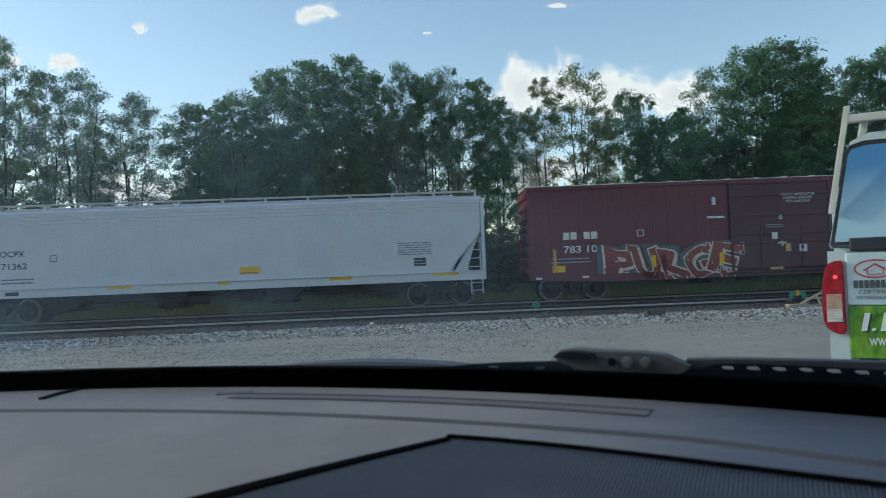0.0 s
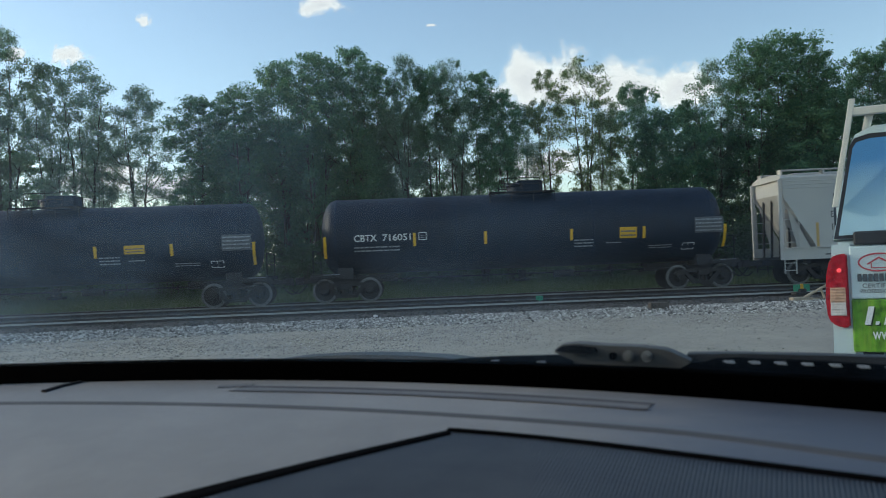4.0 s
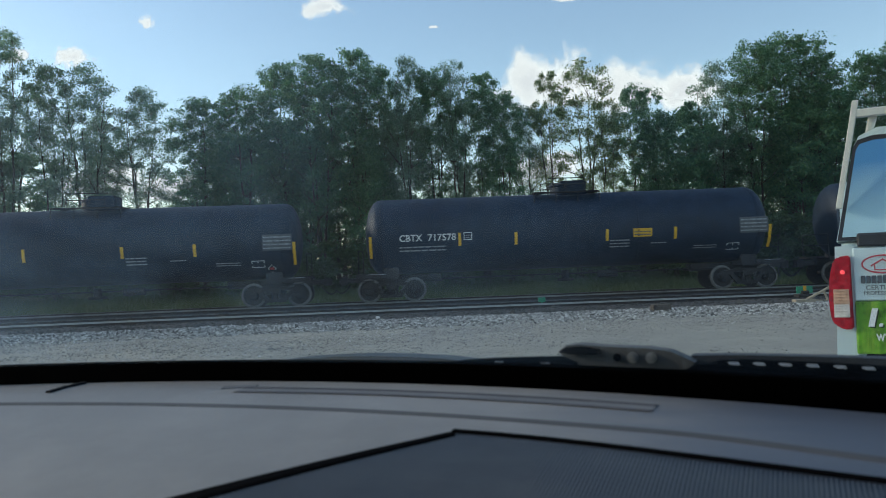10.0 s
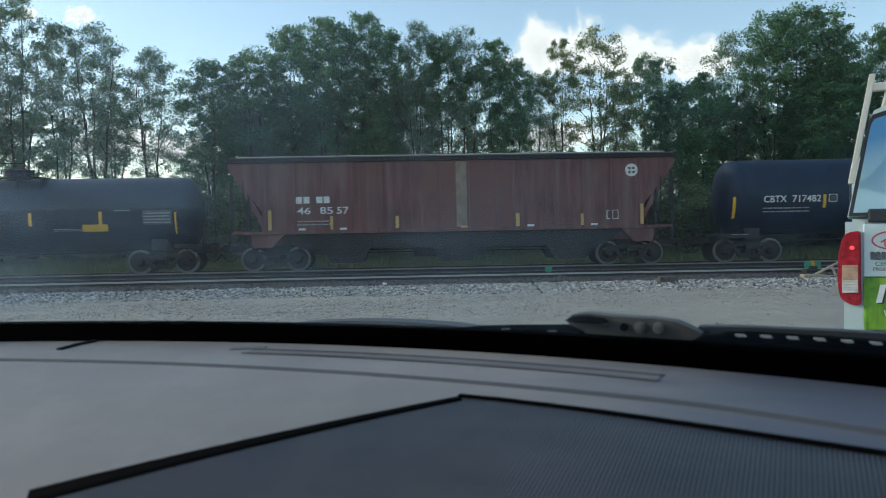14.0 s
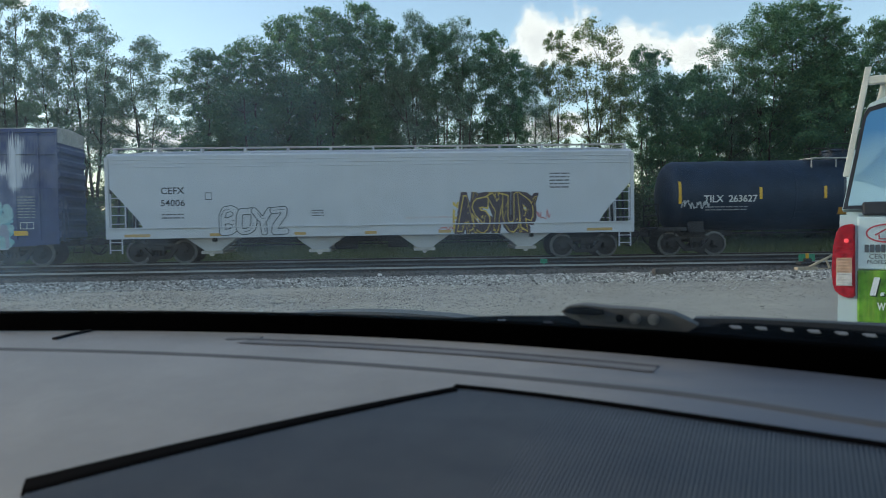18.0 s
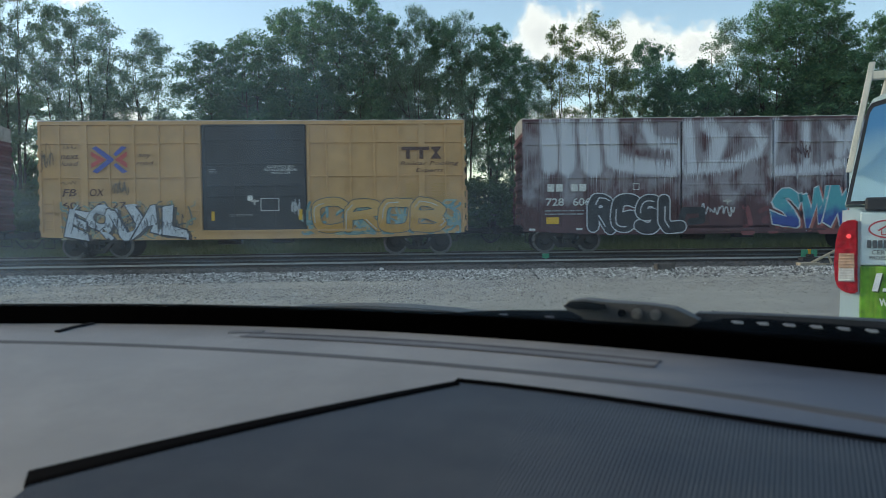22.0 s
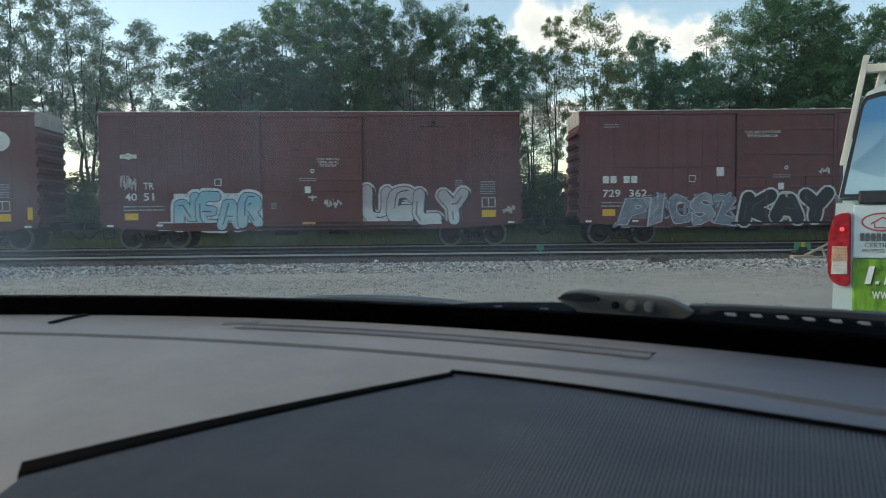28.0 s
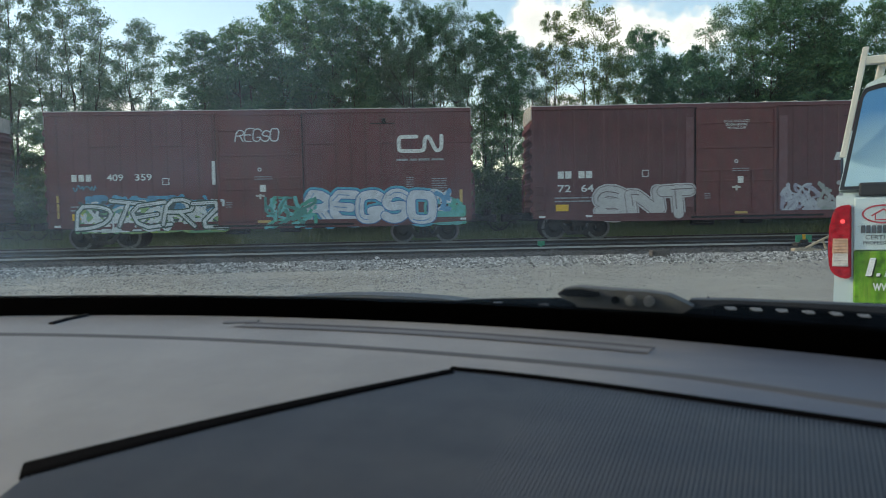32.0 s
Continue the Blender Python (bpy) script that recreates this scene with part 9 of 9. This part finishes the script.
# windscreen: black border, glass
def glass_point(r, s, off=0.0):
    return (r, far_edge(r) + 0.06 - s * 0.848 + off * 0.53, EYE - 0.165 + s * 0.53 + off * 0.848)


def sheet(s0, s1, steps, thick):
    bm = bmesh.new()
    for off in (0.0, thick):
        rows = [[bm.verts.new(glass_point(r, s0 + (s1 - s0) * j / steps, off)) for r in rs] for j in range(steps + 1)]
        for j in range(steps):
            for i in range(len(rs) - 1):
                bm.faces.new((rows[j][i], rows[j][i + 1], rows[j + 1][i + 1], rows[j + 1][i]))
    return bm


border = part("windscreen_border", sheet(-0.02, 0.064, 2, 0.004), frit_black, own, "black ceramic border of the windscreen", True)
glass = bpy.data.materials.new("windscreen_glass")
glass.use_nodes = True
gn = glass.node_tree
gn.nodes.remove(gn.nodes["Principled BSDF"])
clear, shine, mixer = gn.nodes.new("ShaderNodeBsdfTransparent"), gn.nodes.new("ShaderNodeBsdfGlossy"), gn.nodes.new("ShaderNodeMixShader")
clear.inputs["Color"].default_value = (0.93, 0.97, 0.975, 1)
shine.inputs["Roughness"].default_value = 0.16
mixer.inputs[0].default_value = 0.042
gn.links.new(clear.outputs[0], mixer.inputs[1])
gn.links.new(shine.outputs[0], mixer.inputs[2])
# pale streaky film that paints the haze of reflections onto the glass
film, smear, cut, coated = gn.nodes.new("ShaderNodeBsdfTranslucent"), gn.nodes.new("ShaderNodeTexNoise"), gn.nodes.new("ShaderNodeMapRange"), gn.nodes.new("ShaderNodeMixShader")
film.inputs["Color"].default_value = (0.48, 0.71, 0.86, 1)
place_in = gn.nodes.new("ShaderNodeTexCoord")
gn.links.new(place_in.outputs["Object"], smear.inputs["Vector"])
smear.inputs["Scale"].default_value, smear.inputs["Detail"].default_value, smear.inputs["Distortion"].default_value = 5.0, 5, 0.8
cut.inputs["From Min"].default_value, cut.inputs["From Max"].default_value = 0.38, 0.72
cut.inputs["To Min"].default_value, cut.inputs["To Max"].default_value = 0.006, 0.052
gn.links.new(smear.outputs["Fac"], cut.inputs["Value"])
# the film is thicker towards the passenger's side, where reflected glare veils the glass
side_of, thick = gn.nodes.new("ShaderNodeSeparateXYZ"), gn.nodes.new("ShaderNodeMapRange")
dusty = gn.nodes.new("ShaderNodeMath")
dusty.operation = "MULTIPLY"
gn.links.new(place_in.outputs["Object"], side_of.inputs[0])
thick.inputs["From Min"].default_value, thick.inputs["From Max"].default_value = -0.62, -0.12
thick.inputs["To Min"].default_value, thick.inputs["To Max"].default_value = 1.0, 0.22
gn.links.new(side_of.outputs["X"], thick.inputs["Value"])
gn.links.new(cut.outputs[0], dusty.inputs[0])
gn.links.new(thick.outputs[0], dusty.inputs[1])
gn.links.new(dusty.outputs[0], coated.inputs[0])
gn.links.new(mixer.outputs[0], coated.inputs[1])
gn.links.new(film.outputs[0], coated.inputs[2])
gn.links.new(coated.outputs[0], gn.nodes["Material Output"].inputs["Surface"])
pane = part("windscreen", sheet(0.064, 0.86, 14, 0.005), glass, own, "clear windscreen glass", True)
pane.visible_shadow = False

# wiper and cowl outside the glass
wiper_grey = surface("wiper_grey_paint", (0.072, 0.067, 0.06), 0.6, vary=0.1, grain=12)
bm = bmesh.new()
prism(bm, [(-0.297, 1.2757), (-0.286, 1.2839), (-0.268, 1.2861), (-0.233, 1.2832), (-0.178, 1.2817), (-0.149, 1.2784), (-0.135, 1.2723), (-0.117, 1.2643), (-0.13, 1.250), (-0.253, 1.250), (-0.276, 1.2593)], 1.02, 1.05)
bmesh.ops.bevel(bm, geom=list(bm.edges), offset=0.001, segments=1, affect="EDGES")
wiper = part("wiper_arm", bm, wiper_grey, own, "grey wiper arm hub with three bolts")
bm = bmesh.new()
prism(bm, [(-0.293, 1.2765), (-0.283, 1.2826), (-0.262, 1.2836), (-0.239, 1.2805), (-0.236, 1.2749), (-0.246, 1.273), (-0.28, 1.2735)], 1.012, 1.045)
part("rubber_cap", bm, frit_black, wiper)
bolt_grey = surface("dull_zinc_bolt", (0.17, 0.165, 0.155), 0.5, 0.3, vary=0.15, grain=20)
for x, r, m in ((-0.216, 0.0052, frit_black), (-0.196, 0.0074, bolt_grey), (-0.172, 0.0072, bright_steel)):
    bm = bmesh.new()
    rod(bm, (x, 1.016, 1.2696), (x, 1.03, 1.2696), r, 14)
    rod(bm, (x, 1.013, 1.2696), (x, 1.03, 1.2696), r * 0.5, 8)
    part("bolt", bm, m, wiper)
bm = bmesh.new()
prism(bm, [(-0.50, 1.2555), (-0.453, 1.2605), (-0.419, 1.2640), (-0.376, 1.2668), (-0.325, 1.2688), (-0.29, 1.2700), (-0.27, 1.262), (-0.27, 1.250), (-0.50, 1.248)], 1.012, 1.024)
part("blade_holder", bm, frit_black, wiper)
bm = bmesh.new()
prism(bm, [(-0.285, 1.262), (-0.253, 1.2568), (-0.13, 1.2562), (-0.115, 1.2643), (-0.09, 1.266), (-0.09, 1.24), (-0.285, 1.24)], 1.003, 1.010)
part("arm_shroud", bm, frit_black, wiper)
for x in (-0.385, -0.318):
    bm = bmesh.new()
    prism(bm, [(x, 1.2622), (x + 0.011, 1.2628), (x + 0.013, 1.2600), (x + 0.002, 1.2596)], 1.006, 1.010)
    part("pale_clip", bm, bright_steel, wiper)
cowl_grey = surface("cowl_grey_plastic", (0.028, 0.029, 0.031), 0.6, vary=0.1, grain=12)
bm = bmesh.new()
prism(bm, [(-0.125, 1.2700), (-0.073, 1.2713), (0.041, 1.2703), (0.45, 1.262), (0.45, 1.20), (-0.125, 1.20)], 1.045, 1.07)
cowl = part("cowl_panel", bm, cowl_grey, own, "black cowl panel with pale slots")
bm = bmesh.new()
prism(bm, [(-0.12, 1.256), (-0.09, 1.2655), (-0.06, 1.2672), (0.041, 1.2640), (0.45, 1.244), (0.45, 1.20), (-0.14, 1.20)], 1.03, 1.042)
part("grille", bm, frit_black, cowl)
slot_pale = surface("pale_slot", (0.34, 0.35, 0.36), 0.4)
bm = bmesh.new()
prism(bm, [(0, 0.0008), (0.003, 0.0016), (0.0125, 0.0014), (0.0148, -0.0016), (0.005, -0.0018)], 1.024, 1.029)
slot_mesh = mesh_of("slot", bm, slot_pale)
for i in range(9):
    shared("slot", slot_mesh, cowl, pose(-0.08 + i * 0.0297, 0, 1.2632 - 0.0001 * i - 0.00011 * i * i))
bonnet_grey = surface("grey_bonnet_paint", (0.05, 0.051, 0.053), 0.5, vary=0.05, grain=10, coat=0.3)
bm = bmesh.new()
prism(bm, [(-1.139, 1.1840), (-1.057, 1.1935), (-0.962, 1.1995), (-0.872, 1.2020), (-0.786, 1.2020), (-0.690, 1.1990), (-0.620, 1.1925), (-0.620, 1.15), (-1.139, 1.15)], 1.5, 1.56)
bmesh.ops.bevel(bm, geom=list(bm.edges), offset=0.002, segments=1, affect="EDGES")
part("bonnet_edge", bm, bonnet_grey, own, "grey painted bonnet edge")
# the rest of the car's body, plain: nose, doors below the windows, floor and wheels
bm = bmesh.new()
prism(bm, [(1.08, 0.34), (1.08, 1.14), (1.6, 1.10), (2.25, 0.98), (2.45, 0.80), (2.48, 0.34)], -1.25, 0.55, "X")
bmesh.ops.bevel(bm, geom=list(bm.edges), offset=0.05, segments=2, affect="EDGES")
part("nose", bm, bonnet_grey, own)
bm = bmesh.new()
box(bm, -1.33, -1.29, -2.0, 0.62, 0.34, 1.08, 0.01)
part("door", bm, bonnet_grey, own)
bm = bmesh.new()
box(bm, -1.3, 0.56, -2.0, 1.08, 0.30, 0.34)
part("floor_pan", bm, mat_black, own)
for y in (1.75, -1.45):
    for x in (-1.18, 0.42):
        bm = bmesh.new()
        lathe(bm, [(x - 0.09, 0.2), (x - 0.10, 0.28), (x - 0.07, 0.31), (x + 0.07, 0.31), (x + 0.10, 0.28), (x + 0.09, 0.2)], 24, "X", (0, y, 0.46))
        part("wheel", bm, tyre_rubber, own, smooth=True)



def train_at(t):
    """How far the train has come at t seconds: it gathers speed slowly."""
    u = (t - 16) / 16
    return 16 * (13.02346 * u + 0.4260931 * u ** 2 / 2 + 0.0115309 * u ** 3 / 3 + 0.0457785 * u ** 4 / 4 - 0.00773 * u ** 5 / 5)


def car_pose(at, half):
    a, b = rail_line(at - half), rail_line(at + half)
    return pose((a[0] + b[0]) / 2, (a[1] + b[1]) / 2, 0, 0, 0, math.degrees(math.atan2(b[1] - a[1], b[0] - a[0])))


def motions():
    reach = {}
    for ob, place, half in CARS:
        reach[ob] = (place, half)
        walk(ob, [(i * 0.5, car_pose(place + train_at(i * 0.5), half)) for i in range(65)])
    # wheels roll while their car is before the camera
    for wheel, q, ob in WHEELS:
        place, half = reach[ob]
        ticks = [k for k in range(0, 961) if abs(place + train_at(k / 30)) < 36]
        if not ticks:
            continue
        k0, k1 = ticks[0], ticks[-1]
        rows = []
        for k in sorted({0, 960, *range(k0, k1 + 1)}):
            t = min(max(k, k0), k1) / 30
            rows.append((k / 30, pose(q, 0, 0.457, 0, math.degrees((train_at(t) - train_at(k0 / 30)) / 0.457), 0)))
        walk(wheel, rows)


motions()
